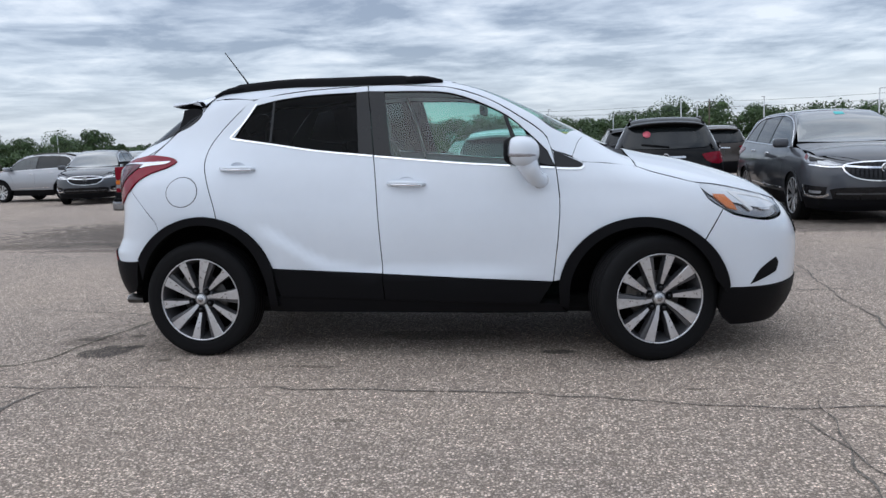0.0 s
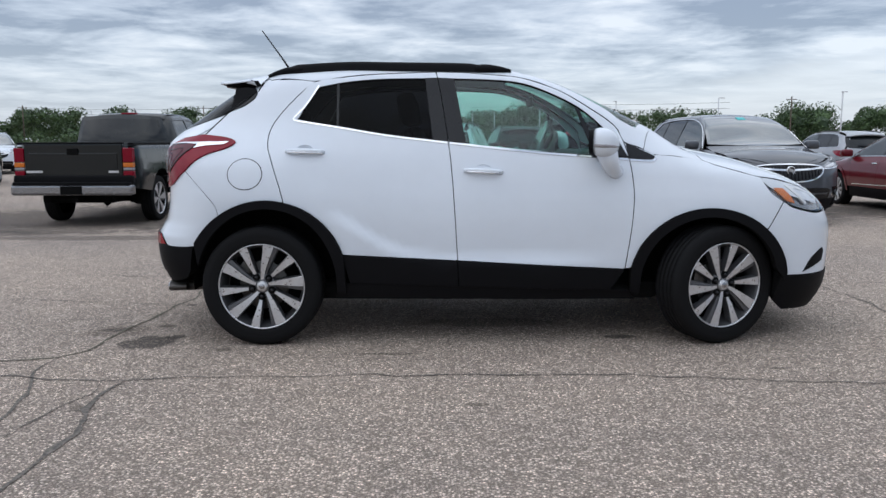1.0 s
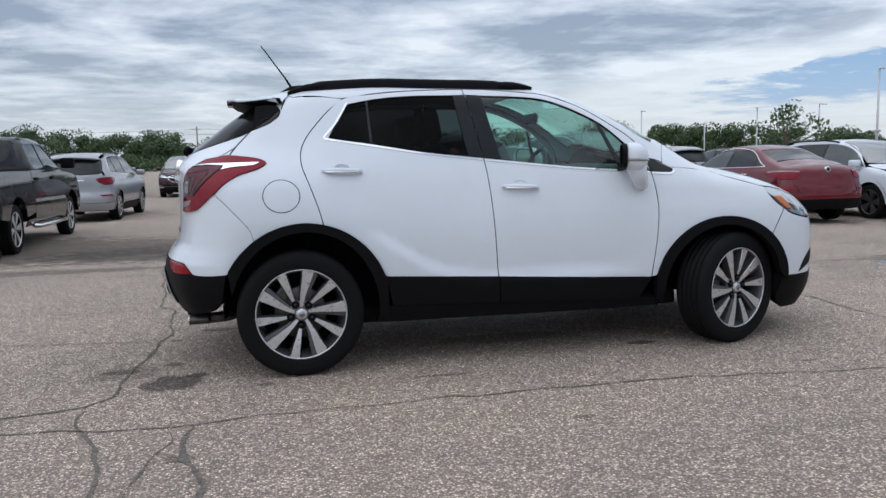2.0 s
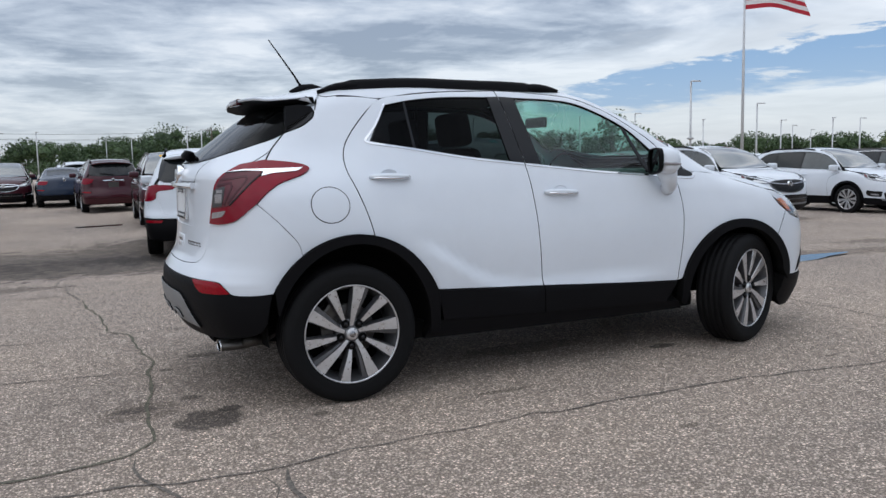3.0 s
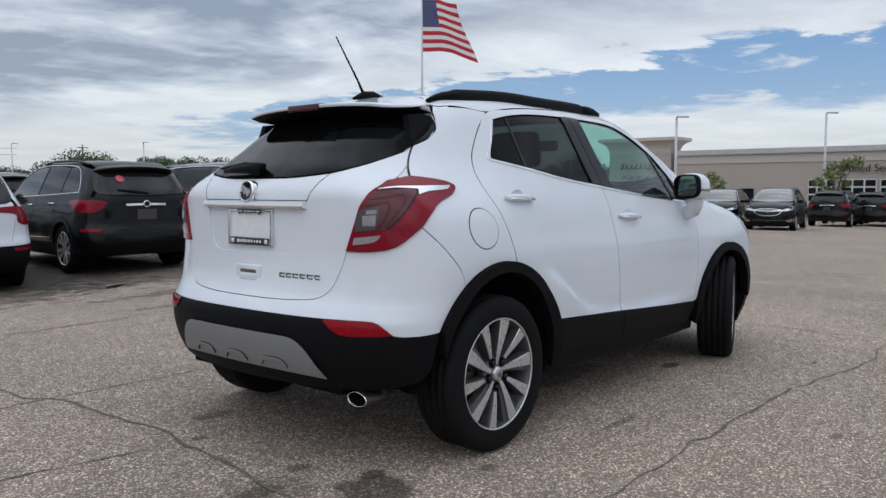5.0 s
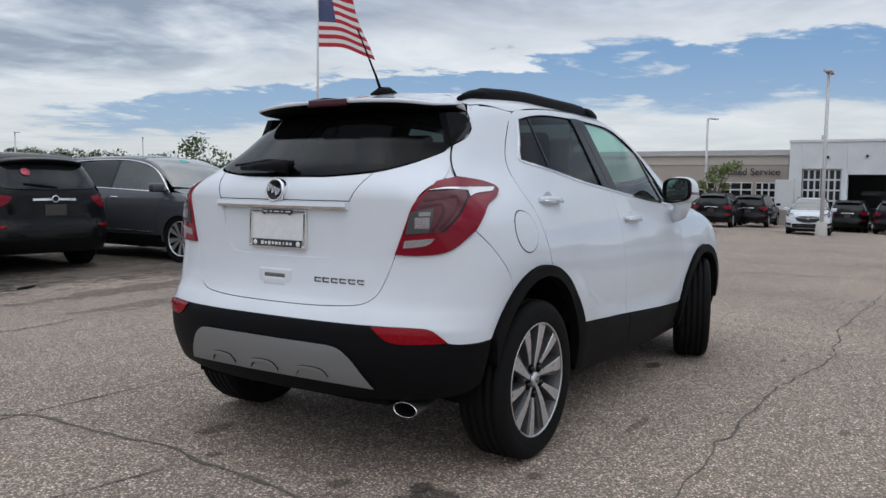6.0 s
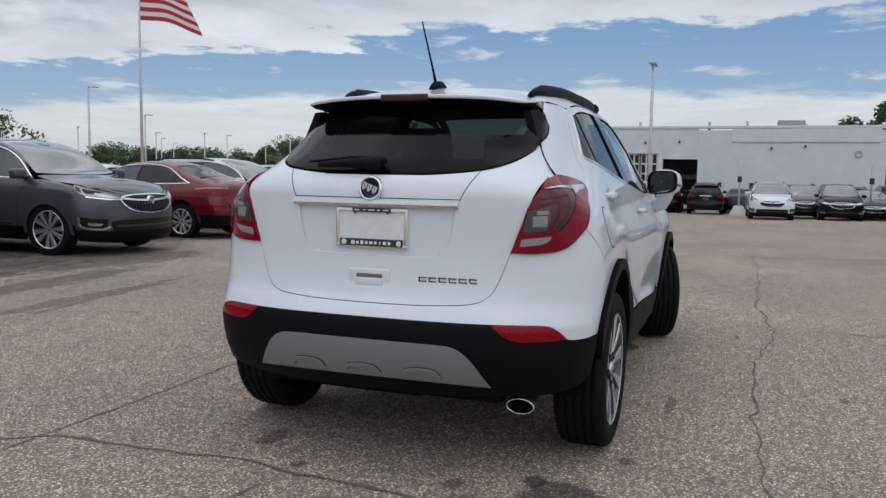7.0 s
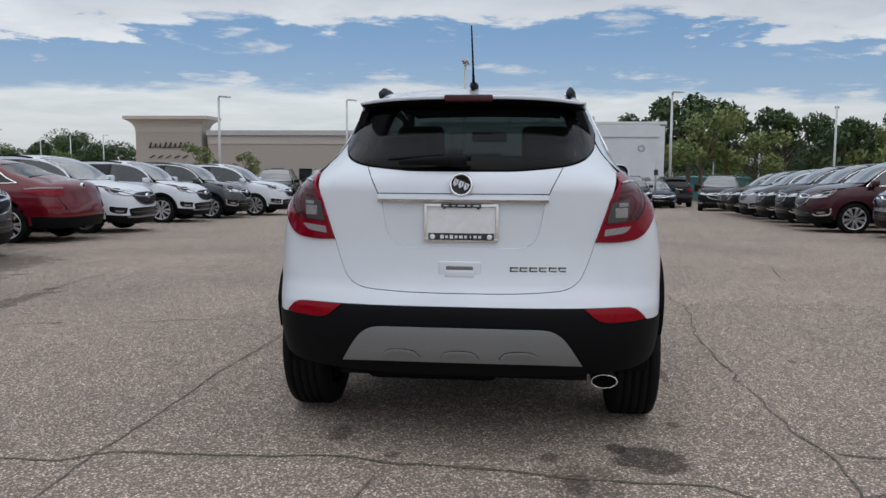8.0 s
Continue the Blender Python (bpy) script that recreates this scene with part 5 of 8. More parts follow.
def asphalt():
    m, t, b = principled("worn_asphalt", (0.2, 0.19, 0.18), 0.9)
    at = node(t, "ShaderNodeTexCoord").outputs["Object"]
    big = node(t, "ShaderNodeTexNoise", [("Vector", at), ("Scale", 0.35), ("Detail", 6.0), ("Roughness", 0.6)]).outputs[0]
    mid = node(t, "ShaderNodeTexNoise", [("Vector", at), ("Scale", 9.0), ("Detail", 5.0), ("Roughness", 0.65)]).outputs[0]
    chips = node(t, "ShaderNodeTexVoronoi", [("Vector", at), ("Scale", 95.0), ("Randomness", 1.0)])
    sizes = node(t, "ShaderNodeTexNoise", [("Vector", at), ("Scale", 190.0), ("Detail", 3.0), ("Roughness", 0.7)]).outputs[0]
    one = node(t, "ShaderNodeSeparateXYZ", [(0, chips.outputs["Color"])]).outputs[0]
    stone = ramp(t, one, [(0.0, (0.13, 0.115, 0.10)), (0.42, (0.34, 0.31, 0.285)), (0.78, (0.52, 0.475, 0.44)), (0.95, (0.84, 0.79, 0.74))])
    tar = fade(t, chips.outputs["Distance"], 0.28, 0.62)
    tone = blend(t, math_node(t, "MULTIPLY", tar, 0.85), stone, (0.095, 0.085, 0.076))
    tone = blend(t, fade(t, sizes, 0.47, 0.72, 0.0, 0.6), tone, (0.66, 0.61, 0.565))
    tone = blend(t, 1.0, tone, ramp(t, big, [(0.30, (0.78, 0.78, 0.80)), (0.68, (1.12, 1.09, 1.06))]), "MULTIPLY")
    tone = blend(t, 1.0, tone, ramp(t, mid, [(0.3, (0.84, 0.84, 0.84)), (0.7, (1.14, 1.13, 1.11))]), "MULTIPLY")
    # oil spots, damp patches and the browner, dirtier strip along the row of cars, with the cars' shade painted in
    ragged = node(t, "ShaderNodeTexNoise", [("Vector", at), ("Scale", 5.0), ("Detail", 5.0), ("Roughness", 0.65)])
    shift = node(t, "ShaderNodeVectorMath", [(0, ragged.outputs["Color"]), (1, (-0.5, -0.5, -0.5))])
    def stain_or_shade(tone, x, y, rx, ry, dark, wob=0.35):
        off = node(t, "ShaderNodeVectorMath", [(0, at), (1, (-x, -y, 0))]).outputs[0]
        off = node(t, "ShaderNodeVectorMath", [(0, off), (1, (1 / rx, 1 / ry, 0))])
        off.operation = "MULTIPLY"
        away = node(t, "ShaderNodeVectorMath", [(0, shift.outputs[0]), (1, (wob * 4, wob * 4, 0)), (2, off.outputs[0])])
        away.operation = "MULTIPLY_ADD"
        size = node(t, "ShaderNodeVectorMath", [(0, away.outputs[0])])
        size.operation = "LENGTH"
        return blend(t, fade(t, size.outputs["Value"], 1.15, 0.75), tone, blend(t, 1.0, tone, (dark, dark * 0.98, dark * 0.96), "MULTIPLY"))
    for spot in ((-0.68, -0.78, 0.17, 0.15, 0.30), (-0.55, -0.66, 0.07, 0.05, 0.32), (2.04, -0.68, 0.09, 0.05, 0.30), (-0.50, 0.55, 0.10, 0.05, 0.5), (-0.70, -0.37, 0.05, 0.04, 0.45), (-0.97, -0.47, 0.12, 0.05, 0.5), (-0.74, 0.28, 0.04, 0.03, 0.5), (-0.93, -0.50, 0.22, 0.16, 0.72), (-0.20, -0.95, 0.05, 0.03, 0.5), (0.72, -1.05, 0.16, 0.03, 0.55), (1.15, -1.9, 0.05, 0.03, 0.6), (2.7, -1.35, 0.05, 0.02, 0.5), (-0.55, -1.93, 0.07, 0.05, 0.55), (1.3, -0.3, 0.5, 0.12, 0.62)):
        tone = stain_or_shade(tone, *spot)
    # damp and dirt by the row, deepened to paint in shade under the cars
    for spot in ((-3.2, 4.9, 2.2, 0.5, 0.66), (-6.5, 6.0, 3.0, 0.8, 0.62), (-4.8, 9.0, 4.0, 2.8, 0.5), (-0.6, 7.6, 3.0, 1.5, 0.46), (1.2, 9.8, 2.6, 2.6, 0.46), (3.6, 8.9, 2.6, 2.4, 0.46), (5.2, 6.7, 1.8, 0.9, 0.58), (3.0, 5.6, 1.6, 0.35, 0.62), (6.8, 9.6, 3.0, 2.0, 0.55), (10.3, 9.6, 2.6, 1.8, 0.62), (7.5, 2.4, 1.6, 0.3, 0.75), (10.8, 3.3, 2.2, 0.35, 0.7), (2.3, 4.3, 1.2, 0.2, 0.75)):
        tone = stain_or_shade(tone, *spot[:4], spot[4] * 0.82, 0.6)
    tone = blend(t, 1.0, tone, (1.25, 1.13, 1.02), "MULTIPLY")
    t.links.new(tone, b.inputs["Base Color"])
    t.links.new(node(t, "ShaderNodeBump", [("Strength", 0.7), ("Distance", 0.006), ("Height", math_node(t, "SUBTRACT", sizes, math_node(t, "MULTIPLY", tar, 0.8)))]).outputs[0], b.inputs["Normal"])
    return m


ASPHALT = asphalt()


def build_ground():
    steps = [0, 1, 2, 3, 4, 5, 6, 8, 10, 12, 15, 18, 22, 26, 30, 36, 42, 50, 60, 75, 100, 150, 250, 500, 1500]
    line = sorted({float(s) for s in steps} | {-float(s) for s in steps})
    n = len(line)
    verts = [(x, y, float(ground_z(x, y))) for y in line for x in line]
    faces = [(j * n + i, j * n + i + 1, (j + 1) * n + i + 1, (j + 1) * n + i) for j in range(n - 1) for i in range(n - 1)]
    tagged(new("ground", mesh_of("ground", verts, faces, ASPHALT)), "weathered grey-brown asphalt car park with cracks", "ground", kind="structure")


build_ground()


# ---- the other parked vehicles ----
CAR_GLASS = plain("dark_car_glass", (0.010, 0.012, 0.013), 0.03, scale=2, amount=0.2, Specular_IOR_Level=0.38)
SCREEN_GLASS = plain("windscreen_glass", (0.060, 0.072, 0.074), 0.02, scale=1.5, amount=0.6, Specular_IOR_Level=0.9, Coat_Weight=1.0, Coat_IOR=1.8)
CABIN_GLASS = plain("door_glass", (0.034, 0.042, 0.043), 0.02, scale=1.5, amount=0.6, Specular_IOR_Level=0.8)
LAMP_GLASS = plain("lamp_glass", (0.30, 0.31, 0.33), 0.12, 0.5, scale=30, amount=0.5, Coat_Weight=0.6)
PAINTS = {
    "white": WHITE,
    "black": car_paint("black_paint", (0.0025, 0.0025, 0.003), 0.0, 0.5, 1.42),
    "grey": car_paint("dark_grey_paint", (0.066, 0.070, 0.080), 0.30, 1.0, 1.5),
    "silver": car_paint("silver_paint", (0.36, 0.37, 0.39), 0.5),
    "red": car_paint("red_paint", (0.120, 0.002, 0.008), 0.15, 1.0, 1.48),
    "maroon": car_paint("maroon_paint", (0.050, 0.010, 0.016), 0.2),
    "green_black": car_paint("green_black_paint", (0.005, 0.008, 0.009), 0.1, 0.9, 1.5),
    "blue": car_paint("dark_blue_paint", (0.012, 0.022, 0.045), 0.3),
    "bronze": car_paint("bronze_paint", (0.055, 0.045, 0.038), 0.35),
}
TYRES, RIMS, SPOKES = {}, {}, {}


def simple_wheel(parent, at, radius, bright=ALLOY, spokes=10, split=False):
    """A wheel in two pieces for the cars further off; the meshes are shared."""
    key = (round(radius, 2), bright.name, spokes, split)
    rim, half = radius * 0.70, 0.112
    if key not in RIMS:
        TYRES[key] = make_tyre(radius, rim, half)
        y = -half * 0.86
        profile = [(rim - 0.004, -half * 0.80), (rim + 0.004, -half * 0.90), (rim - 0.001, -half * 0.93), (rim - 0.012, -half * 0.85), (rim - 0.028, -half * 0.3), (rim - 0.03, 0.0), (0.0, 0.0)]
        verts, faces, slots, n = [], [], [], 40
        for k in range(n):
            verts += [(r * math.cos(k * math.tau / n), a, r * math.sin(k * math.tau / n)) for r, a in profile]
        for k in range(n):
            for i in range(6):
                faces.append((k * 7 + i, k * 7 + i + 1, (k + 1) % n * 7 + i + 1, (k + 1) % n * 7 + i))
                slots.append(0 if i < 3 else 1)
        for k in range(spokes):
            v, f, s = make_spoke(k * math.tau / spokes + (0.10 if k % 2 and spokes > 6 else 0.0), 0.05, 0.02, rim - 0.006, 0.016, 0.56 * rim * math.pi / spokes, y + 0.018, y, 0.22)
            if split:
                SPOKES.setdefault(key, []).append(mesh_of("spoke", v, f, [bright, ALLOY_DARK], smooth=False, slots=s))
                continue
            base = len(verts)
            verts += v
            faces += [tuple(i + base for i in q) for q in f]
            slots += [0 if q in (0,) else 2 for q in s]
        RIMS[key] = mesh_of("rim", verts, faces, [bright, DARK, ALLOY_DARK], smooth=False, slots=slots)
    wheel = part("wheel", RIMS[key], parent, "", at)
    part("tyre", TYRES[key], wheel, "black rubber tyre")
    for blade in SPOKES.get(key, ()):
        part("spoke", blade, wheel)


def suv_skin(wb, ro, fo, h, hw, rake=0.0):
    """A crossover's skin from wheelbase, overhangs, height and half width."""
    k, xr, xf = h / 1.66, -ro, wb + fo
    ln = xf - xr
    return Skin(
        side=[(z * k, y * hw) for z, y in ((.12, .86), (.28, .93), (.45, .975), (.65, 1.0), (.85, .985), (.98, .955), (1.10, .90), (1.3, .805), (1.5, .70), (1.62, .63), (1.75, .54))],
        top=[(xr - .3, h - .13), (xr + .2, h - .07), (xr + .3 * ln, h - .005), (xr + .45 * ln, h), (xr + .56 * ln, h - .032), (xr + .645 * ln, h - .155 * k), (xr + .752 * ln, 1.17 * k), (xr + .79 * ln, 1.115 * k), (xr + .88 * ln, 1.06 * k), (xr + .95 * ln, .97 * k), (xf - .02, .82 * k), (xf + .15, .6)],
        rear=[(.18, xr + .16), (.32, xr + .05), (.48, xr), (.62, xr + .01), (.74, xr + .06), (1.0 * k, xr + .08), (1.10 * k, xr + .10), (1.35 * k, xr + .27 + rake), (1.55 * k, xr + .42 + 1.6 * rake), (1.72 * k, xr + .56 + 2 * rake)],
        nose=[(.12, xf - .16), (.28, xf - .04), (.48, xf), (.70 * k, xf - .01), (.85 * k, xf - .05), (.98 * k, xf - .18), (1.12 * k, xf - .42)],
        wheelbase=wb, nose_bow=(0.22, 0.25), rear_bow=lambda z: 0.13 + 0 * z, round_top=0.08, crown=0.10)


def sedan_skin(wb, ro, fo, h, hw):
    xr, xf = -ro, wb + fo
    ln = xf - xr
    return Skin(
        side=[(.12, .86 * hw), (.28, .94 * hw), (.45, .985 * hw), (.62, 1.0 * hw), (.80, .975 * hw), (.92, .94 * hw), (1.0, .89 * hw), (1.2, .76 * hw), (1.38, .64 * hw), (1.5, .55 * hw)],
        top=[(xr - .2, .98), (xr + .12, 1.075), (xr + .42, 1.115), (xr + .62, 1.16), (xr + .23 * ln, 1.27), (xr + .32 * ln, h - .06), (xr + .42 * ln, h), (xr + .52 * ln, h - .02), (xr + .60 * ln, h - .12), (xr + .72 * ln, 1.10), (xr + .76 * ln, 1.04), (xr + .88 * ln, .96), (xr + .96 * ln, .85), (xf + .1, .6)],
        rear=[(.18, xr + .14), (.32, xr + .04), (.50, xr), (.66, xr + .02), (.85, xr + .07), (1.0, xr + .10), (1.12, xr + .2), (1.3, xr + .5)],
        nose=[(.12, xf - .14), (.28, xf - .03), (.48, xf), (.66, xf - .02), (.82, xf - .10), (.95, xf - .3)],
        wheelbase=wb, nose_bow=(0.25, 0.25), rear_bow=lambda z: 0.12 + 0 * z)


def roof_spoiler(sk, y_end, root, back, paint):
    """A slab from the roof out over the rear window, dark below."""
    n, m = 17, 7
    verts, faces, slots = [], [], []
    for i in range(n):
        s = math.sin(math.pi / 2 * (-1 + 2 * i / (n - 1)))
        y, a = y_end * s, abs(s)
        b = min(root - 0.02, back + 0.05 * a * a + (root - back - 0.08) * a ** 12)
        zr = float(sk.place("top", [(root, y)])[0][2]) + 0.001
        zb = zr - 0.12 * (root - b)
        lip = 0.045 * (1 - a ** 14)
        g = float(sk.place("back", [(y, zb - lip - 0.03)])[0][0])
        verts += [(root, y, zr), (root * 0.5 + b * 0.5, y, (zr + zb) / 2 + 0.004), (b + 0.012, y, zb), (b, y, zb - 0.008), (b + 0.045 * (1 - a ** 8), y, zb - lip), (max(b + 0.05, g), y, zb - lip - 0.03), (root, y, zr - 0.05)]
    for i in range(n - 1):
        for j in range(m - 1):
            faces.append((i * m + j, (i + 1) * m + j, (i + 1) * m + j + 1, i * m + j + 1))
            slots.append(1 if j >= 4 else 0)
    return mesh_of("spoiler", verts, faces + [tuple(range(m)), tuple(range((n - 1) * m, n * m))[::-1]], [paint, CLAD], slots=slots + [0, 0])


def parked_car(label, paint, at, wb=2.72, ro=0.92, fo=0.92, h=1.66, hw=0.91, sedan=False, clad=True, chrome=True, grille=True, wheel=ALLOY, radius=0.35, rake=0.0, lamps="wide", rails=True, sticker=None, spokes=10, fine=True, banner=None):
    """A parked crossover or saloon. x forward from the rear axle."""
    car = thing("parked_car", label, "car", at, "cars parked in the lot")
    paint = PAINTS[paint]
    sk = sedan_skin(wb, ro, fo, h, hw) if sedan else suv_skin(wb, ro, fo, h, hw, rake)
    k, xr, xf = h / 1.66, -ro, wb + fo
    ln = xf - xr
    cell = 0.07 if fine else 0.12
    low = 0.30
    ra, fa = (0.0, 0.36, 0.43, 0.43), (wb, 0.36, 0.43, 0.43)
    if sedan:
        k = 1.0
        belt0, belt1 = (xr + .19 * ln, 1.05), (xr + .735 * ln, .985)
        dlo_top = [(xr + .235 * ln, 1.13), (xr + .32 * ln, h - .15), (xr + .42 * ln, h - .085), (xr + .52 * ln, h - .105), (xr + .60 * ln, h - .19)]
    else:
        belt0, belt1 = (xr + .115 * ln, 1.16 * k), (xr + .745 * ln, 1.06 * k)
        dlo_top = [(xr + .135 * ln + rake, 1.32 * k), (xr + .20 * ln + rake, h - .14 * k), (xr + .40 * ln, h - .095 * k), (xr + .545 * ln, h - .125 * k), (xr + .65 * ln, h - .27 * k)]
    bx, cx = xr + .46 * ln, xr + .27 * ln
    belt = lambda x: on_line(belt0, belt1, x)
    trim = CLAD if clad else paint
    for mirror in (False, True):
        def add(name, line, mat, label="", view="side", parent=car, **kw):
            kw.setdefault("cell", cell)
            return part(name, panel_mesh(name, sk, view, line, mat, mirror=mirror, **kw), parent, label)

        sgn = -1 if mirror else 1
        top_edge = [(x, z + 0.055 * k) for x, z in dlo_top]
        seam_f = wb - 0.52
        # panels under the belt line
        rear_in = xr + 0.30
        add("quarter_panel", [(rear_in, low + .25, 1), (rear_in, belt0[1] - 0.10, 1), (belt0[0], belt0[1], 1), (cx, belt(cx), 1), (cx + .04, .80, 1), *arch(*ra, 62, 168, 8)], paint)
        add("rear_door", [(cx, belt(cx), 1), (bx, belt(bx), 1), (bx + .04, low + .12, 1), (0.46, low + .12, 1), *arch(*ra, 14, 58, 4), (cx + .04, .80, 1)], paint, "rear door")
        add("front_door", [(bx, belt(bx), 1), (belt1[0], belt1[1], 1), (seam_f, .85), (seam_f - .02, low + .12, 1), (bx + .04, low + .12, 1)], paint, "front door")
        add("fender", [(belt1[0], belt1[1], 1), (belt1[0] + .12, belt1[1] + .005), (xf - .55, .965 * k), (xf - .36, .86 * k, 1), (xf - .36, low + .25, 1), *arch(*fa, 12, 170, 9), (seam_f - .02, low + .12, 1), (seam_f, .85)], paint)
        add("sill", [(0.46, low + .115, 1), (seam_f - .02, low + .115, 1), (wb - .46, .22, 1), (0.46, .22, 1)], CLAD, "black sill", proud=0.005, depth=0.05)
        for ax, _, _, _ in (ra, fa):
            outer, inner = arch(ax, 0.36, 0.445, 0.445, -5, 185, 14), arch(ax, 0.36, 0.39, 0.39, -5, 185, 14)
            add("arch_lip", [(*outer[0], 1), *outer[1:-1], (*outer[-1], 1), (*inner[-1], 1), *inner[-2:0:-1], (*inner[0], 1)], trim, "", gap=0, proud=0.012, depth=0.04)
            part("wheel_well", arched("wheel_well", [(0.0, 0.22), (0.40, 0.20), (0.425, 0.0), (0.415, -0.08)]), car, "", Matrix.Translation((ax, sgn * -(hw - 0.16), 0.37)) @ Matrix.Diagonal((1, sgn, 1, 1)))
        # window band: dark glass, with a painted frame above
        dlo = [(belt0[0] + .02, belt0[1] + .02, 1), *dlo_top, (belt1[0] - .03, belt1[1] + .015, 1)]
        tops, beds = [x for x, _ in dlo_top], [z for _, z in dlo_top]
        cuts = [belt0[0] + .02, cx - .005, bx - .005, belt1[0] - .03]
        for a, b in zip(cuts[:-1], cuts[1:]):
            mid = [(x, z) for x, z in dlo_top if a + .03 < x < b - .03]
            head = ([] if a <= tops[0] else [(a, float(np.interp(a, tops, beds)), 1)]) + mid + ([] if b >= tops[-1] else [(b, float(np.interp(b, tops, beds)), 1)])
            add("side_window", [(a, belt(a) + .018, 1), *head, (b, belt(b) + .018, 1)], CABIN_GLASS if b == cuts[-1] else CAR_GLASS, "dark side window", gap=0.001, proud=-0.004, depth=0.01)
        frame_line = [(belt0[0], belt0[1], 1), *[(x, z) for x, z in top_edge], (belt1[0], belt1[1], 1)]
        add("window_surround", frame_line, paint, holes=[dlo], gap=0.001)
        for px in (bx, cx):
            zt = float(np.interp(px, [x for x, _ in dlo_top], [z for _, z in dlo_top]))
            add("window_post", [(px - .035, zt, 1), (px + .02, zt, 1), (px + .03, belt(px) + .01, 1), (px - .02, belt(px) + .01, 1)], GLOSS_BLACK, "", gap=0, proud=0.002, depth=0.01)
        if chrome:
            part("chrome_trim", ribbon("chrome_trim", sk, "side", [(belt0[0] - .01, belt0[1] + .01), (cx, belt(cx) + .006), (bx, belt(bx) + .006), (belt1[0] - .02, belt1[1] + .008)], 0.011, CHROME, 0.006, 0.1, mirror), car, "chrome strip")
            part("chrome_trim", ribbon("chrome_trim", sk, "side", [(belt0[0] - .005, belt0[1] + .01), *[(x, z + .012) for x, z in dlo_top], (belt1[0] - .02, belt1[1] + .008)], 0.010, CHROME, 0.006, 0.1, mirror), car, "chrome strip")
        if chrome:
            part("chrome_trim", ribbon("chrome_trim", sk, "side", [(.55, .50), (bx, .485), (seam_f - .12, .47)], 0.014, CHROME, 0.008, 0.1, mirror), car, "chrome strip")
        for hx in (cx + .17, bx + .17):
            q = sk.place("side", [(hx, belt(hx) - .13)])[0]
            part("door_handle", tube_mesh("door_handle", [(q[0] - .09, sgn * (q[1] + .004), q[2]), (q[0] - .05, sgn * (q[1] - .022), q[2]), (q[0] + .05, sgn * (q[1] - .022), q[2]), (q[0] + .09, sgn * (q[1] + .004), q[2])], 0.013, CHROME if chrome else paint, 6), car)
        mirror_x = belt1[0] - .16
        q = sk.place("side", [(mirror_x, belt1[1] + .02)])[0]
        part("side_mirror", box_mesh("side_mirror", (0.15, 0.22, 0.145), paint, 0.05, Matrix.Translation((mirror_x, sgn * (q[1] - .13), belt1[1] + .08)), 3, True), car, "door mirror")
        # lamps
        zl = (.86 if sedan else .98) * k
        if lamps == "hook":
            line = [(.70, 1.08 * k, 1), (.62, 1.10 * k), (.36, 1.085 * k, 1), (.40, 1.03 * k), (.58, 1.00 * k), (.60, .90 * k), (.70, .86 * k), (.86, .88 * k), (.90, 1.0 * k), (.86, 1.07 * k)]
        elif sedan:
            line = [(.44, .98, 1), (.72, .985), (.93, .96), (.95, .90), (.80, .85), (.52, .83), (.44, .87)]
        else:
            line = [(.45, 1.03 * k, 1), (.62, 1.06 * k), (.90, 1.06 * k), (1.0, 1.03 * k), (.92, .98 * k), (.76, .90 * k), (.62, .88 * k), (.50, .94 * k)]
        lamp = add("tail_lamp", line, RED_LENS, "red tail lamp", "tail", gap=0, proud=0.008, depth=0.03, cell=0.05)
        if sedan:
            add("lamp_bar", [(.44, .978, 1), (.72, .982), (.92, .958, 1), (.90, .942), (.72, .962), (.44, .958, 1)], PALE_LENS, "", "tail", lamp, gap=0, proud=0.012, depth=0.006, cell=0.05)
        zr = -.08 if clad else 0.0
        add("rear_reflector", [(.50, .655 + zr, 1), (.72, .66 + zr, 1), (.74, .625 + zr, 1), (.52, .62 + zr, 1)], REFLECTOR, "", "tail", gap=0, proud=0.008, depth=0.02, cell=0.05)
        za = (.78 if sedan else .91) * k
        lamp = add("head_lamp", [(.46, za - .085, 1), (.62, za - .030), (.80, za + .020), (1.0, za + .085, 1), (.975, za + .010), (.86, za - .065), (.62, za - .105), (.47, za - .118, 1)], LAMP_GLASS, "clear head lamp", "nose", gap=0, proud=0.008, depth=0.03, cell=0.05)
        add("lamp_core", [(.50, za - .095, 1), (.62, za - .060), (.76, za - .030), (.72, za - .072), (.62, za - .092)], PLATE, "", "nose", lamp, gap=0, proud=0.011, depth=0.006, cell=0.05)
        add("lamp_mask", [(.66, za - .020, 1), (.80, za + .008), (.90, za + .030), (.86, za - .030), (.78, za - .038)], GLOSS_BLACK, "dark lamp mask", "nose", lamp, gap=0, proud=0.011, depth=0.006, cell=0.05)
        add("side_marker", [(.925, za + .040, 1), (.985, za + .072, 1), (.965, za + .012), (.905, za - .020, 1)], SMOKE, "", "nose", lamp, gap=0, proud=0.0115, depth=0.006, cell=0.05)
        add("fog_recess", [(.62, .545, 1), (.80, .560), (.92, .575), (.915, .475), (.80, .430), (.64, .425, 1)], GLOSS_BLACK, "black fog-lamp recess", "nose", gap=0, proud=0.006, depth=0.02, cell=0.06)
        add("fog_lamp", [(.68, .485, 1), (.80, .495), (.84, .50), (.83, .465), (.70, .452, 1)], LAMP_GLASS, "", "nose", gap=0, proud=0.010, depth=0.01, cell=0.05)
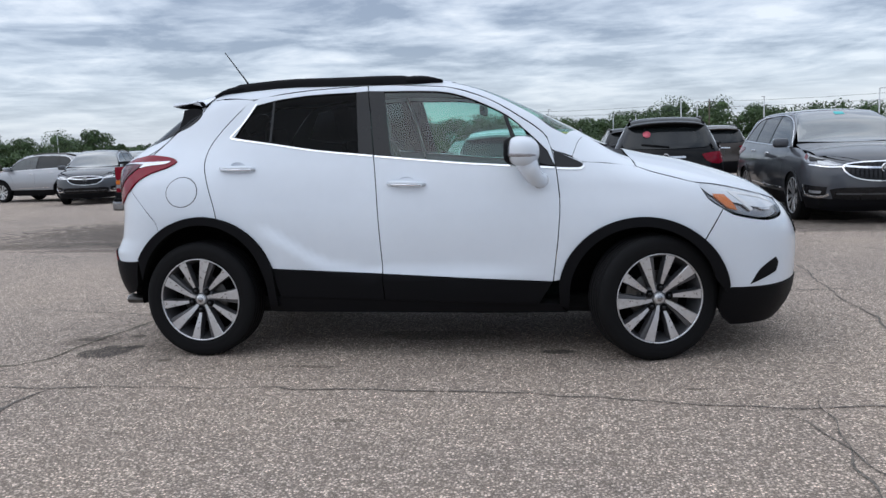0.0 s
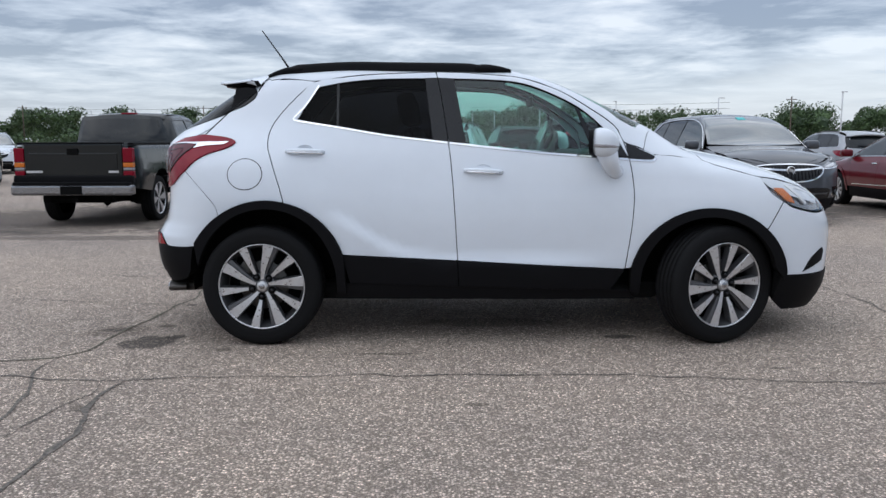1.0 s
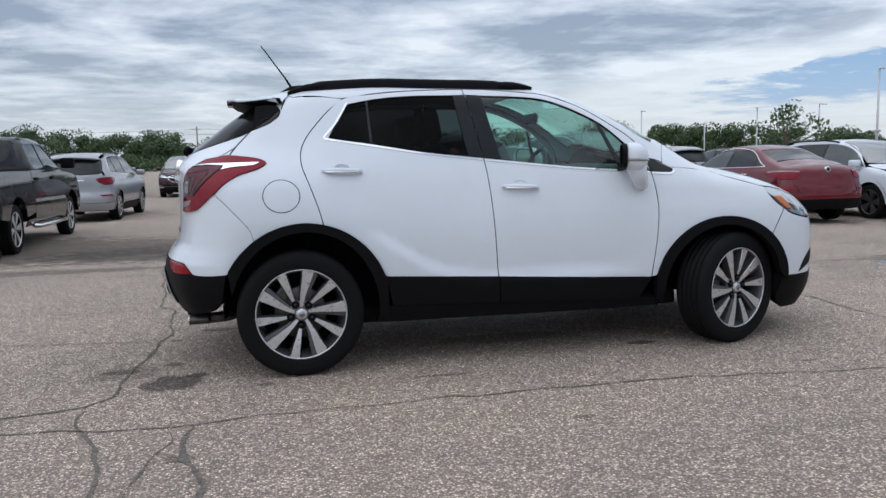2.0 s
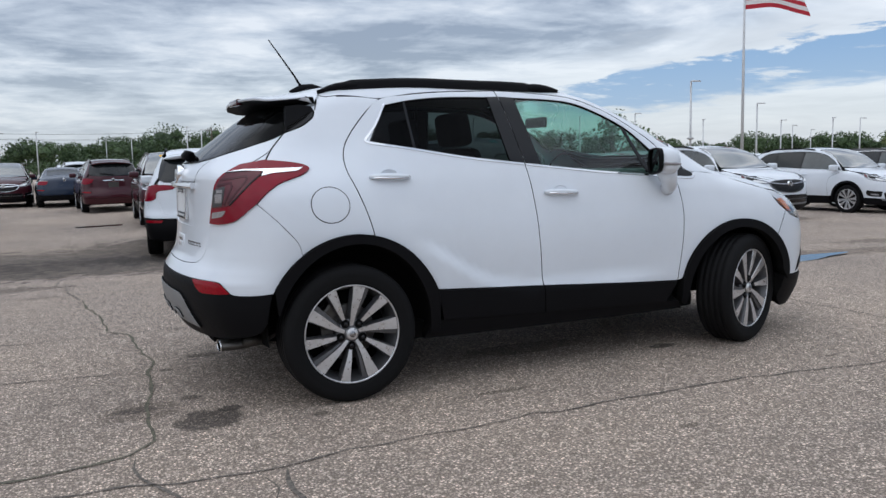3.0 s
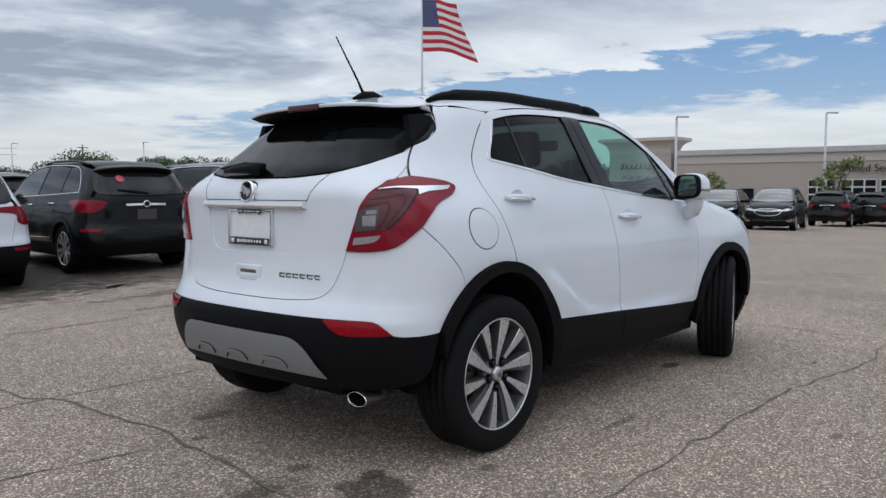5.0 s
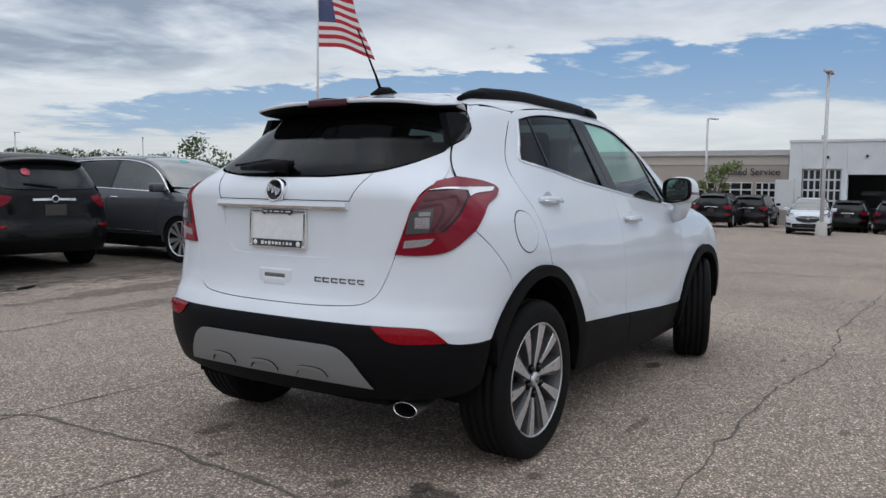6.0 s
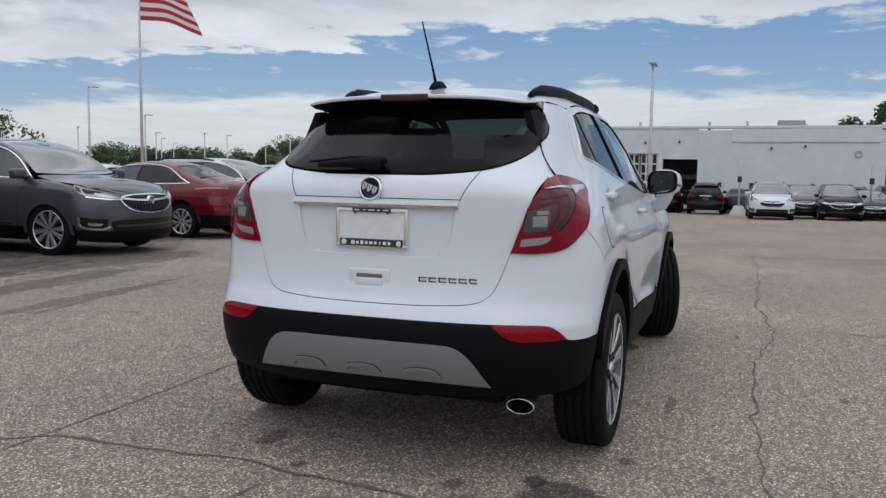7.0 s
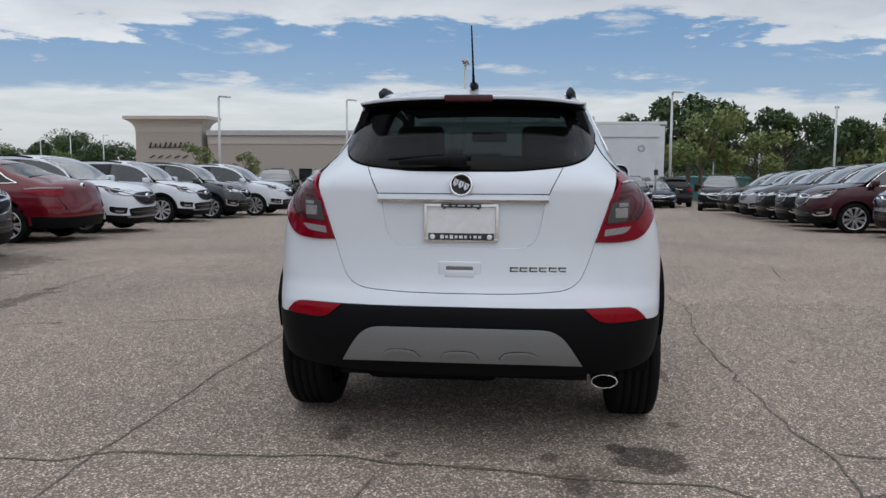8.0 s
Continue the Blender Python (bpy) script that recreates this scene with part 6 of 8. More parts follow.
        if chrome:
            part("fog_trim", ribbon("fog_trim", sk, "nose", [(.60, .445), (.66, .408), (.80, .412), (.92, .455), (.935, .575)], 0.026, CHROME, 0.014, 0.06, mirror), car, "chrome fog-lamp trim")
            part("lamp_trim", ribbon("lamp_trim", sk, "nose", [(.44, za - .118), (.62, za - .116), (.86, za - .078)], 0.014, CHROME, 0.014, 0.06, mirror), car, "chrome line under the lamp")
        if rails and not sedan:
            pts = []
            for t in np.linspace(0, 1, 9):
                x = xr + ln * (.16 + .36 * t)
                z = sk.place("top", [(x, -.56 * hw / .9)])[0][2]
                pts.append((x, sgn * -.56 * hw / .9, z + 0.035 * min(1, 5 * t, 5 * (1 - t)) + .004))
            part("roof_rail", tube_mesh("roof_rail", pts, 0.018, BRAKE if chrome else CLAD, 6), car, "roof rail")
        for ax in (0, wb):
            simple_wheel(car, Matrix.Translation((ax, sgn * -(hw - 0.125), radius)) @ Matrix.Rotation(0 if not mirror else math.pi, 4, "Z"), radius, wheel, spokes, fine)

    def whole(name, view, half_line, mat, label="", **kw):
        flip = (lambda p: (p[0], -p[1], *p[2:])) if view == "top" else (lambda p: (-p[0], *p[1:]))
        kw.setdefault("cell", cell)
        return part(name, panel_mesh(name, sk, view, list(half_line) + [flip(p) for p in half_line[::-1]], mat, **kw), car, label)

    w = hw / .91
    if sedan:
        whole("roof", "top", [(xr + .30 * ln, -.2), (xr + .30 * ln, -.52 * w, 1), (xr + .42 * ln, -.585 * w), (xr + .53 * ln, -.57 * w, 1), (xr + .535 * ln, -.2)], paint)
        whole("rear_window", "top", [(xr + .165 * ln, -.2), (xr + .17 * ln, -.56 * w, 1), (xr + .295 * ln, -.51 * w, 1), (xr + .295 * ln, -.2)], CAR_GLASS, "dark rear window", gap=0.004)
        whole("boot_lid", "top", [(xr + .045, -.2), (xr + .06, -.62 * w, 1), (xr + .16 * ln, -.63 * w, 1), (xr + .16 * ln, -.2)], paint, "boot lid")
        whole("rear_deck", "back", [(-.2, .64), (-.62 * w, .64, 1), (-.70 * w, .80), (-.70 * w, 1.0, 1), (-.2, 1.075)], paint)
        whole("windscreen", "top", [(xr + .54 * ln, -.2), (xr + .54 * ln, -.54 * w, 1), (xr + .715 * ln, -.69 * w, 1), (xr + .745 * ln, -.2)], SCREEN_GLASS, "windscreen reflecting the sky", gap=0.004)
        whole("bonnet", "top", [(xr + .75 * ln, -.2), (xr + .72 * ln, -.72 * w, 1), (xf - .35, -.66 * w, 1), (xf - .12, -.2)], paint)
        shoulder = [(float(q[0]), float(q[1])) for q in sk.place("side", [(xr + .16, .945), (rear_in, .95), belt0, (xr + .235 * ln, 1.185), (xr + .32 * ln, h - .095)])]
        shoulder = [(*shoulder[0], 1), *shoulder[1:-1], (*shoulder[-1], 1), (xr + .30 * ln, -.51 * w, 1), (xr + .295 * ln, -.508 * w), (xr + .17 * ln, -.558 * w, 1), (xr + .16 * ln, -.628 * w, 1), (xr + .06, -.618 * w, 1)]
        for sgn in (1, -1):
            part("pillar", panel_mesh("pillar", sk, "top", [(p[0], sgn * p[1], *p[2:]) for p in shoulder], paint, cell=cell, gap=0.001), car)
    else:
        whole("roof", "top", [(xr + .40 + rake, -.2), (xr + .42 + rake, -.55 * w, 1), (xr + .40 * ln, -.60 * w), (xr + .55 * ln, -.60 * w, 1), (xr + .57 * ln, -.2)], paint, "roof")
        part("spoiler", roof_spoiler(sk, .60 * w, xr + .50 + 1.4 * rake, xr + .25 + rake, paint), car, "roof spoiler")
        whole("rear_window", "back", [(-.2, 1.125 * k), (-.60 * w, 1.14 * k), (-.675 * w, 1.19 * k), (-.645 * w, 1.38 * k), (-.60 * w, 1.50 * k, 1), (-.2, 1.54 * k)], CAR_GLASS, "dark rear window", gap=0.003, proud=0.004)
        whole("inner_shell", "back", [(-.2, .5), (-.70 * w, .52, 1), (-.74 * w, 1.05 * k), (-.62 * w, 1.44 * k, 1), (-.2, 1.50 * k)], DARK, "", proud=-0.03, depth=0.0)
        whole("tailgate", "back", [(-.2, .64), (-.58 * w, .66), (-.66 * w, .80), (-.70 * w, 1.08 * k), (-.66 * w, 1.165 * k, 1), (-.60 * w, 1.135 * k), (-.2, 1.12 * k)], paint, "tailgate")
        whole("windscreen", "top", [(xr + .575 * ln, -.2), (xr + .56 * ln, -.57 * w, 1), (xr + .735 * ln, -.74 * w, 1), (xr + .775 * ln, -.2)], SCREEN_GLASS, "windscreen reflecting the sky", gap=0.004)
        whole("bonnet", "top", [(xr + .78 * ln, -.2), (xr + .745 * ln, -.78 * w, 1), (xf - .45, -.74 * w, 1), (xf - .10, -.2)], paint, "bonnet")
        for sgn in (1, -1):
            part("pillar", panel_mesh("pillar", sk, "side", [(xr + .24, 1.02 * k, 1), (xr + .30, 1.30 * k), (xr + .42 + rake, h - .17 * k, 1), (xr + .20 * ln + rake, h - .085 * k, 1), (xr + .135 * ln + rake, 1.37 * k), (belt0[0], belt0[1], 1)], paint, cell=cell, mirror=sgn < 0), car)
            part("wiper", tube_mesh("wiper", [(xr + .12, -.05, 1.15 * k), (xr + .13, .18, 1.18 * k), (xr + .17, .38, 1.20 * k)], 0.018, CLAD, 6), car) if sgn > 0 else None
    lb = .60 if clad else .455
    whole("rear_bumper", "tail", [(.10, .66), (.60, .665), (.84, .70, 1), (.93, .64), (.95, lb + .045, 1), (.5, lb + .005), (.10, lb + .005)], paint)
    zc = .955 if sedan else 1.10 * k
    whole("rear_skin", "tail", [(.10, .60), (.5, .60), (1.0, .62, 1), (1.0, zc, 1), (.5, zc), (.10, zc)], paint, "", proud=-0.006, depth=0.0)
    for sgn in (1, -1):
        part("rear_corner", panel_mesh("rear_corner", sk, "tail", [(sgn * .50, .655, 1), (sgn * .56, .85 * k), (sgn * .56, zc, 1), (sgn * 1.02, zc + .005, 1), (sgn * 1.02, .80), (sgn * 1.02, .58, 1), (sgn * .8, .63)], paint, cell=cell, gap=0.001, proud=-0.002), car)
    whole("lower_bumper", "tail", [(.10, lb), (.5, lb), (.95, lb + .035, 1), (.93, .30, 1), (.5, .27), (.10, .27)], CLAD if sedan else trim, "", proud=0.004, depth=0.06)
    whole("front_bumper", "nose", [(.10, .85 * k), (.40, .87 * k), (.80, .95 * k), (.98, .99 * k, 1), (1.0, .60), (.98, .40, 1), (.5, .37), (.10, .36)], paint)
    whole("front_lip", "nose", [(.10, .36), (.5, .37), (.98, .40, 1), (.95, .24, 1), (.5, .20), (.10, .20)], CLAD, "", proud=0.004, depth=0.06)
    whole("bonnet_lip", "nose", [(.10, .845 * k), (.38, .865 * k), (.70, .94 * k, 1), (.60, 1.0 * k, 1), (.3, .95 * k), (.10, .94 * k)], paint, "", proud=-0.002)
    if grille:
        zg = .60 if sedan else .745 * k
        half = [(.06, zg + .112), (.25, zg + .110), (.42, zg + .088), (.465, zg + .055), (.415, zg - .035), (.27, zg - .118), (.06, zg - .142)]
        whole("grille", "nose", half, GLOSS_BLACK, "black grille with emblem", proud=0.008, depth=0.02, cell=0.05)
        ring = [(.0, zg + .116), *half[1:-1], (.0, zg - .147)]
        part("grille_ring", ribbon("grille_ring", sk, "nose", ring + [(-a, b) for a, b in ring[-2:0:-1]] + [ring[0]], 0.015 if chrome else 0.010, CHROME if chrome else BADGE_METAL, 0.016, 0.05), car, "bright grille surround")
        for sgn in (1, -1):
            part("grille_bar", ribbon("grille_bar", sk, "nose", [(sgn * .435, zg + .062), (sgn * .25, zg + .040), (sgn * .06, zg + .030)], 0.024, CHROME if chrome else BADGE_METAL, 0.017, 0.05), car, "bright wing bar")
        if fine:
            for u in np.linspace(-.38, .38, 17):
                lo = zg - .135 + .10 * (abs(u) / .38) ** 1.6
                part("grille_rib", ribbon("grille_rib", sk, "nose", [(u, lo), (u, (lo + zg) / 2 + .02), (u, zg + .085)], 0.012, CLAD, 0.013, 0.08), car)
        q = sk.place("nose", [(0.0, zg + .03)])[0]
        disc = part("emblem", turned("emblem", [(0.0, -0.028), (0.052, -0.027), (0.055, -0.030), (0.064, -0.029), (0.068, -0.020), (0.068, 0.01)], [GLOSS_BLACK, CHROME], 28, slots=[0, 1, 1, 1, 1]), car, "round bright emblem", Matrix.Translation((q[0], 0, zg + .03)) @ Matrix.Rotation(radians(90), 4, "Z"))
        for i in (-1, 0, 1):
            part("shield", shield_mesh(0.014, 0.026), disc, "", Matrix.Translation((i * 0.028, -0.026, -i * 0.011)) @ Matrix.Rotation(radians(24), 4, "Y"))
        whole("lower_grille", "nose", [(.06, .540), (.48, .535), (.595, .51, 1), (.56, .372, 1), (.06, .362)], GLOSS_BLACK, "black lower intake", proud=0.006, depth=0.02, cell=0.06)
        part("intake_bar", ribbon("intake_bar", sk, "nose", [(-.52, .45), (0.0, .445), (.52, .45)], 0.018, ALLOY_DARK, 0.012, 0.08), car)
        if not chrome:
            part("skid_trim", ribbon("skid_trim", sk, "nose", [(-.62, .352), (-.40, .345), (.40, .345), (.62, .352)], 0.03, SILVER, 0.014, 0.08), car, "silver lower trim")
    q = sk.place("back", [(0.0, .86)])[0]
    part("licence_plate", box_mesh("licence_plate", (0.012, 0.30, 0.15), PLATE if paint is WHITE else BRAKE, 0.004, Matrix.Translation((q[0] - .006, 0, .86 if not sedan else .74))), car, "blank plate")
    if not sedan:
        part("plate_bar", ribbon("plate_bar", sk, "back", [(-.30, .99 * k), (0, .995 * k), (.30, .99 * k)], 0.03, CHROME if chrome or paint is WHITE else paint, 0.012, 0.08), car)
    if lamps != "hook":
        zb = 1.0 if sedan else 1.0 * k
        q = sk.place("back", [(0.0, zb)])[0]
        part("rear_emblem", turned("rear_emblem", [(0.0, -0.022), (0.038, -0.021), (0.041, -0.024), (0.050, -0.022), (0.053, -0.012), (0.053, 0.02)], [GLOSS_BLACK, CHROME], 20, slots=[0, 1, 1, 1, 1]), car, "round bright emblem", Matrix.Translation((q[0], 0, zb)) @ Matrix.Rotation(radians(-90), 4, "Z"))
    if banner:
        x0 = xr + .600 * ln
        half = banner[1]
        part("screen_sticker", panel_mesh("screen_sticker", sk, "top", [(x0, -half, 1), (x0 + .12, -half, 1), (x0 + .12, half, 1), (x0, half, 1)], banner[0], gap=0, proud=0.006, depth=0.004, cell=0.1), car, "bright windscreen sticker")
    part("floor_pan", box_mesh("floor_pan", (ln - .5, hw * 2 - .35, .25), DARK, 0.04, Matrix.Translation((wb / 2, 0, .38))), car, "dark underside")
    if lamps == "hook":
        for y in (.10, 0, -.10):
            q = sk.place("back", [(y, 1.065 * k)])[0]
            part("maker_badge", box_mesh("maker_badge", (0.012, 0.075, 0.042), ALLOY_DARK, 0.004, Matrix.Translation((q[0] - .004, y, 1.065 * k))), car, "plain dark badge bar")
    if sticker:
        part("window_sticker", turned("window_sticker", [(0.0, -0.003), (sticker[2] / 2, -0.003), (sticker[2] / 2, 0.0)], sticker[3], 20), car, "round pink window sticker", Matrix.Translation(sk.place("back", [sticker[:2]])[0] + np.array([-.014, 0, 0])) @ Matrix.Rotation(radians(38), 4, "Y") @ Matrix.Rotation(radians(-90), 4, "Z"))
    return car


def parked_pickup(label, paint, at):
    """A crew-cab pickup, seen from behind."""
    car = thing("pickup_truck", label, "truck", at, "cars parked in the lot")
    paint = PAINTS[paint]
    wb, ro, fo, hw = 3.65, 1.18, 0.95, 0.98
    low = Skin(side=[(.30, .86), (.45, .95), (.60, .975), (.80, .98), (1.0, .965), (1.20, .945), (1.32, .93), (1.45, .90)],
               top=[(-ro - .2, 1.34), (1.0, 1.345), (3.0, 1.33), (3.5, 1.30), (4.2, 1.22), (4.5, 1.10), (4.7, .9)],
               rear=[(.3, -ro), (1.5, -ro + .03)], nose=[(.2, 4.55), (.5, 4.6), (1.0, 4.58), (1.2, 4.4)],
               wheelbase=wb, round_top=0.05, round_ends=0.07, rear_bow=lambda z: 0.02 + 0 * z, nose_bow=(0.1, 0.1), crown=0.02)
    cab = Skin(side=[(1.1, .935), (1.30, .92), (1.5, .84), (1.7, .76), (1.85, .69), (1.95, .62)],
               top=[(.7, 1.84), (1.2, 1.885), (2.0, 1.89), (2.5, 1.86), (3.6, 1.7)],
               rear=[(1.1, .92), (1.35, .95), (1.80, 1.16), (1.95, 1.25)], nose=[(1.1, 3.75), (1.3, 3.42), (1.86, 2.55), (1.95, 2.4)],
               wheelbase=wb, round_top=0.08, round_ends=0.12, rear_bow=lambda z: 0.06 + 0 * z, nose_bow=(0.18, 0.1), crown=0.05)
    cab.back_axis = 1.9
    for mirror in (False, True):
        sgn = -1 if mirror else 1

        def add(name, sk, line, mat, label="", view="side", **kw):
            kw.setdefault("cell", 0.08)
            return part(name, panel_mesh(name, sk, view, line, mat, mirror=mirror, **kw), car, label)

        add("bed_side", low, [(-ro + .08, .62, 1), (-ro + .08, 1.30, 1), (.94, 1.31, 1), (.96, .60, 1), (.52, .55, 1), *arch(0, .40, .50, .50, 18, 162, 8), (-.52, .55, 1)], paint, "bed side")
        add("rear_door", low, [(.98, .56, 1), (.97, 1.31, 1), (2.02, 1.31, 1), (2.05, .50, 1), (1.0, .50, 1)], paint, "rear door")
        add("front_door", low, [(2.05, .50, 1), (2.02, 1.31, 1), (3.05, 1.30, 1), (3.08, .50, 1)], paint, "front door")
        add("fender", low, [(3.08, .50, 1), (3.05, 1.28, 1), (4.0, 1.20), (4.38, 1.08, 1), (4.42, .60, 1), *arch(wb, .40, .50, .50, 18, 168, 8)], paint, "front fender")
        add("sill", low, [(.55, .50, 1), (3.15, .50, 1), (3.15, .38, 1), (.55, .38, 1)], paint)
        part("side_step", tube_mesh("side_step", [(.95, sgn * -.93, .38), (1.1, sgn * -1.0, .36), (2.9, sgn * -1.0, .36), (3.05, sgn * -.93, .38)], 0.038, CHROME, 8), car, "chrome side step")
        part("side_strip", ribbon("side_strip", low, "side", [(.98, .80), (3.05, .78)], 0.05, ALLOY, 0.008, 0.1, mirror), car, "bright side strip")
        add("cab_side", cab, [(1.02, 1.31, 1), (1.14, 1.76), (1.25, 1.83, 1), (2.0, 1.85), (2.55, 1.80, 1), (3.25, 1.34, 1)], paint, "cab side", holes=[[(1.22, 1.36, 1), (1.30, 1.74, 1), (1.98, 1.76, 1), (1.98, 1.35, 1)], [(2.09, 1.35, 1), (2.08, 1.76, 1), (2.46, 1.74, 1), (3.02, 1.35, 1)]])
        add("side_window", cab, [(1.22, 1.36, 1), (1.30, 1.74, 1), (1.98, 1.76, 1), (1.98, 1.35, 1)], CABIN_GLASS, "dark side window", gap=0, proud=-0.01)
        add("side_window", cab, [(2.09, 1.35, 1), (2.08, 1.76, 1), (2.46, 1.74, 1), (3.02, 1.35, 1)], CABIN_GLASS, "dark side window", gap=0, proud=-0.01)
        for hx in (1.12, 2.16):
            q = low.place("side", [(hx, 1.16)])[0]
            part("door_handle", box_mesh("door_handle", (.16, .03, .05), CLAD, .01, Matrix.Translation((q[0] + .08, sgn * (q[1] - .012), 1.16))), car, "black door handle")
        part("side_mirror", box_mesh("side_mirror", (.12, .24, .20), CLAD, .04, Matrix.Translation((2.92, sgn * -1.09, 1.42)), 3, True), car, "black door mirror")
        # tall tail lamp: red, amber and clear
        for z0, z1, mat, name in ((1.035, 1.26, RED_LENS, "tail_lamp"), (.955, 1.03, AMBER, "turn_lamp"), (.905, .95, PALE_LENS, "reversing_light"), (.78, .90, RED_LENS, "tail_lamp")):
            part(name, box_mesh(name, (.10, .16, z1 - z0), mat, .015, Matrix.Translation((-ro + .035, sgn * -.865, (z0 + z1) / 2))), car, "upright tail lamp")
        for ax in (0, wb):
            simple_wheel(car, Matrix.Translation((ax, sgn * -.82, .39)) @ Matrix.Rotation(0 if not mirror else math.pi, 4, "Z"), .39, ALLOY, 6, True)
            part("wheel_well", arched("wheel_well", [(0.0, 0.26), (0.46, 0.24), (0.49, 0.0), (0.48, -0.06)]), car, "", Matrix.Translation((ax, sgn * -.82, .41)) @ Matrix.Diagonal((1, sgn, 1, 1)))
        part("bed_rail", box_mesh("bed_rail", (2.0, .10, .04), CLAD, .01, Matrix.Translation((-.10, sgn * -.885, 1.325))), car, "black bed rail cap")
    gate = part("tailgate", box_mesh("tailgate", (.06, 1.56, .62), paint, .025, Matrix.Translation((-ro + .02, 0, 1.02)), 3), car, "dark tailgate")
    part("gate_panel", box_mesh("gate_panel", (.02, 1.40, .36), paint, .008, Matrix.Translation((-ro - .012, 0, 1.0))), gate)
    part("gate_handle", box_mesh("gate_handle", (.03, .18, .10), DARK, .01, Matrix.Translation((-ro - .02, 0, 1.20))), gate, "black latch")
    for y, w in ((.62, .26), (-.64, .16)):
        part("badge", box_mesh("badge", (.008, w, .035), ALLOY, .002, Matrix.Translation((-ro - .026, y, .885))), gate, "bright badge bar")
    part("gate_top", box_mesh("gate_top", (.08, 1.58, .03), CLAD, .01, Matrix.Translation((-ro + .02, 0, 1.335))), gate)
    bumper = part("rear_bumper", box_mesh("rear_bumper", (.18, 1.92, .17), BADGE_METAL, .04, Matrix.Translation((-ro - .06, 0, .60)), 3), car, "chrome rear bumper")
    part("bumper_pad", box_mesh("bumper_pad", (.20, 1.86, .05), CLAD, .015, Matrix.Translation((-ro - .05, 0, .70))), bumper, "black step pad")
    part("plate_recess", box_mesh("plate_recess", (.03, .34, .13), DARK, .005, Matrix.Translation((-ro - .145, 0, .60))), bumper)
    part("valance", box_mesh("valance", (.12, 1.9, .14), CLAD, .03, Matrix.Translation((-ro - .0, 0, .76))), bumper)
    part("hitch", box_mesh("hitch", (.25, .10, .09), DARK, .01, Matrix.Translation((-ro + .1, 0, .44))), bumper)
    part("bed_floor", box_mesh("bed_floor", (2.05, 1.5, .12), DARK, .01, Matrix.Translation((-.1, 0, .80))), car)
    part("chassis", box_mesh("chassis", (5.2, 1.0, .22), DARK, .03, Matrix.Translation((1.7, 0, .48))), car)
    part("rear_axle", tube_mesh("rear_axle", [(0, -.7, .38), (0, -.1, .38), (0, 0, .38), (0, .1, .38), (0, .7, .38)], [.05, .05, .14, .05, .05], DARK, 10), car)

    def whole(name, sk, view, half_line, mat, label="", **kw):
        flip = (lambda p: (p[0], -p[1], *p[2:])) if view == "top" else (lambda p: (-p[0], *p[1:]))
        return part(name, panel_mesh(name, sk, view, list(half_line) + [flip(p) for p in half_line[::-1]], mat, cell=0.08, **kw), car, label)

    whole("cab_back", cab, "back", [(-.2, 1.25), (-.86, 1.25, 1), (-.72, 1.80, 1), (-.2, 1.84)], paint, "cab back")
    whole("rear_window", cab, "back", [(-.2, 1.36), (-.76, 1.37, 1), (-.66, 1.74, 1), (-.2, 1.76)], CAR_GLASS, "dark rear window", gap=0, proud=0.008)
    whole("roof", cab, "top", [(1.18, -.2), (1.20, -.64, 1), (2.0, -.67), (2.5, -.64, 1), (2.56, -.2)], paint, "roof")
    whole("windscreen", cab, "top", [(2.58, -.2), (2.52, -.63, 1), (3.2, -.80, 1), (3.36, -.2)], SCREEN_GLASS, "windscreen reflecting the sky", gap=0.004)
    whole("bonnet", low, "top", [(3.2, -.2), (3.05, -.88, 1), (4.30, -.84, 1), (4.42, -.2)], paint, "bonnet")
    whole("front_bumper", low, "nose", [(.1, .98), (.8, .98, 1), (.9, .45, 1), (.1, .42)], CHROME, "chrome front bumper")
    part("roof_lamp", box_mesh("roof_lamp", (.05, .30, .035), RED_LENS, .012, Matrix.Translation((1.17, 0, 1.868))), car, "red cab lamp")
    part("roof_aerial", tube_mesh("roof_aerial", [(1.5, 0, 1.88), (1.42, 0, 1.97)], [.02, .006], CLAD, 6), car)
    return car


def park(x, y, heading):
    """A pose on the lot: x, y of the rear axle's middle, and the way the nose points in degrees from +x."""
    return pose(x, y, float(ground_z(x, y)), 0, 0, heading)


def nose_at(x, y, heading, wb):
    """The same from the front axle's middle."""
    c, s = math.cos(radians(heading)), math.sin(radians(heading))
    return pose(x - wb * c, y - wb * s, float(ground_z(x - wb * c / 2, y - wb * s / 2)), 0, 0, heading)


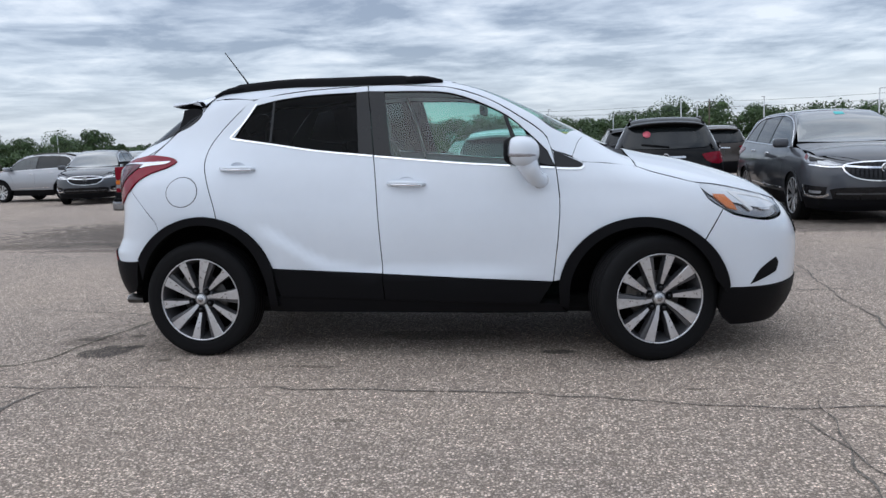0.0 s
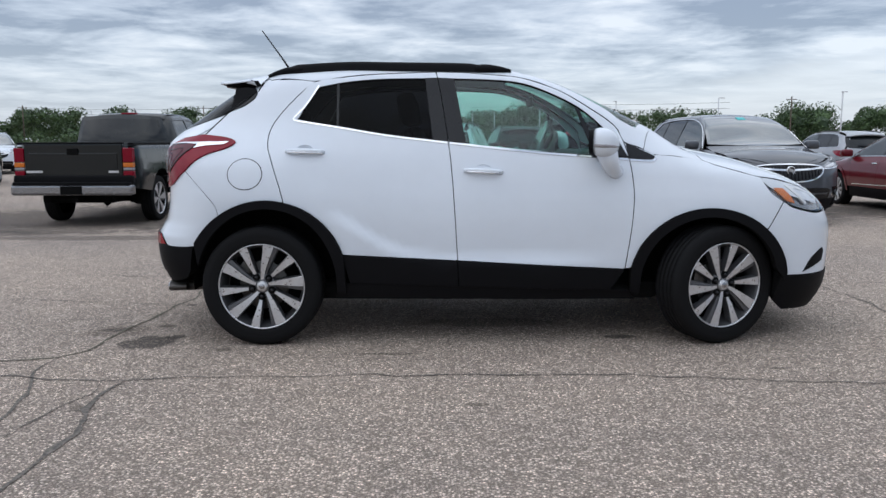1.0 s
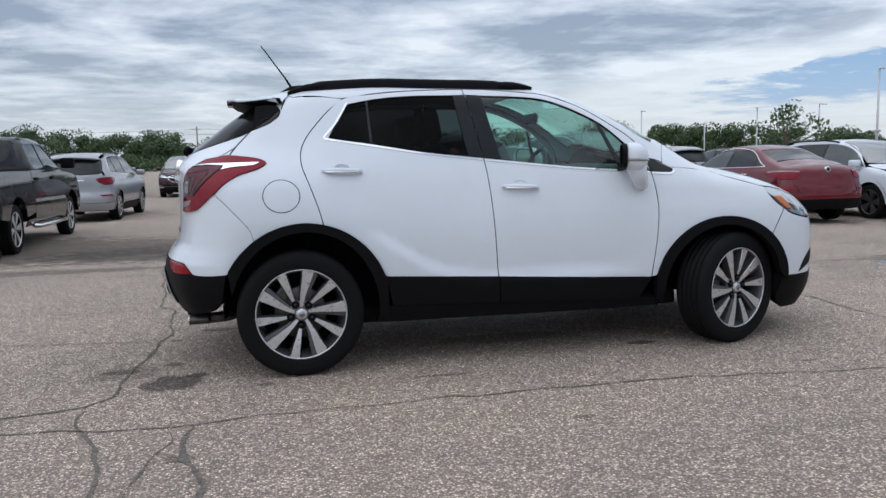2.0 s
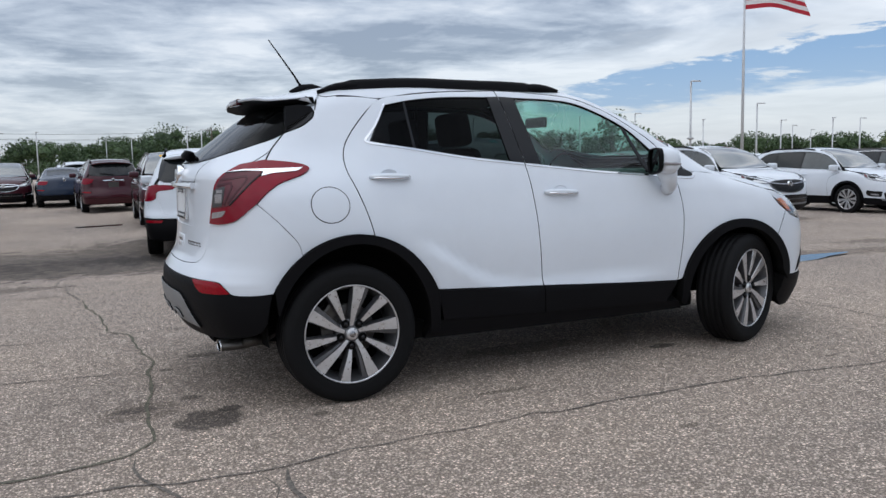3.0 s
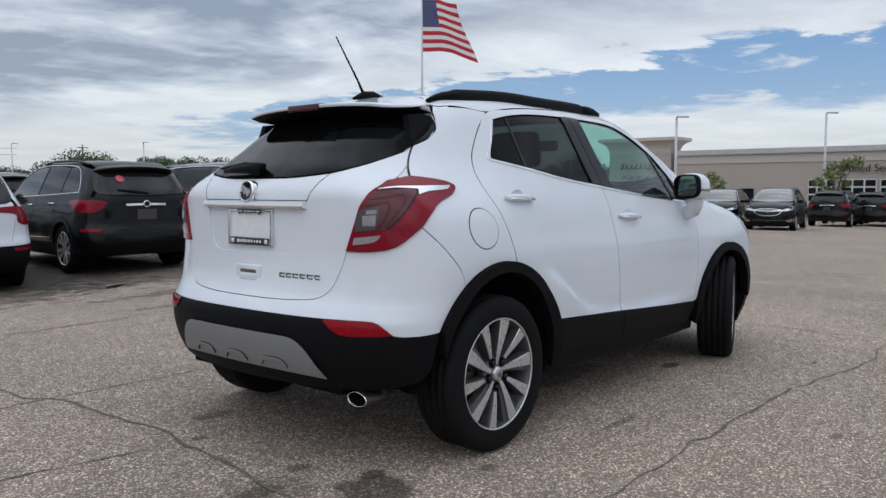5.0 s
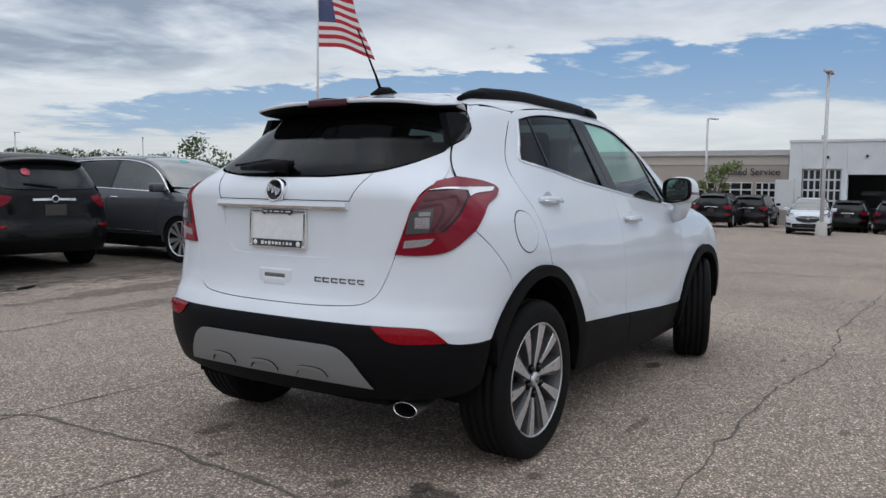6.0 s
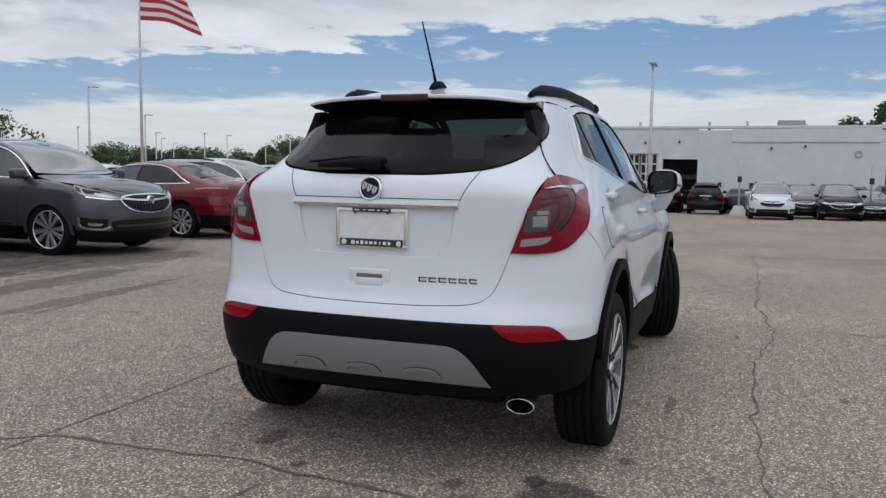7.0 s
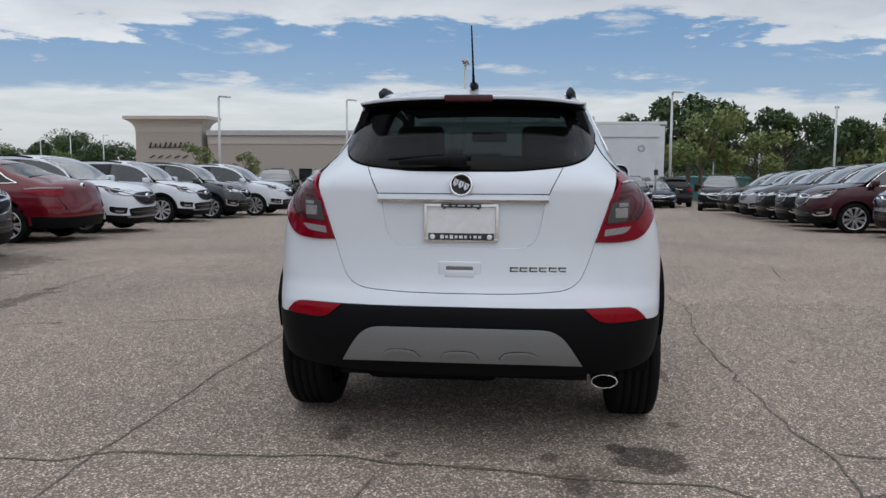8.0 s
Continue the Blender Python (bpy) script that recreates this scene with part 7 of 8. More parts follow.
def build_cars():
    rose = plain("pink_sticker", (0.6, 0.12, 0.16), 0.5)
    teal = plain("teal_sticker", (0.05, 0.45, 0.45), 0.5)
    yellow = plain("yellow_sticker", (0.75, 0.42, 0.03), 0.5)
    parked_pickup("dark green-black crew-cab pickup with chrome bumper", "green_black", park(-4.76, 8.82, 89))
    parked_car("white crossover with red hooked tail lamps and black bumper", "white", park(0.92, 8.77, 82), 2.72, .93, .98, 1.66, .92, lamps="hook", chrome=False)
    parked_car("black crossover with chrome trim and round sticker", "black", park(3.55, 9.12, 86), 2.75, .93, .95, 1.68, .92, clad=False, sticker=(.30, 1.38, .13, rose))
    parked_car("dark grey three-row crossover with chrome grille", "grey", nose_at(6.27, 7.95, -88, 3.07), 3.07, 1.08, 1.04, 1.715, .98, clad=False, radius=.385, rails=False, rake=.05, banner=(teal, .07))
    parked_car("red saloon with chrome window line", "red", park(10.05, 8.66, 90), 2.685, 1.0, .98, 1.48, .905, sedan=True, clad=False, radius=.335)
    parked_car("white crossover with black wheels and wide grille", "white", nose_at(12.80, 8.85, -88, 2.78), 2.78, .90, .98, 1.63, .94, clad=False, chrome=False, wheel=ALLOY_DARK, spokes=5, rake=.06)
    parked_car("white small crossover with black cladding", "white", nose_at(17.2, 9.3, -87, 2.59), 2.59, .83, .93, 1.63, .905, chrome=False)
    parked_car("dark grey small crossover with silver skid plate", "grey", nose_at(19.75, 9.0, -87, 2.555), 2.555, .85, .87, 1.65, .885)
    parked_car("white crossover with chrome grille", "white", nose_at(22.2, 8.5, -87, 2.75), 2.75, .93, .98, 1.67, .92, clad=False)
    parked_car("silver crossover with bright wheels", "silver", park(-4.32, 16.55, 86), 2.75, .93, .95, 1.68, .92, clad=False)
    parked_car("maroon three-row crossover with yellow windscreen sticker", "maroon", nose_at(1.44, 15.49, -92, 2.86), 2.86, 1.0, 1.0, 1.72, .95, clad=False, banner=(yellow, .36))
    parked_car("pale grey crossover with black cladding", "silver", park(-15.16, 20.83, 172), 2.70, .95, .97, 1.67, .91)
    parked_car("dark grey crossover with black grille", "grey", nose_at(-13.38, 18.72, -70, 2.86), 2.86, 1.0, 1.0, 1.70, .95, clad=False)
    # beyond: rows of cars of which little shows; the same models again
    tall = [parked_car("black crossover seen from behind", "black", park(42.5, 0.7, 2), 2.82, .95, .95, 1.70, .95, fine=False, clad=False),
            parked_car("white crossover facing out of its row", "white", nose_at(35.4, -2.4, 182, 2.86), 2.86, 1.0, 1.0, 1.72, .95, fine=False, clad=False),
            parked_car("white small crossover with black grille", "white", nose_at(35.2, 3.5, 186, 2.59), 2.59, .83, .93, 1.63, .905, fine=False, chrome=False),
            parked_car("black crossover facing out of its row", "black", nose_at(37.6, -5.4, 180, 2.78), 2.78, .95, .98, 1.68, .94, fine=False, clad=False),
            parked_car("maroon crossover with dark windows", "maroon", nose_at(39.5, -4.0, 182, 2.75), 2.75, .93, .98, 1.67, .92, fine=False, clad=False),
            parked_car("silver crossover with dark windows", "silver", nose_at(8.2, 17.0, -92, 2.75), 2.75, .93, .98, 1.67, .92, fine=False, clad=False),
            parked_car("dark blue saloon with red tail lamps", "blue", park(-0.92, 28.79, 92), 2.75, 1.0, .98, 1.46, .92, sedan=True, clad=False, fine=False)]
    black, big_white, small, sporty, maroon, silver, saloon = tall
    bronze = parked_car("bronze crossover seen from behind", "bronze", park(6.0, 20.0, 90), 2.72, .93, .98, 1.66, .92, fine=False)
    again = [
        (black, park(42.0, 7.4, 2)), (black, park(38.5, 8.4, 4)), (saloon, park(46.0, -1.0, 0)), (small, nose_at(46.0, 3.4, 182, 2.59)), (black, park(44.5, 3.0, 2)),
        (sporty, nose_at(34.6, -9.0, 165, 2.78)), (black, park(43.0, -8.4, 0)), (maroon, park(44.0, -6.6, 0)), (saloon, nose_at(40.0, -7.0, 180, 2.75)),
        (silver, nose_at(13.2, -8.27, 87, 2.75)), (maroon, nose_at(15.95, -7.57, 87, 2.75)), (sporty, nose_at(18.7, -7.9, 87, 2.78)), (black, nose_at(21.45, -8.1, 87, 2.82)), (silver, nose_at(24.2, -8.3, 87, 2.75)), (sporty, nose_at(26.9, -8.5, 87, 2.78)), (bronze, nose_at(29.6, -8.8, 87, 2.72)),
        (maroon, nose_at(28.5, 14.5, 200, 2.75)), (sporty, nose_at(31.6, 11.1, 192, 2.78)), (black, nose_at(30.4, 8.4, 190, 2.82)),
        (maroon, park(0.39, 23.46, 92)), (saloon, park(0.18, 30.73, 90)), (big_white, park(-0.15, 36.94, 92)), (small, park(-0.48, 44.81, 92)), (maroon, nose_at(-2.93, 30.06, -90, 2.75)), (bronze, nose_at(-3.27, 36.74, -90, 2.72)),
        (big_white, nose_at(-17.28, 28.40, -60, 2.86)), (small, nose_at(-20.61, 28.95, -60, 2.59)), (silver, park(-23.95, 30.62, 110)), (big_white, park(-12.27, 30.62, 100)), (black, park(-9.27, 31.73, 96)), (silver, park(-6.27, 31.73, 92)),
        (black, park(3.62, 21.07, 92)), (big_white, park(10.8, 21.0, 90)), (silver, park(14.0, 20.0, 90)), (bronze, park(17.0, 20.5, 90)), (small, park(20.0, 20.5, 88)), (saloon, park(23.0, 20.5, 90)), (big_white, park(26.0, 21.0, 90)),
    ]
    for model, m in again:
        copy_thing(model, m)


build_cars()


# ---- buildings, lamps, flag, trees ----
STUCCO = plain("tan_stucco", (0.40, 0.355, 0.315), 0.9, scale=14, amount=0.08, bump=0.004)
STUCCO_PALE = plain("pale_stucco_band", (0.50, 0.455, 0.41), 0.9, scale=14, amount=0.08, bump=0.004)
WHITE_WALL = plain("white_painted_block", (0.66, 0.68, 0.70), 0.85, scale=1.2, amount=0.06, bump=0.003)
FASCIA = plain("grey_metal_edge", (0.46, 0.46, 0.46), 0.6, 0.2, scale=5, amount=0.08)
POLE_PAINT = plain("white_pole_paint", (0.55, 0.56, 0.57), 0.5, 0.1, scale=9, amount=0.1)
CONCRETE = plain("pale_concrete", (0.45, 0.43, 0.40), 0.9, scale=20, amount=0.15, bump=0.003)
DOOR_WHITE = plain("white_door_frame", (0.62, 0.63, 0.64), 0.5, scale=9, amount=0.06)
SHED = plain("teal_metal", (0.10, 0.27, 0.28), 0.5, scale=5, amount=0.1)


def block(name, x0, x1, y0, y1, z0, z1, mat, parent, label="", bevel=0.02):
    return part(name, box_mesh(name, (x1 - x0, y1 - y0, z1 - z0), mat, bevel), parent, label, Matrix.Translation(((x0 + x1) / 2, (y0 + y1) / 2, (z0 + z1) / 2)))


def glass_door(house, x, y0, y1, z0, z1, rows=6, cols=3):
    """An overhead door of white bars and dark panes."""
    door = block("overhead_door", x, x + 0.06, y0, y1, z0, z1, DOOR_WHITE, house, "white sectional door with glass panes")
    w, h = (y1 - y0) / cols, (z1 - z0) / rows
    for i in range(cols):
        for j in range(rows):
            part("pane", box_mesh("pane", (0.03, w - 0.10, h - 0.10), CAR_GLASS, 0.004), door, "", Matrix.Translation((-0.03, y0 + (i + 0.5) * w - (y0 + y1) / 2, z0 + (j + 0.5) * h - (z0 + z1) / 2)))


def build_dealership():
    g = -1.30
    house = thing("dealership_building", "tan stucco showroom with flared entrance tower", "building")
    block("wall", 51.0, 66, 7.2, 22.0, g, 3.15, STUCCO, house, "tan stucco wall")
    block("upper_band", 50.94, 66, 7.2, 22.0, 2.62, 3.20, STUCCO_PALE, house, "paler band under the eaves")
    block("roof_edge", 50.75, 66.2, 7.1, 22.0, 3.20, 3.55, FASCIA, house, "metal roof edge")
    # tower with a cove that flares out under the slab
    tower = block("tower", 50.9, 52.4, 22.4, 27.2, g, 3.55, STUCCO, house, "entrance tower")
    steps = [(0.0, 3.45), (0.04, 3.75), (0.14, 3.98), (0.32, 4.16), (0.55, 4.28), (0.62, 4.30), (0.62, 4.52)]
    verts, faces = [], []
    for off, z in steps:
        verts += [(50.9 - off, 22.4 - off, z), (50.9 - off, 27.2 + off, z), (52.4 + off, 27.2 + off, z), (52.4 + off, 22.4 - off, z)]
    for i in range(len(steps) - 1):
        faces += [(i * 4 + k, i * 4 + (k + 1) % 4, i * 4 + 4 + (k + 1) % 4, i * 4 + 4 + k)[::-1] for k in range(4)]
    faces.append((24, 25, 26, 27)[::-1])
    part("tower_crown", mesh_of("tower_crown", verts, faces, STUCCO_PALE, smooth=False), tower, "flared stucco crown").matrix_basis = Matrix.Translation((-51.65, -24.8, -1.125))
    block("entrance", 50.80, 50.95, 23.3, 25.6, g, 1.05, CAR_GLASS, house, "dark glass entrance")
    # the maker's script on the tower, as slanted strokes
    sign = thing("wall_sign", "dark script lettering as slanted strokes on stucco", "sign")
    for k in range(8):
        part("stroke", box_mesh("stroke", (0.08, 0.10, 0.42 if k in (0, 3, 4, 6) else 0.24), INK, 0.01), sign, "", Matrix.Translation((50.84, 26.1 - 0.36 * k, 2.52)) @ Matrix.Rotation(radians(22), 4, "X"))
    part("stroke", box_mesh("stroke", (0.06, 2.8, 0.05), INK, 0.01), sign, "", Matrix.Translation((50.85, 24.85, 2.38)))
    for k in range(5):
        part("stroke", box_mesh("stroke", (0.06, 0.42, 0.07), INK, 0.01), sign, "", Matrix.Translation((50.85, 26.0 - 0.6 * k, 1.72)) @ Matrix.Rotation(radians(-25), 4, "X"))
    for y0, y1 in ((7.9, 9.1), (9.3, 11.3), (11.6, 13.2)):
        glass_door(house, 50.92, y0, y1, g, 1.52)
    for y0 in (14.6, 16.6, 18.6):
        block("window", 50.93, 51.02, y0, y0 + 0.9, 0.15, 0.95, CAR_GLASS, house, "dark window")
    words = bpy.data.curves.new("certified_service", "FONT")
    words.body, words.size, words.extrude, words.align_x = "Certified Service", 0.62, 0.03, "CENTER"
    words.materials.append(INK)
    text = new("wall_lettering", words)
    text.matrix_basis = Matrix.Translation((50.86, 9.75, 1.98)) @ Euler((radians(90), 0, radians(-90))).to_matrix().to_4x4()
    tagged(text, "dark raised lettering on tan stucco wall", "sign")
    # white workshop
    shop = thing("workshop_building", "white block workshop with open roller door", "building")
    x = 48.0
    block("wall", x, x + 14, 5.95, 6.65, g, 3.82, WHITE_WALL, shop, "white wall")
    block("wall", x, x + 0.4, 3.6, 5.95, 2.30, 3.82, WHITE_WALL, shop)
    block("wall", x, x + 0.4, 1.5, 3.6, 1.98, 3.82, WHITE_WALL, shop)
    block("wall", x, x + 0.4, 3.54, 3.86, g, 2.30, WHITE_WALL, shop)
    block("wall", x, x + 0.4, -8.2, 1.5, g, 3.72, WHITE_WALL, shop, "white wall")
    block("wall", x, x + 14, -8.6, -8.2, g, 3.72, WHITE_WALL, shop)
    block("wall", x + 13.6, x + 14, -8.2, 5.95, g, 3.72, WHITE_WALL, shop)
    block("parapet", x - 0.06, x + 0.5, -8.7, 6.7, 3.82, 3.98, WHITE_WALL, shop, "white parapet")
    block("parapet_band", x - 0.08, x, -8.3, -0.4, 3.02, 3.80, WHITE_WALL, shop)
    block("roof", x + 0.4, x + 13.6, -8.2, 5.95, 3.4, 3.6, DARK, shop)
    glass_door(shop, x + 0.15, 4.95, 5.92, g, 2.28)
    glass_door(shop, x + 0.15, 3.88, 4.86, g, 2.28)
    for y in (0.2, -1.6, -3.2, -4.9, -6.4):
        block("wall_light", x - 0.12, x, y - 0.11, y + 0.11, 0.30, 0.62, INK, shop, "small dark wall box")
    for y, z in ((4.6, 2.9), (2.6, 2.95), (-2.6, 2.6), (-4.4, 2.7)):
        block("wall_light", x - 0.16, x, y - 0.06, y + 0.06, z, z + 0.14, INK, shop, "small dark wall fitting")
    part("wall_emblem", turned("wall_emblem", [(0.10, -0.02), (0.14, -0.05), (0.22, -0.05), (0.24, 0.0)], FASCIA, 20), shop, "grey round emblem", Matrix.Translation((x, -7.2, 2.35)) @ Matrix.Rotation(radians(-90), 4, "Z"))
    for y in (5.2, 1.0, -1.2):
        part("roof_vent", tube_mesh("roof_vent", [(x + 2, y, 3.6), (x + 2, y, 4.35)], 0.08, FASCIA, 8), shop)
    part("roof_unit", box_mesh("roof_unit", (1.5, 1.6, 0.9), FASCIA, 0.05, Matrix.Translation((x + 5, -3.8, 4.1))), shop, "grey roof unit")
    part("lift", box_mesh("lift", (2.0, 1.6, 0.3), DOOR_WHITE, 0.05, Matrix.Translation((x + 6, 2.5, 0.9))), shop)
    board = thing("sign_board", "white blank sign board on a post", "sign", pose(46.5, 6.6, -1.2))
    part("board", box_mesh("board", (0.08, 1.0, 1.7), DOOR_WHITE, 0.03, Matrix.Translation((0, 0, 2.0))), board)
    part("post", tube_mesh("post", [(0.1, -0.5, 0), (0.1, -0.5, 2.9)], 0.05, FASCIA, 8), board)
    shed = thing("teal_shed", "teal metal shed beyond the lot", "shed", pose(75, -17.5, -2.1))
    part("wall", box_mesh("wall", (4, 5.5, 2.2), SHED, 0.05, Matrix.Translation((0, 0, 1.1))), shed)
    part("roof", box_mesh("roof", (4.4, 6.0, 0.2), SHED, 0.05, Matrix.Translation((0, 0, 2.3))), shed)
    for y in (-1.6, 0, 1.6):
        part("window", box_mesh("window", (0.05, 1.0, 0.7), CAR_GLASS, 0.01, Matrix.Translation((-2.02, y, 1.4))), shed)
    for px, py in ((41.0, -1.0), (40.6, -7.0)):
        post = thing("sign_post", "grey sign post in a concrete foot", "sign", pose(px, py, float(ground_z(px, py)) - 0.02))
        part("foot", turned("foot", [(0.0, 0.55), (0.22, 0.55), (0.48, 0.02), (0.5, 0.0)][::-1], CONCRETE, 20, "Z"), post, "concrete foot")
        part("pole", tube_mesh("pole", [(0, 0, 0.4), (0, 0, 2.9)], 0.05, FASCIA, 8), post)
        part("plate", box_mesh("plate", (0.03, 0.22, 0.30), INK, 0.01, Matrix.Translation((-0.07, 0, 1.9))), post)


def lamp_post(height, double=False):
    post = thing("lamp_post", "white steel car-park lamp post with flat head", "street lamp", None, "lamp posts round the lot")
    part("pole", tube_mesh("pole", [(0, 0, 0), (0, 0, height)], [0.085, 0.06], POLE_PAINT, 10), post)
    part("base", turned("base", [(0.0, 0.6), (0.2, 0.6), (0.24, 0.0)][::-1], CONCRETE, 16, "Z"), post, "concrete base")
    for s in (1, -1) if double else (1,):
        part("lamp_head", box_mesh("lamp_head", (0.28, 0.62, 0.09), POLE_PAINT, 0.03), post, "", Matrix.Translation((0, s * -0.34, height + 0.02)) @ Matrix.Rotation(radians(s * 4), 4, "X"))
    return post


def build_lamps():
    first = lamp_post(6.4)
    first.matrix_basis = pose(48.6, 11.6, float(ground_z(48.6, 11.6)), 0, 0, 20)
    ringed = lamp_post(7.1)
    ringed.matrix_basis = pose(38.0, 38.5, -1.0, 0, 0, 20)
    low = lamp_post(5.6)
    low.matrix_basis = pose(38.8, 16.4, float(ground_z(38.8, 16.4)), 0, 0, 0)
    wide = lamp_post(6.5, True)
    wide.matrix_basis = pose(32.4, 2.6, float(ground_z(32.4, 2.6)), 0, 0, 90)
    part("camera_ring", turned("camera_ring", [(0.06, 3.2), (0.22, 3.25), (0.22, 3.35), (0.06, 3.4)], FASCIA, 12, "Z"), ringed)
    spots = [(52, 46), (43.4, -8.2), (51.6, -20), (95, 58), (95, 53.6), (74.7, 57), (108, 88), (73, 62.4), (17.4, 111), (11.8, 152), (106, 69), (7.8, 156), (14.5, 104), (24, 101), (33, 88.5), (-95, 134), (50.8, 60.3), (48.6, 66.5), (68, -19.7), (120, -36), (82, -19), (64, 65), (79, 57), (60, 95), (-3, 120), (-60, 140), (88, 74), (40, 74)]
    for i, (x, y) in enumerate(spots):
        copy_thing(first, pose(x, y, float(ground_z(x, y)), 0, 0, (20, -35, 70, 5)[i % 4]))


def build_flag():
    pole = thing("flagpole", "tall white metal flagpole with striped flag", "flagpole", pose(41.7, 37.5, -1.0))
    part("shaft", tube_mesh("shaft", [(0, 0, 0), (0, 0, 8), (0, 0, 16.4)], [0.11, 0.09, 0.05], POLE_PAINT, 12), pole)
    part("ball", turned("ball", [(0.0, 16.35), (0.12, 16.42), (0.14, 16.5), (0.10, 16.6), (0.0, 16.64)], CHROME, 12, "Z"), pole)
    flag = thing("flag", "red and white striped flag with blue canton in wind", "flag", pose(41.7, 37.5, -1.0))
    red, white, blue = plain("flag_red", (0.42, 0.02, 0.035), 0.8), plain("flag_white", (0.70, 0.68, 0.68), 0.8), plain("flag_blue", (0.03, 0.045, 0.14), 0.8)
    fx, fy = math.sin(radians(41)), -math.cos(radians(41))

    def spot(u, v, off=0.0):
        """u along the fly, v down the hoist, 0 to 1."""
        a = u * (2.5 + 1.5 * v) - 0.12 * u * math.sin(5 * v)
        sway = 0.30 * u * math.sin(6.0 * u + 2.5 * v) + off
        drop = 0.55 * u ** 1.6 * (1 - v) + 0.85 * u ** 3 * v + 0.10 * u * math.sin(8 * u + 2)
        return (a * fx - sway * fy, a * fy + sway * fx, 15.75 - 3.85 * v - drop)

    def cloth(name, u0, u1, v0, v1, mat, off=0.0):
        n, m = 24, 3
        verts = [spot(u0 + (u1 - u0) * i / n, v0 + (v1 - v0) * j / m, off) for i in range(n + 1) for j in range(m + 1)]
        faces = [(i * (m + 1) + j, i * (m + 1) + j + 1, (i + 1) * (m + 1) + j + 1, (i + 1) * (m + 1) + j) for i in range(n) for j in range(m)]
        part(name, mesh_of(name, verts, faces, mat), flag)

    for k in range(13):
        cloth("stripe", 0.0, 1.0, k / 13, (k + 1) / 13, red if k % 2 == 0 else white)
    for off in (0.012, -0.012):
        cloth("canton", 0.0, 0.40, 0.0, 7 / 13, blue, off)
    for r in range(9):
        for c in range(6 - r % 2):
            u, v = 0.035 + 0.066 * c + 0.033 * (r % 2), 0.035 + 0.058 * r
            p = [spot(u + du, v + dv, 0.024) for du, dv in ((0, -.014), (.009, 0), (0, .014), (-.009, 0))]
            q = [spot(u + du, v + dv, -0.024) for du, dv in ((0, -.014), (.009, 0), (0, .014), (-.009, 0))]
            part("star", mesh_of("star", p + q, [(0, 1, 2, 3), (4, 5, 6, 7)], white), flag)


def leaf_material(name, a, b):
    m, t, bs = principled(name, a, 0.7)
    rnd = node(t, "ShaderNodeNewGeometry").outputs["Random Per Island"]
    at = node(t, "ShaderNodeTexCoord").outputs["Object"]
    n = node(t, "ShaderNodeTexNoise", [("Vector", at), ("Scale", 0.5), ("Detail", 3.0)]).outputs[0]
    mix = math_node(t, "ADD", math_node(t, "MULTIPLY", rnd, 0.5), math_node(t, "MULTIPLY", n, 0.5))
    t.links.new(ramp(t, mix, [(0.25, a), (0.75, b)]), bs.inputs["Base Color"])
    return m


LEAF = leaf_material("green_leaf", (0.024, 0.047, 0.017), (0.072, 0.122, 0.038))
LEAF_PALE = leaf_material("pale_green_leaf", (0.085, 0.120, 0.035), (0.20, 0.235, 0.075))
BARK = plain("brown_bark", (0.10, 0.08, 0.06), 0.9, scale=25, amount=0.3, bump=0.01)


def cloud_mesh(name, verts, faces, material):
    """A large mesh of equal-sided faces, from arrays."""
    me = bpy.data.meshes.new(name)
    me.vertices.add(len(verts))
    me.vertices.foreach_set("co", np.ascontiguousarray(verts, np.float32).ravel())
    me.loops.add(faces.size)
    me.loops.foreach_set("vertex_index", np.ascontiguousarray(faces, np.int32).ravel())
    me.polygons.add(len(faces))
    me.polygons.foreach_set("loop_start", np.arange(len(faces), dtype=np.int32) * faces.shape[1])
    me.materials.append(material)
    me.update(calc_edges=True)
    me.polygons.foreach_set("use_smooth", np.zeros(len(faces), bool))
    return me


def leaf_cloud(rng, lobes, count, size, core=0.35):
    """Small bent leaf sprays scattered through a few rounded lobes, thick outside and thin within."""
    lobes = np.array(lobes, float)
    pick = rng.choice(len(lobes), count, p=lobes[:, 3] ** 2 / (lobes[:, 3] ** 2).sum())
    way = rng.normal(size=(count, 3))
    way /= np.linalg.norm(way, axis=1, keepdims=True)
    far = lobes[pick, 3] * (core + (1.07 - core) * rng.random(count) ** 0.6)
    mid = lobes[pick, :3] + way * far[:, None] * (1, 1, 0.82)
    a = rng.normal(size=(count, 3))
    a /= np.linalg.norm(a, axis=1, keepdims=True)
    b = np.cross(a, way + 0.5 * rng.normal(size=(count, 3)))
    b /= np.maximum(np.linalg.norm(b, axis=1, keepdims=True), 1e-6)
    s = (size * (0.5 + rng.random(count)))[:, None]
    verts = np.stack([mid - a * s, mid + b * s * 0.55, mid + a * s, mid - b * s * 0.55], 1).reshape(-1, 3)
    faces = np.arange(count * 4).reshape(-1, 4)
    return verts, faces


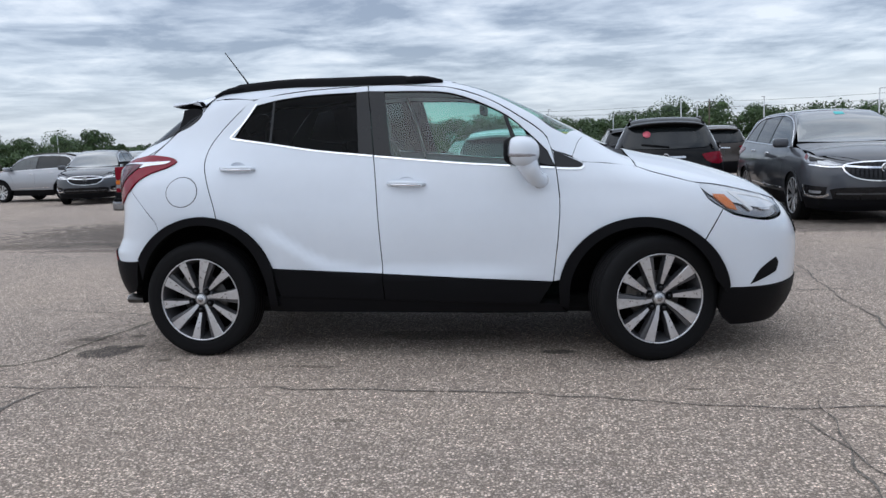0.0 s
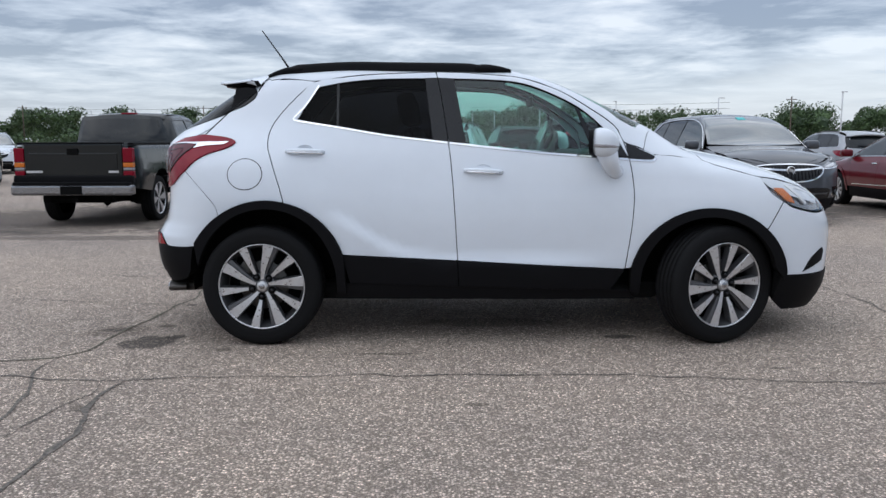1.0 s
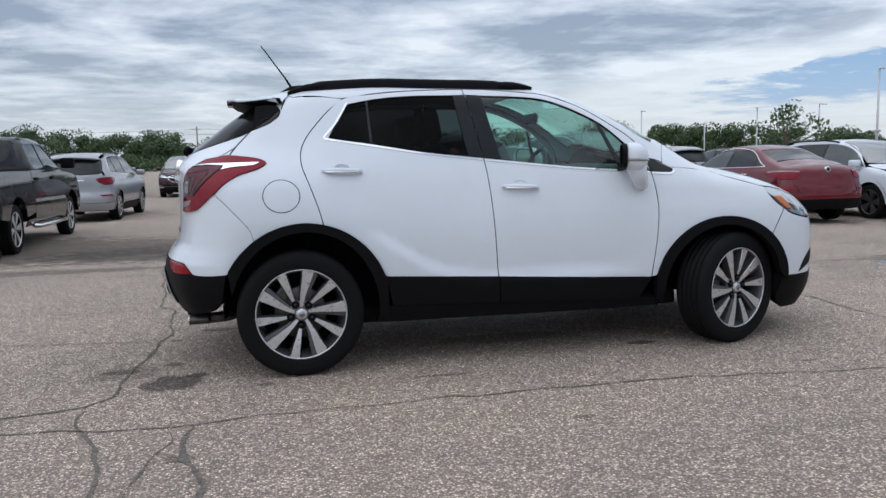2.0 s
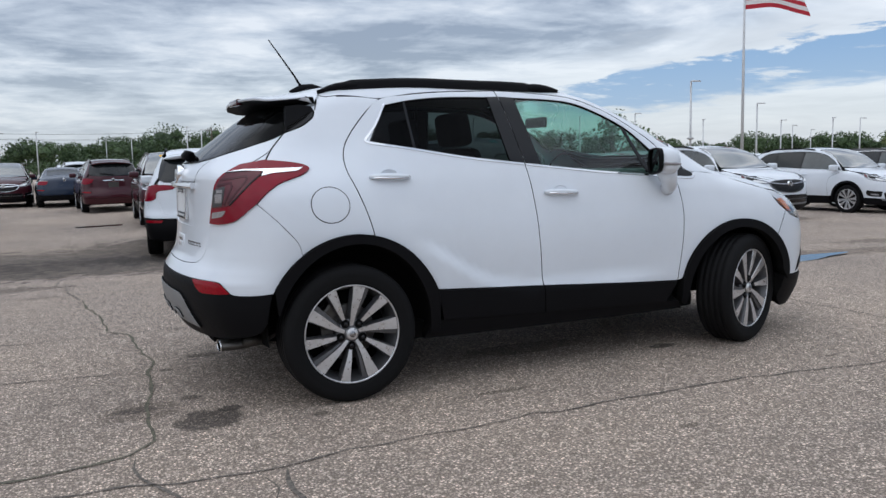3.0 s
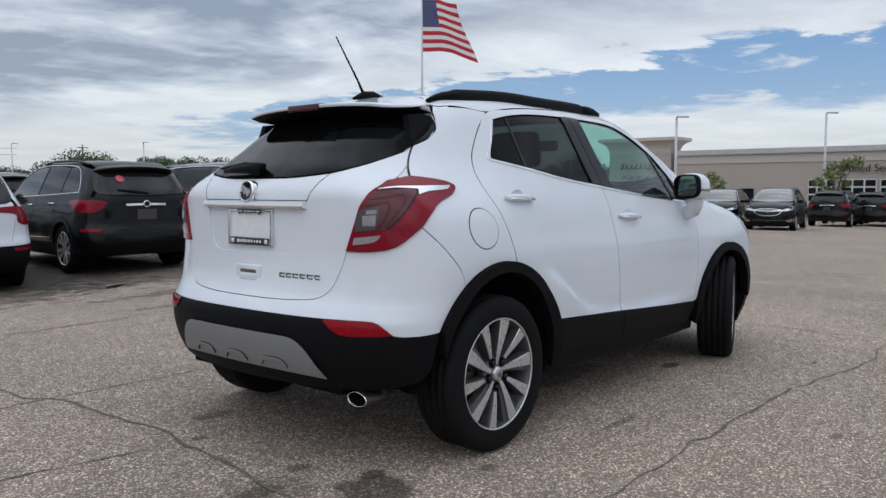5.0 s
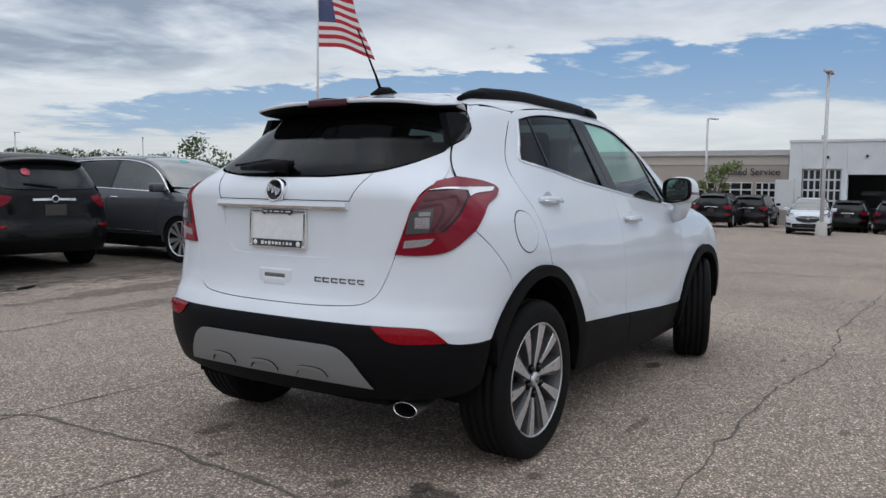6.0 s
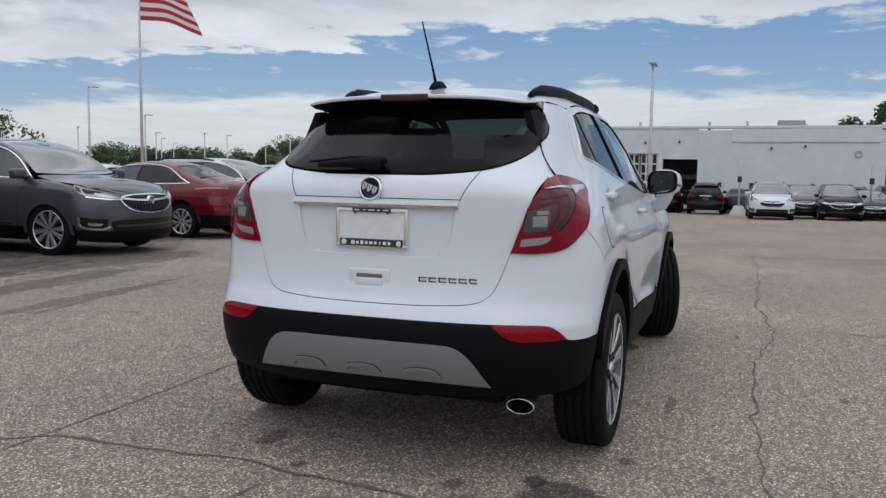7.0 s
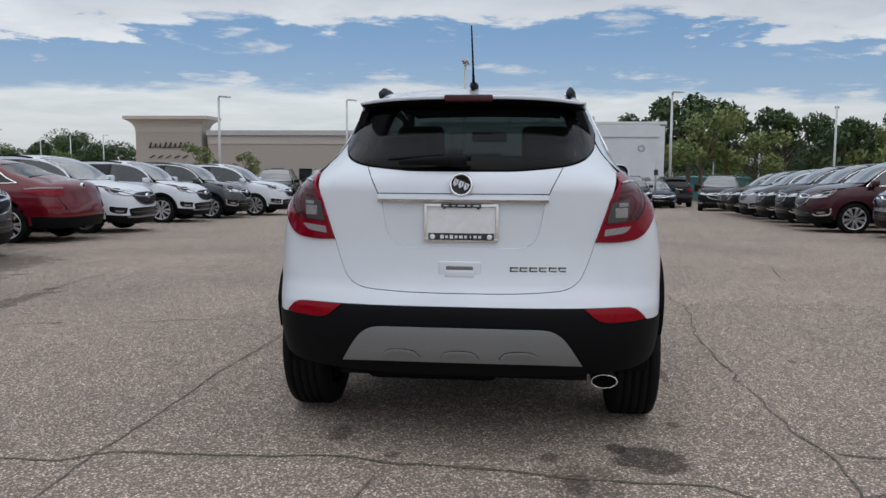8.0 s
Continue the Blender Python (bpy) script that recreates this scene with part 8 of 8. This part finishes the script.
def make_tree(rng, height, spread, count, size, mat, label, airy=False):
    tree = thing("tree", label, "tree", None, "trees round the lot")
    trunk_top = height * (0.45 if not airy else 0.35)
    verts_t = [(0, 0, -0.2), (0.03, 0.02, trunk_top * 0.5), (0.0, 0.05, trunk_top), (0.05, 0.0, height * 0.8)]
    trunk = part("trunk", tube_mesh("trunk", verts_t, [height * 0.028, height * 0.022, height * 0.017, height * 0.005], BARK, 8), tree)
    lobes = [(0, 0, height * 0.80, spread * 0.45)]
    for k in range(9):
        ang, lift = k * 2.4 + rng.random() * 0.8, 0.42 + 0.45 * rng.random()
        r = spread * (0.45 + 0.5 * rng.random()) * (1.15 - abs(lift - 0.6))
        tip = (r * math.cos(ang), r * math.sin(ang), height * lift + height * 0.08)
        part("limb", tube_mesh("limb", [(0, 0.02, trunk_top * (0.7 + 0.25 * rng.random())), (tip[0] * 0.5, tip[1] * 0.5, (trunk_top + tip[2]) / 2 + 0.1), tip], [height * 0.012, height * 0.008, height * 0.003], BARK, 5), trunk)
        lobes.append((*tip, spread * (0.22 + 0.2 * rng.random()) * (0.75 if airy else 1)))
    v, f = leaf_cloud(rng, lobes, count, size)
    part("crown", mesh_of("crown", v, f, mat, smooth=False), tree, "uneven leafy crown")
    return tree


def build_trees():
    rng = np.random.default_rng(7)
    young = make_tree(rng, 3.4, 1.35, 900, 0.085, LEAF_PALE, "young green street tree with thin crown", True)
    young.matrix_basis = pose(45.5, 20.0, float(ground_z(45.5, 20)), 0, 0, 30)
    for x, y, s, r in ((47.5, 17.6, 0.85, 100), (45.5, 10.2, 1.05, 200), (49.0, 31.0, 0.9, 15)):
        copy_thing(young, pose(x, y, float(ground_z(x, y)), 0, 0, r) @ Matrix.Scale(s, 4))
    airy = make_tree(rng, 5.2, 2.2, 650, 0.12, LEAF, "sparse young tree with open crown", True)
    airy.matrix_basis = pose(33.0, 40.5, -0.9)
    big = make_tree(rng, 8.6, 3.4, 3200, 0.20, LEAF, "tall broad green tree")
    big.matrix_basis = pose(66, -13.5, -1.7)
    pale = make_tree(rng, 6.8, 3.2, 2600, 0.18, LEAF_PALE, "light green broad tree")
    pale.matrix_basis = pose(58.5, -13.0, -1.5)
    for x, y, s, r in ((70, -17.5, 1.0, 40), (72, -23, 0.92, 90), (75, -28.5, 0.85, 130), (72, -9, 0.85, 200), (76, -4.5, 0.82, 250), (75, -1.0, 0.75, 300), (78, 3.0, 0.7, 10), (70, -33, 0.9, 60), (66, -37, 0.85, 150), (62, -24, 0.75, 220)):
        copy_thing(big, pose(x, y, -1.8, 0, 0, r) @ Matrix.Scale(s, 4))
    for x, y, s, r in ((61, -17.5, 0.8, 70), (60, -27, 0.9, 20), (55, -30, 0.8, 160)):
        copy_thing(pale, pose(x, y, -1.5, 0, 0, r) @ Matrix.Scale(s, 4))
    # the far woods along the lot's edge
    verts, faces, base = [], [], 0
    bm = bmesh.new()
    bmesh.ops.create_icosphere(bm, subdivisions=2, radius=1)
    bm.verts.index_update()
    ball, ball_f = np.array([v.co[:] for v in bm.verts]), np.array([[v.index for v in f.verts] for f in bm.faces])
    bm.free()
    inner_v, inner_f = [], []
    for k in range(230):
        az = radians(-38 + 182 * (k + rng.random()) / 230)
        deg = math.degrees(az)
        top = float(np.interp(deg, [-38, -10, 5, 24, 31, 40, 52, 60, 64, 72, 80, 84, 90, 96, 104, 116, 126, 144], [7.5, 8.0, 5.5, 5.0, 7.6, 5.6, 6.2, 8.0, 8.6, 6.6, 8.4, 7.6, 5.8, 6.2, 6.8, 6.0, 6.0, 6.6]))
        d = 150 + 45 * rng.random()
        top *= (0.52 + 0.78 * rng.random()) * d / 165
        x, y = d * math.cos(az), d * math.sin(az)
        z0 = float(ground_z(x, y)) - 0.3
        w = top * (0.34 + 0.18 * rng.random())
        lobes = [(x, y, z0 + top * 0.72, w * 0.75)] + [(x + w * rng.normal() * 0.8, y + w * rng.normal() * 0.8, z0 + top * (0.32 + 0.5 * rng.random()), w * (0.42 + 0.25 * rng.random())) for _ in range(7)]
        v, f = leaf_cloud(rng, lobes, 2600, 0.21, 0.5)
        verts.append(v)
        faces.append(f + base)
        base += len(v)
        for lx, ly, lz, lr in lobes:
            lump = ball * (1 + 0.16 * rng.normal(size=(len(ball), 1))) * lr * 0.44 * (1, 1, 0.85) + (lx, ly, lz)
            inner_v.append(lump)
            inner_f.append(ball_f + len(inner_v[0]) * (len(inner_v) - 1))
    tagged(new("woods_mass", cloud_mesh("woods_mass", np.concatenate(inner_v), np.concatenate(inner_f), LEAF)), "dense inner foliage of the distant woods", "woods", kind="stuff")
    tagged(new("far_woods", cloud_mesh("far_woods", np.concatenate(verts), np.concatenate(faces), LEAF)), "dark green belt of distant woods beyond the lot", "woods", kind="stuff")
    hedge_v, hedge_f, base = [], [], 0
    for k in range(300):
        az = radians(-40 + 186 * (k + rng.random()) / 300)
        d = 140 + 10 * rng.random()
        x, y = d * math.cos(az), d * math.sin(az)
        z0 = float(ground_z(x, y)) - 0.3
        v, f = leaf_cloud(rng, [(x + 1.8 * rng.normal(), y + 1.8 * rng.normal(), z0 + 0.6 + 1.4 * rng.random(), 1.6) for _ in range(3)], 480, 0.21)
        hedge_v.append(v)
        hedge_f.append(f + base)
        base += len(v)
    tagged(new("far_undergrowth", cloud_mesh("far_undergrowth", np.concatenate(hedge_v), np.concatenate(hedge_f), LEAF)), "dense green undergrowth at the foot of the woods", "bushes", kind="stuff")
    # a wooden pole line before the woods
    for x, y in ((20, 118), (-8, 128), (-38, 132), (48, 104), (-66, 128)):
        mast = thing("utility_pole", "grey wooden utility pole with crossarm", "pole", pose(x, y, -0.3), "utility poles")
        part("shaft", tube_mesh("shaft", [(0, 0, 0), (0, 0, 7.0)], [0.12, 0.08], BARK, 8), mast)
        part("crossarm", box_mesh("crossarm", (1.5, 0.09, 0.10), BARK, 0.02, Matrix.Translation((0, 0, 6.6))), mast)
    for z in (5.8, 6.6):
        pts = [(-66, 128), (-38, 132), (-8, 128), (20, 118), (48, 104)]
        wire = [((1 - t) * a[0] + t * b[0], (1 - t) * a[1] + t * b[1], z - 0.3 - 1.2 * t * (1 - t)) for a, b in zip(pts[:-1], pts[1:]) for t in (0, .25, .5, .75)]
        tagged(new("overhead_wire", tube_mesh("overhead_wire", wire, 0.025, INK, 4)), "thin dark overhead wire between poles", "wire")


build_dealership()
build_lamps()
build_flag()
build_trees()


# ---- cracks, stains and puddles of the lot ----
TAR = plain("dark_crack", (0.125, 0.108, 0.092), 0.95, scale=45, amount=0.75)
MOSS = plain("mossy_crack", (0.115, 0.105, 0.075), 0.95, scale=45, amount=0.7)
WATER = plain("puddle_water", (0.03, 0.03, 0.03), 0.03, scale=1, amount=0.1)


def crack(points, width, mat=TAR, wander=0.03):
    """A crack in the asphalt: a thin ragged ribbon along a wandering line."""
    pts = [Vector((*p, 0)) for p in points]
    line = []
    for a, b in zip(pts[:-1], pts[1:]):
        n = max(2, int((b - a).length / 0.05))
        line += [a.lerp(b, i / n) for i in range(n)]
    line.append(pts[-1])
    verts, faces = [], []
    for i, p in enumerate(line):
        d = (line[min(i + 1, len(line) - 1)] - line[max(i - 1, 0)]).normalized()
        side = Vector((-d.y, d.x, 0))
        end = min(1, i / 4, (len(line) - 1 - i) / 4)
        p = p + side * wander * (noise.noise(p * 1.7) + 0.5 * noise.noise(p * 6.0)) * 1.6
        w = 0.8 * width * (0.25 + 1.2 * abs(noise.noise(p * 5.0 + Vector((3, 1, 7)))) + 0.7 * abs(noise.noise(p * 30.0))) * (0.25 + 0.75 * end)
        for s in (-1, 1):
            q = p + side * s * w / 2
            verts.append((q.x, q.y, float(ground_z(q.x, q.y)) + 0.0035))
    for i in range(len(line) - 1):
        faces.append((2 * i, 2 * i + 1, 2 * i + 3, 2 * i + 2)[::-1])
    return tagged(new("pavement_crack", mesh_of("pavement_crack", verts, faces, mat, smooth=False)), "dark crack line in worn asphalt", "crack", kind="structure")


def puddle(x, y, rx, ry, turn):
    n, verts = 40, []
    for k in range(n):
        a = k * math.tau / n
        r = 1 + 0.35 * noise.noise(Vector((math.cos(a) * 1.3 + x, math.sin(a) * 1.3 + y, 0.5)))
        u, v = rx * r * math.cos(a), ry * r * math.sin(a)
        px, py = x + u * math.cos(turn) - v * math.sin(turn), y + u * math.sin(turn) + v * math.cos(turn)
        verts.append((px, py, float(ground_z(x, y)) + 0.006))
    tagged(new("puddle", mesh_of("puddle", verts, [tuple(range(n))], WATER, smooth=False)), "shallow rain puddle lying on the asphalt", "puddle")


def build_marks():
    crack([(-4.5, -1.42), (-2.2, -1.36), (-0.87, -1.50), (-0.53, -1.53), (0.03, -1.48), (0.66, -1.43), (0.77, -1.48), (1.24, -1.47), (1.75, -1.44), (2.28, -1.51), (2.62, -1.57), (3.05, -1.60), (4.4, -1.50), (7.5, -1.56), (11.0, -1.50)], 0.021)
    crack([(-4.0, -1.25), (-1.31, -1.17), (-1.05, -1.11), (-0.96, -0.97), (-0.91, -0.48), (-0.83, 0.05), (-0.80, 0.48), (-0.84, 0.95), (-0.83, 1.42), (-0.95, 1.60), (-0.95, 1.86), (-1.1, 3.2)], 0.030, MOSS)
    crack([(-0.42, -3.4), (-0.45, -2.79), (-0.44, -2.58), (-0.45, -2.25), (-0.54, -1.95), (-0.55, -1.77), (-0.52, -1.56)], 0.042)
    crack([(-0.80, -2.6), (-0.87, -2.01), (-0.94, -1.66), (-1.04, -1.28), (-1.03, -1.12)], 0.032)
    crack([(3.02, -1.60), (3.10, -1.90), (3.15, -2.10), (3.21, -2.31), (3.4, -3.2)], 0.018)
    crack([(4.12, 3.6), (4.08, 2.67), (4.03, 1.59), (4.0, 0.77), (3.98, -0.02), (3.9, -1.5)], 0.022)
    crack([(3.4, 1.20), (3.73, 1.21), (4.07, 1.28), (4.36, 1.11), (6.0, 1.2)], 0.02)
    crack([(-2.6, 1.50), (-1.33, 1.49), (-0.6, 1.48), (0.0, 1.48), (0.52, 1.47), (1.39, 1.42), (3.2, 1.45)], 0.016)
    crack([(1.2, 5.0), (1.71, 3.33), (1.85, 2.64), (2.04, 2.05), (2.21, 1.65)], 0.02)
    crack([(1.2, 4.0), (2.37, 4.15), (3.13, 4.33), (5.2, 4.5)], 0.03)
    crack([(-0.62, -1.5), (-0.60, -1.73), (-0.7, -2.3)], 0.014)
    crack([(3.2, -1.5), (3.13, -2.27), (3.13, -3.27), (3.2, -5.5)], 0.018)
    crack([(9.6, 2.0), (9.85, -0.31), (10.2, -1.91), (10.9, -3.2), (11.8, -5.0), (12.3, -8.0)], 0.09, wander=0.12)
    crack([(-0.9, 0.3), (-2.2, 0.5), (-4.0, 0.45)], 0.018)
    crack([(-1.1, 3.2), (-1.3, 5.0), (-1.2, 6.5)], 0.03)
    crack([(-6.0, 3.6), (-3.5, 3.9), (-1.2, 3.7), (1.2, 4.0)], 0.035, wander=0.08)
    crack([(-8.0, 5.2), (-5.0, 5.3), (-2.0, 5.0)], 0.05, wander=0.1)
    crack([(5.0, -3.0), (6.5, -3.3), (8.2, -3.1)], 0.03)
    puddle(6.4, 2.05, 0.75, 0.16, 0.15)
    puddle(10.6, 3.15, 1.1, 0.16, -0.1)
    puddle(-0.1, 16.6, 0.8, 0.22, 0.2)
    puddle(2.6, 7.0, 0.5, 0.16, 0.4)


build_marks()
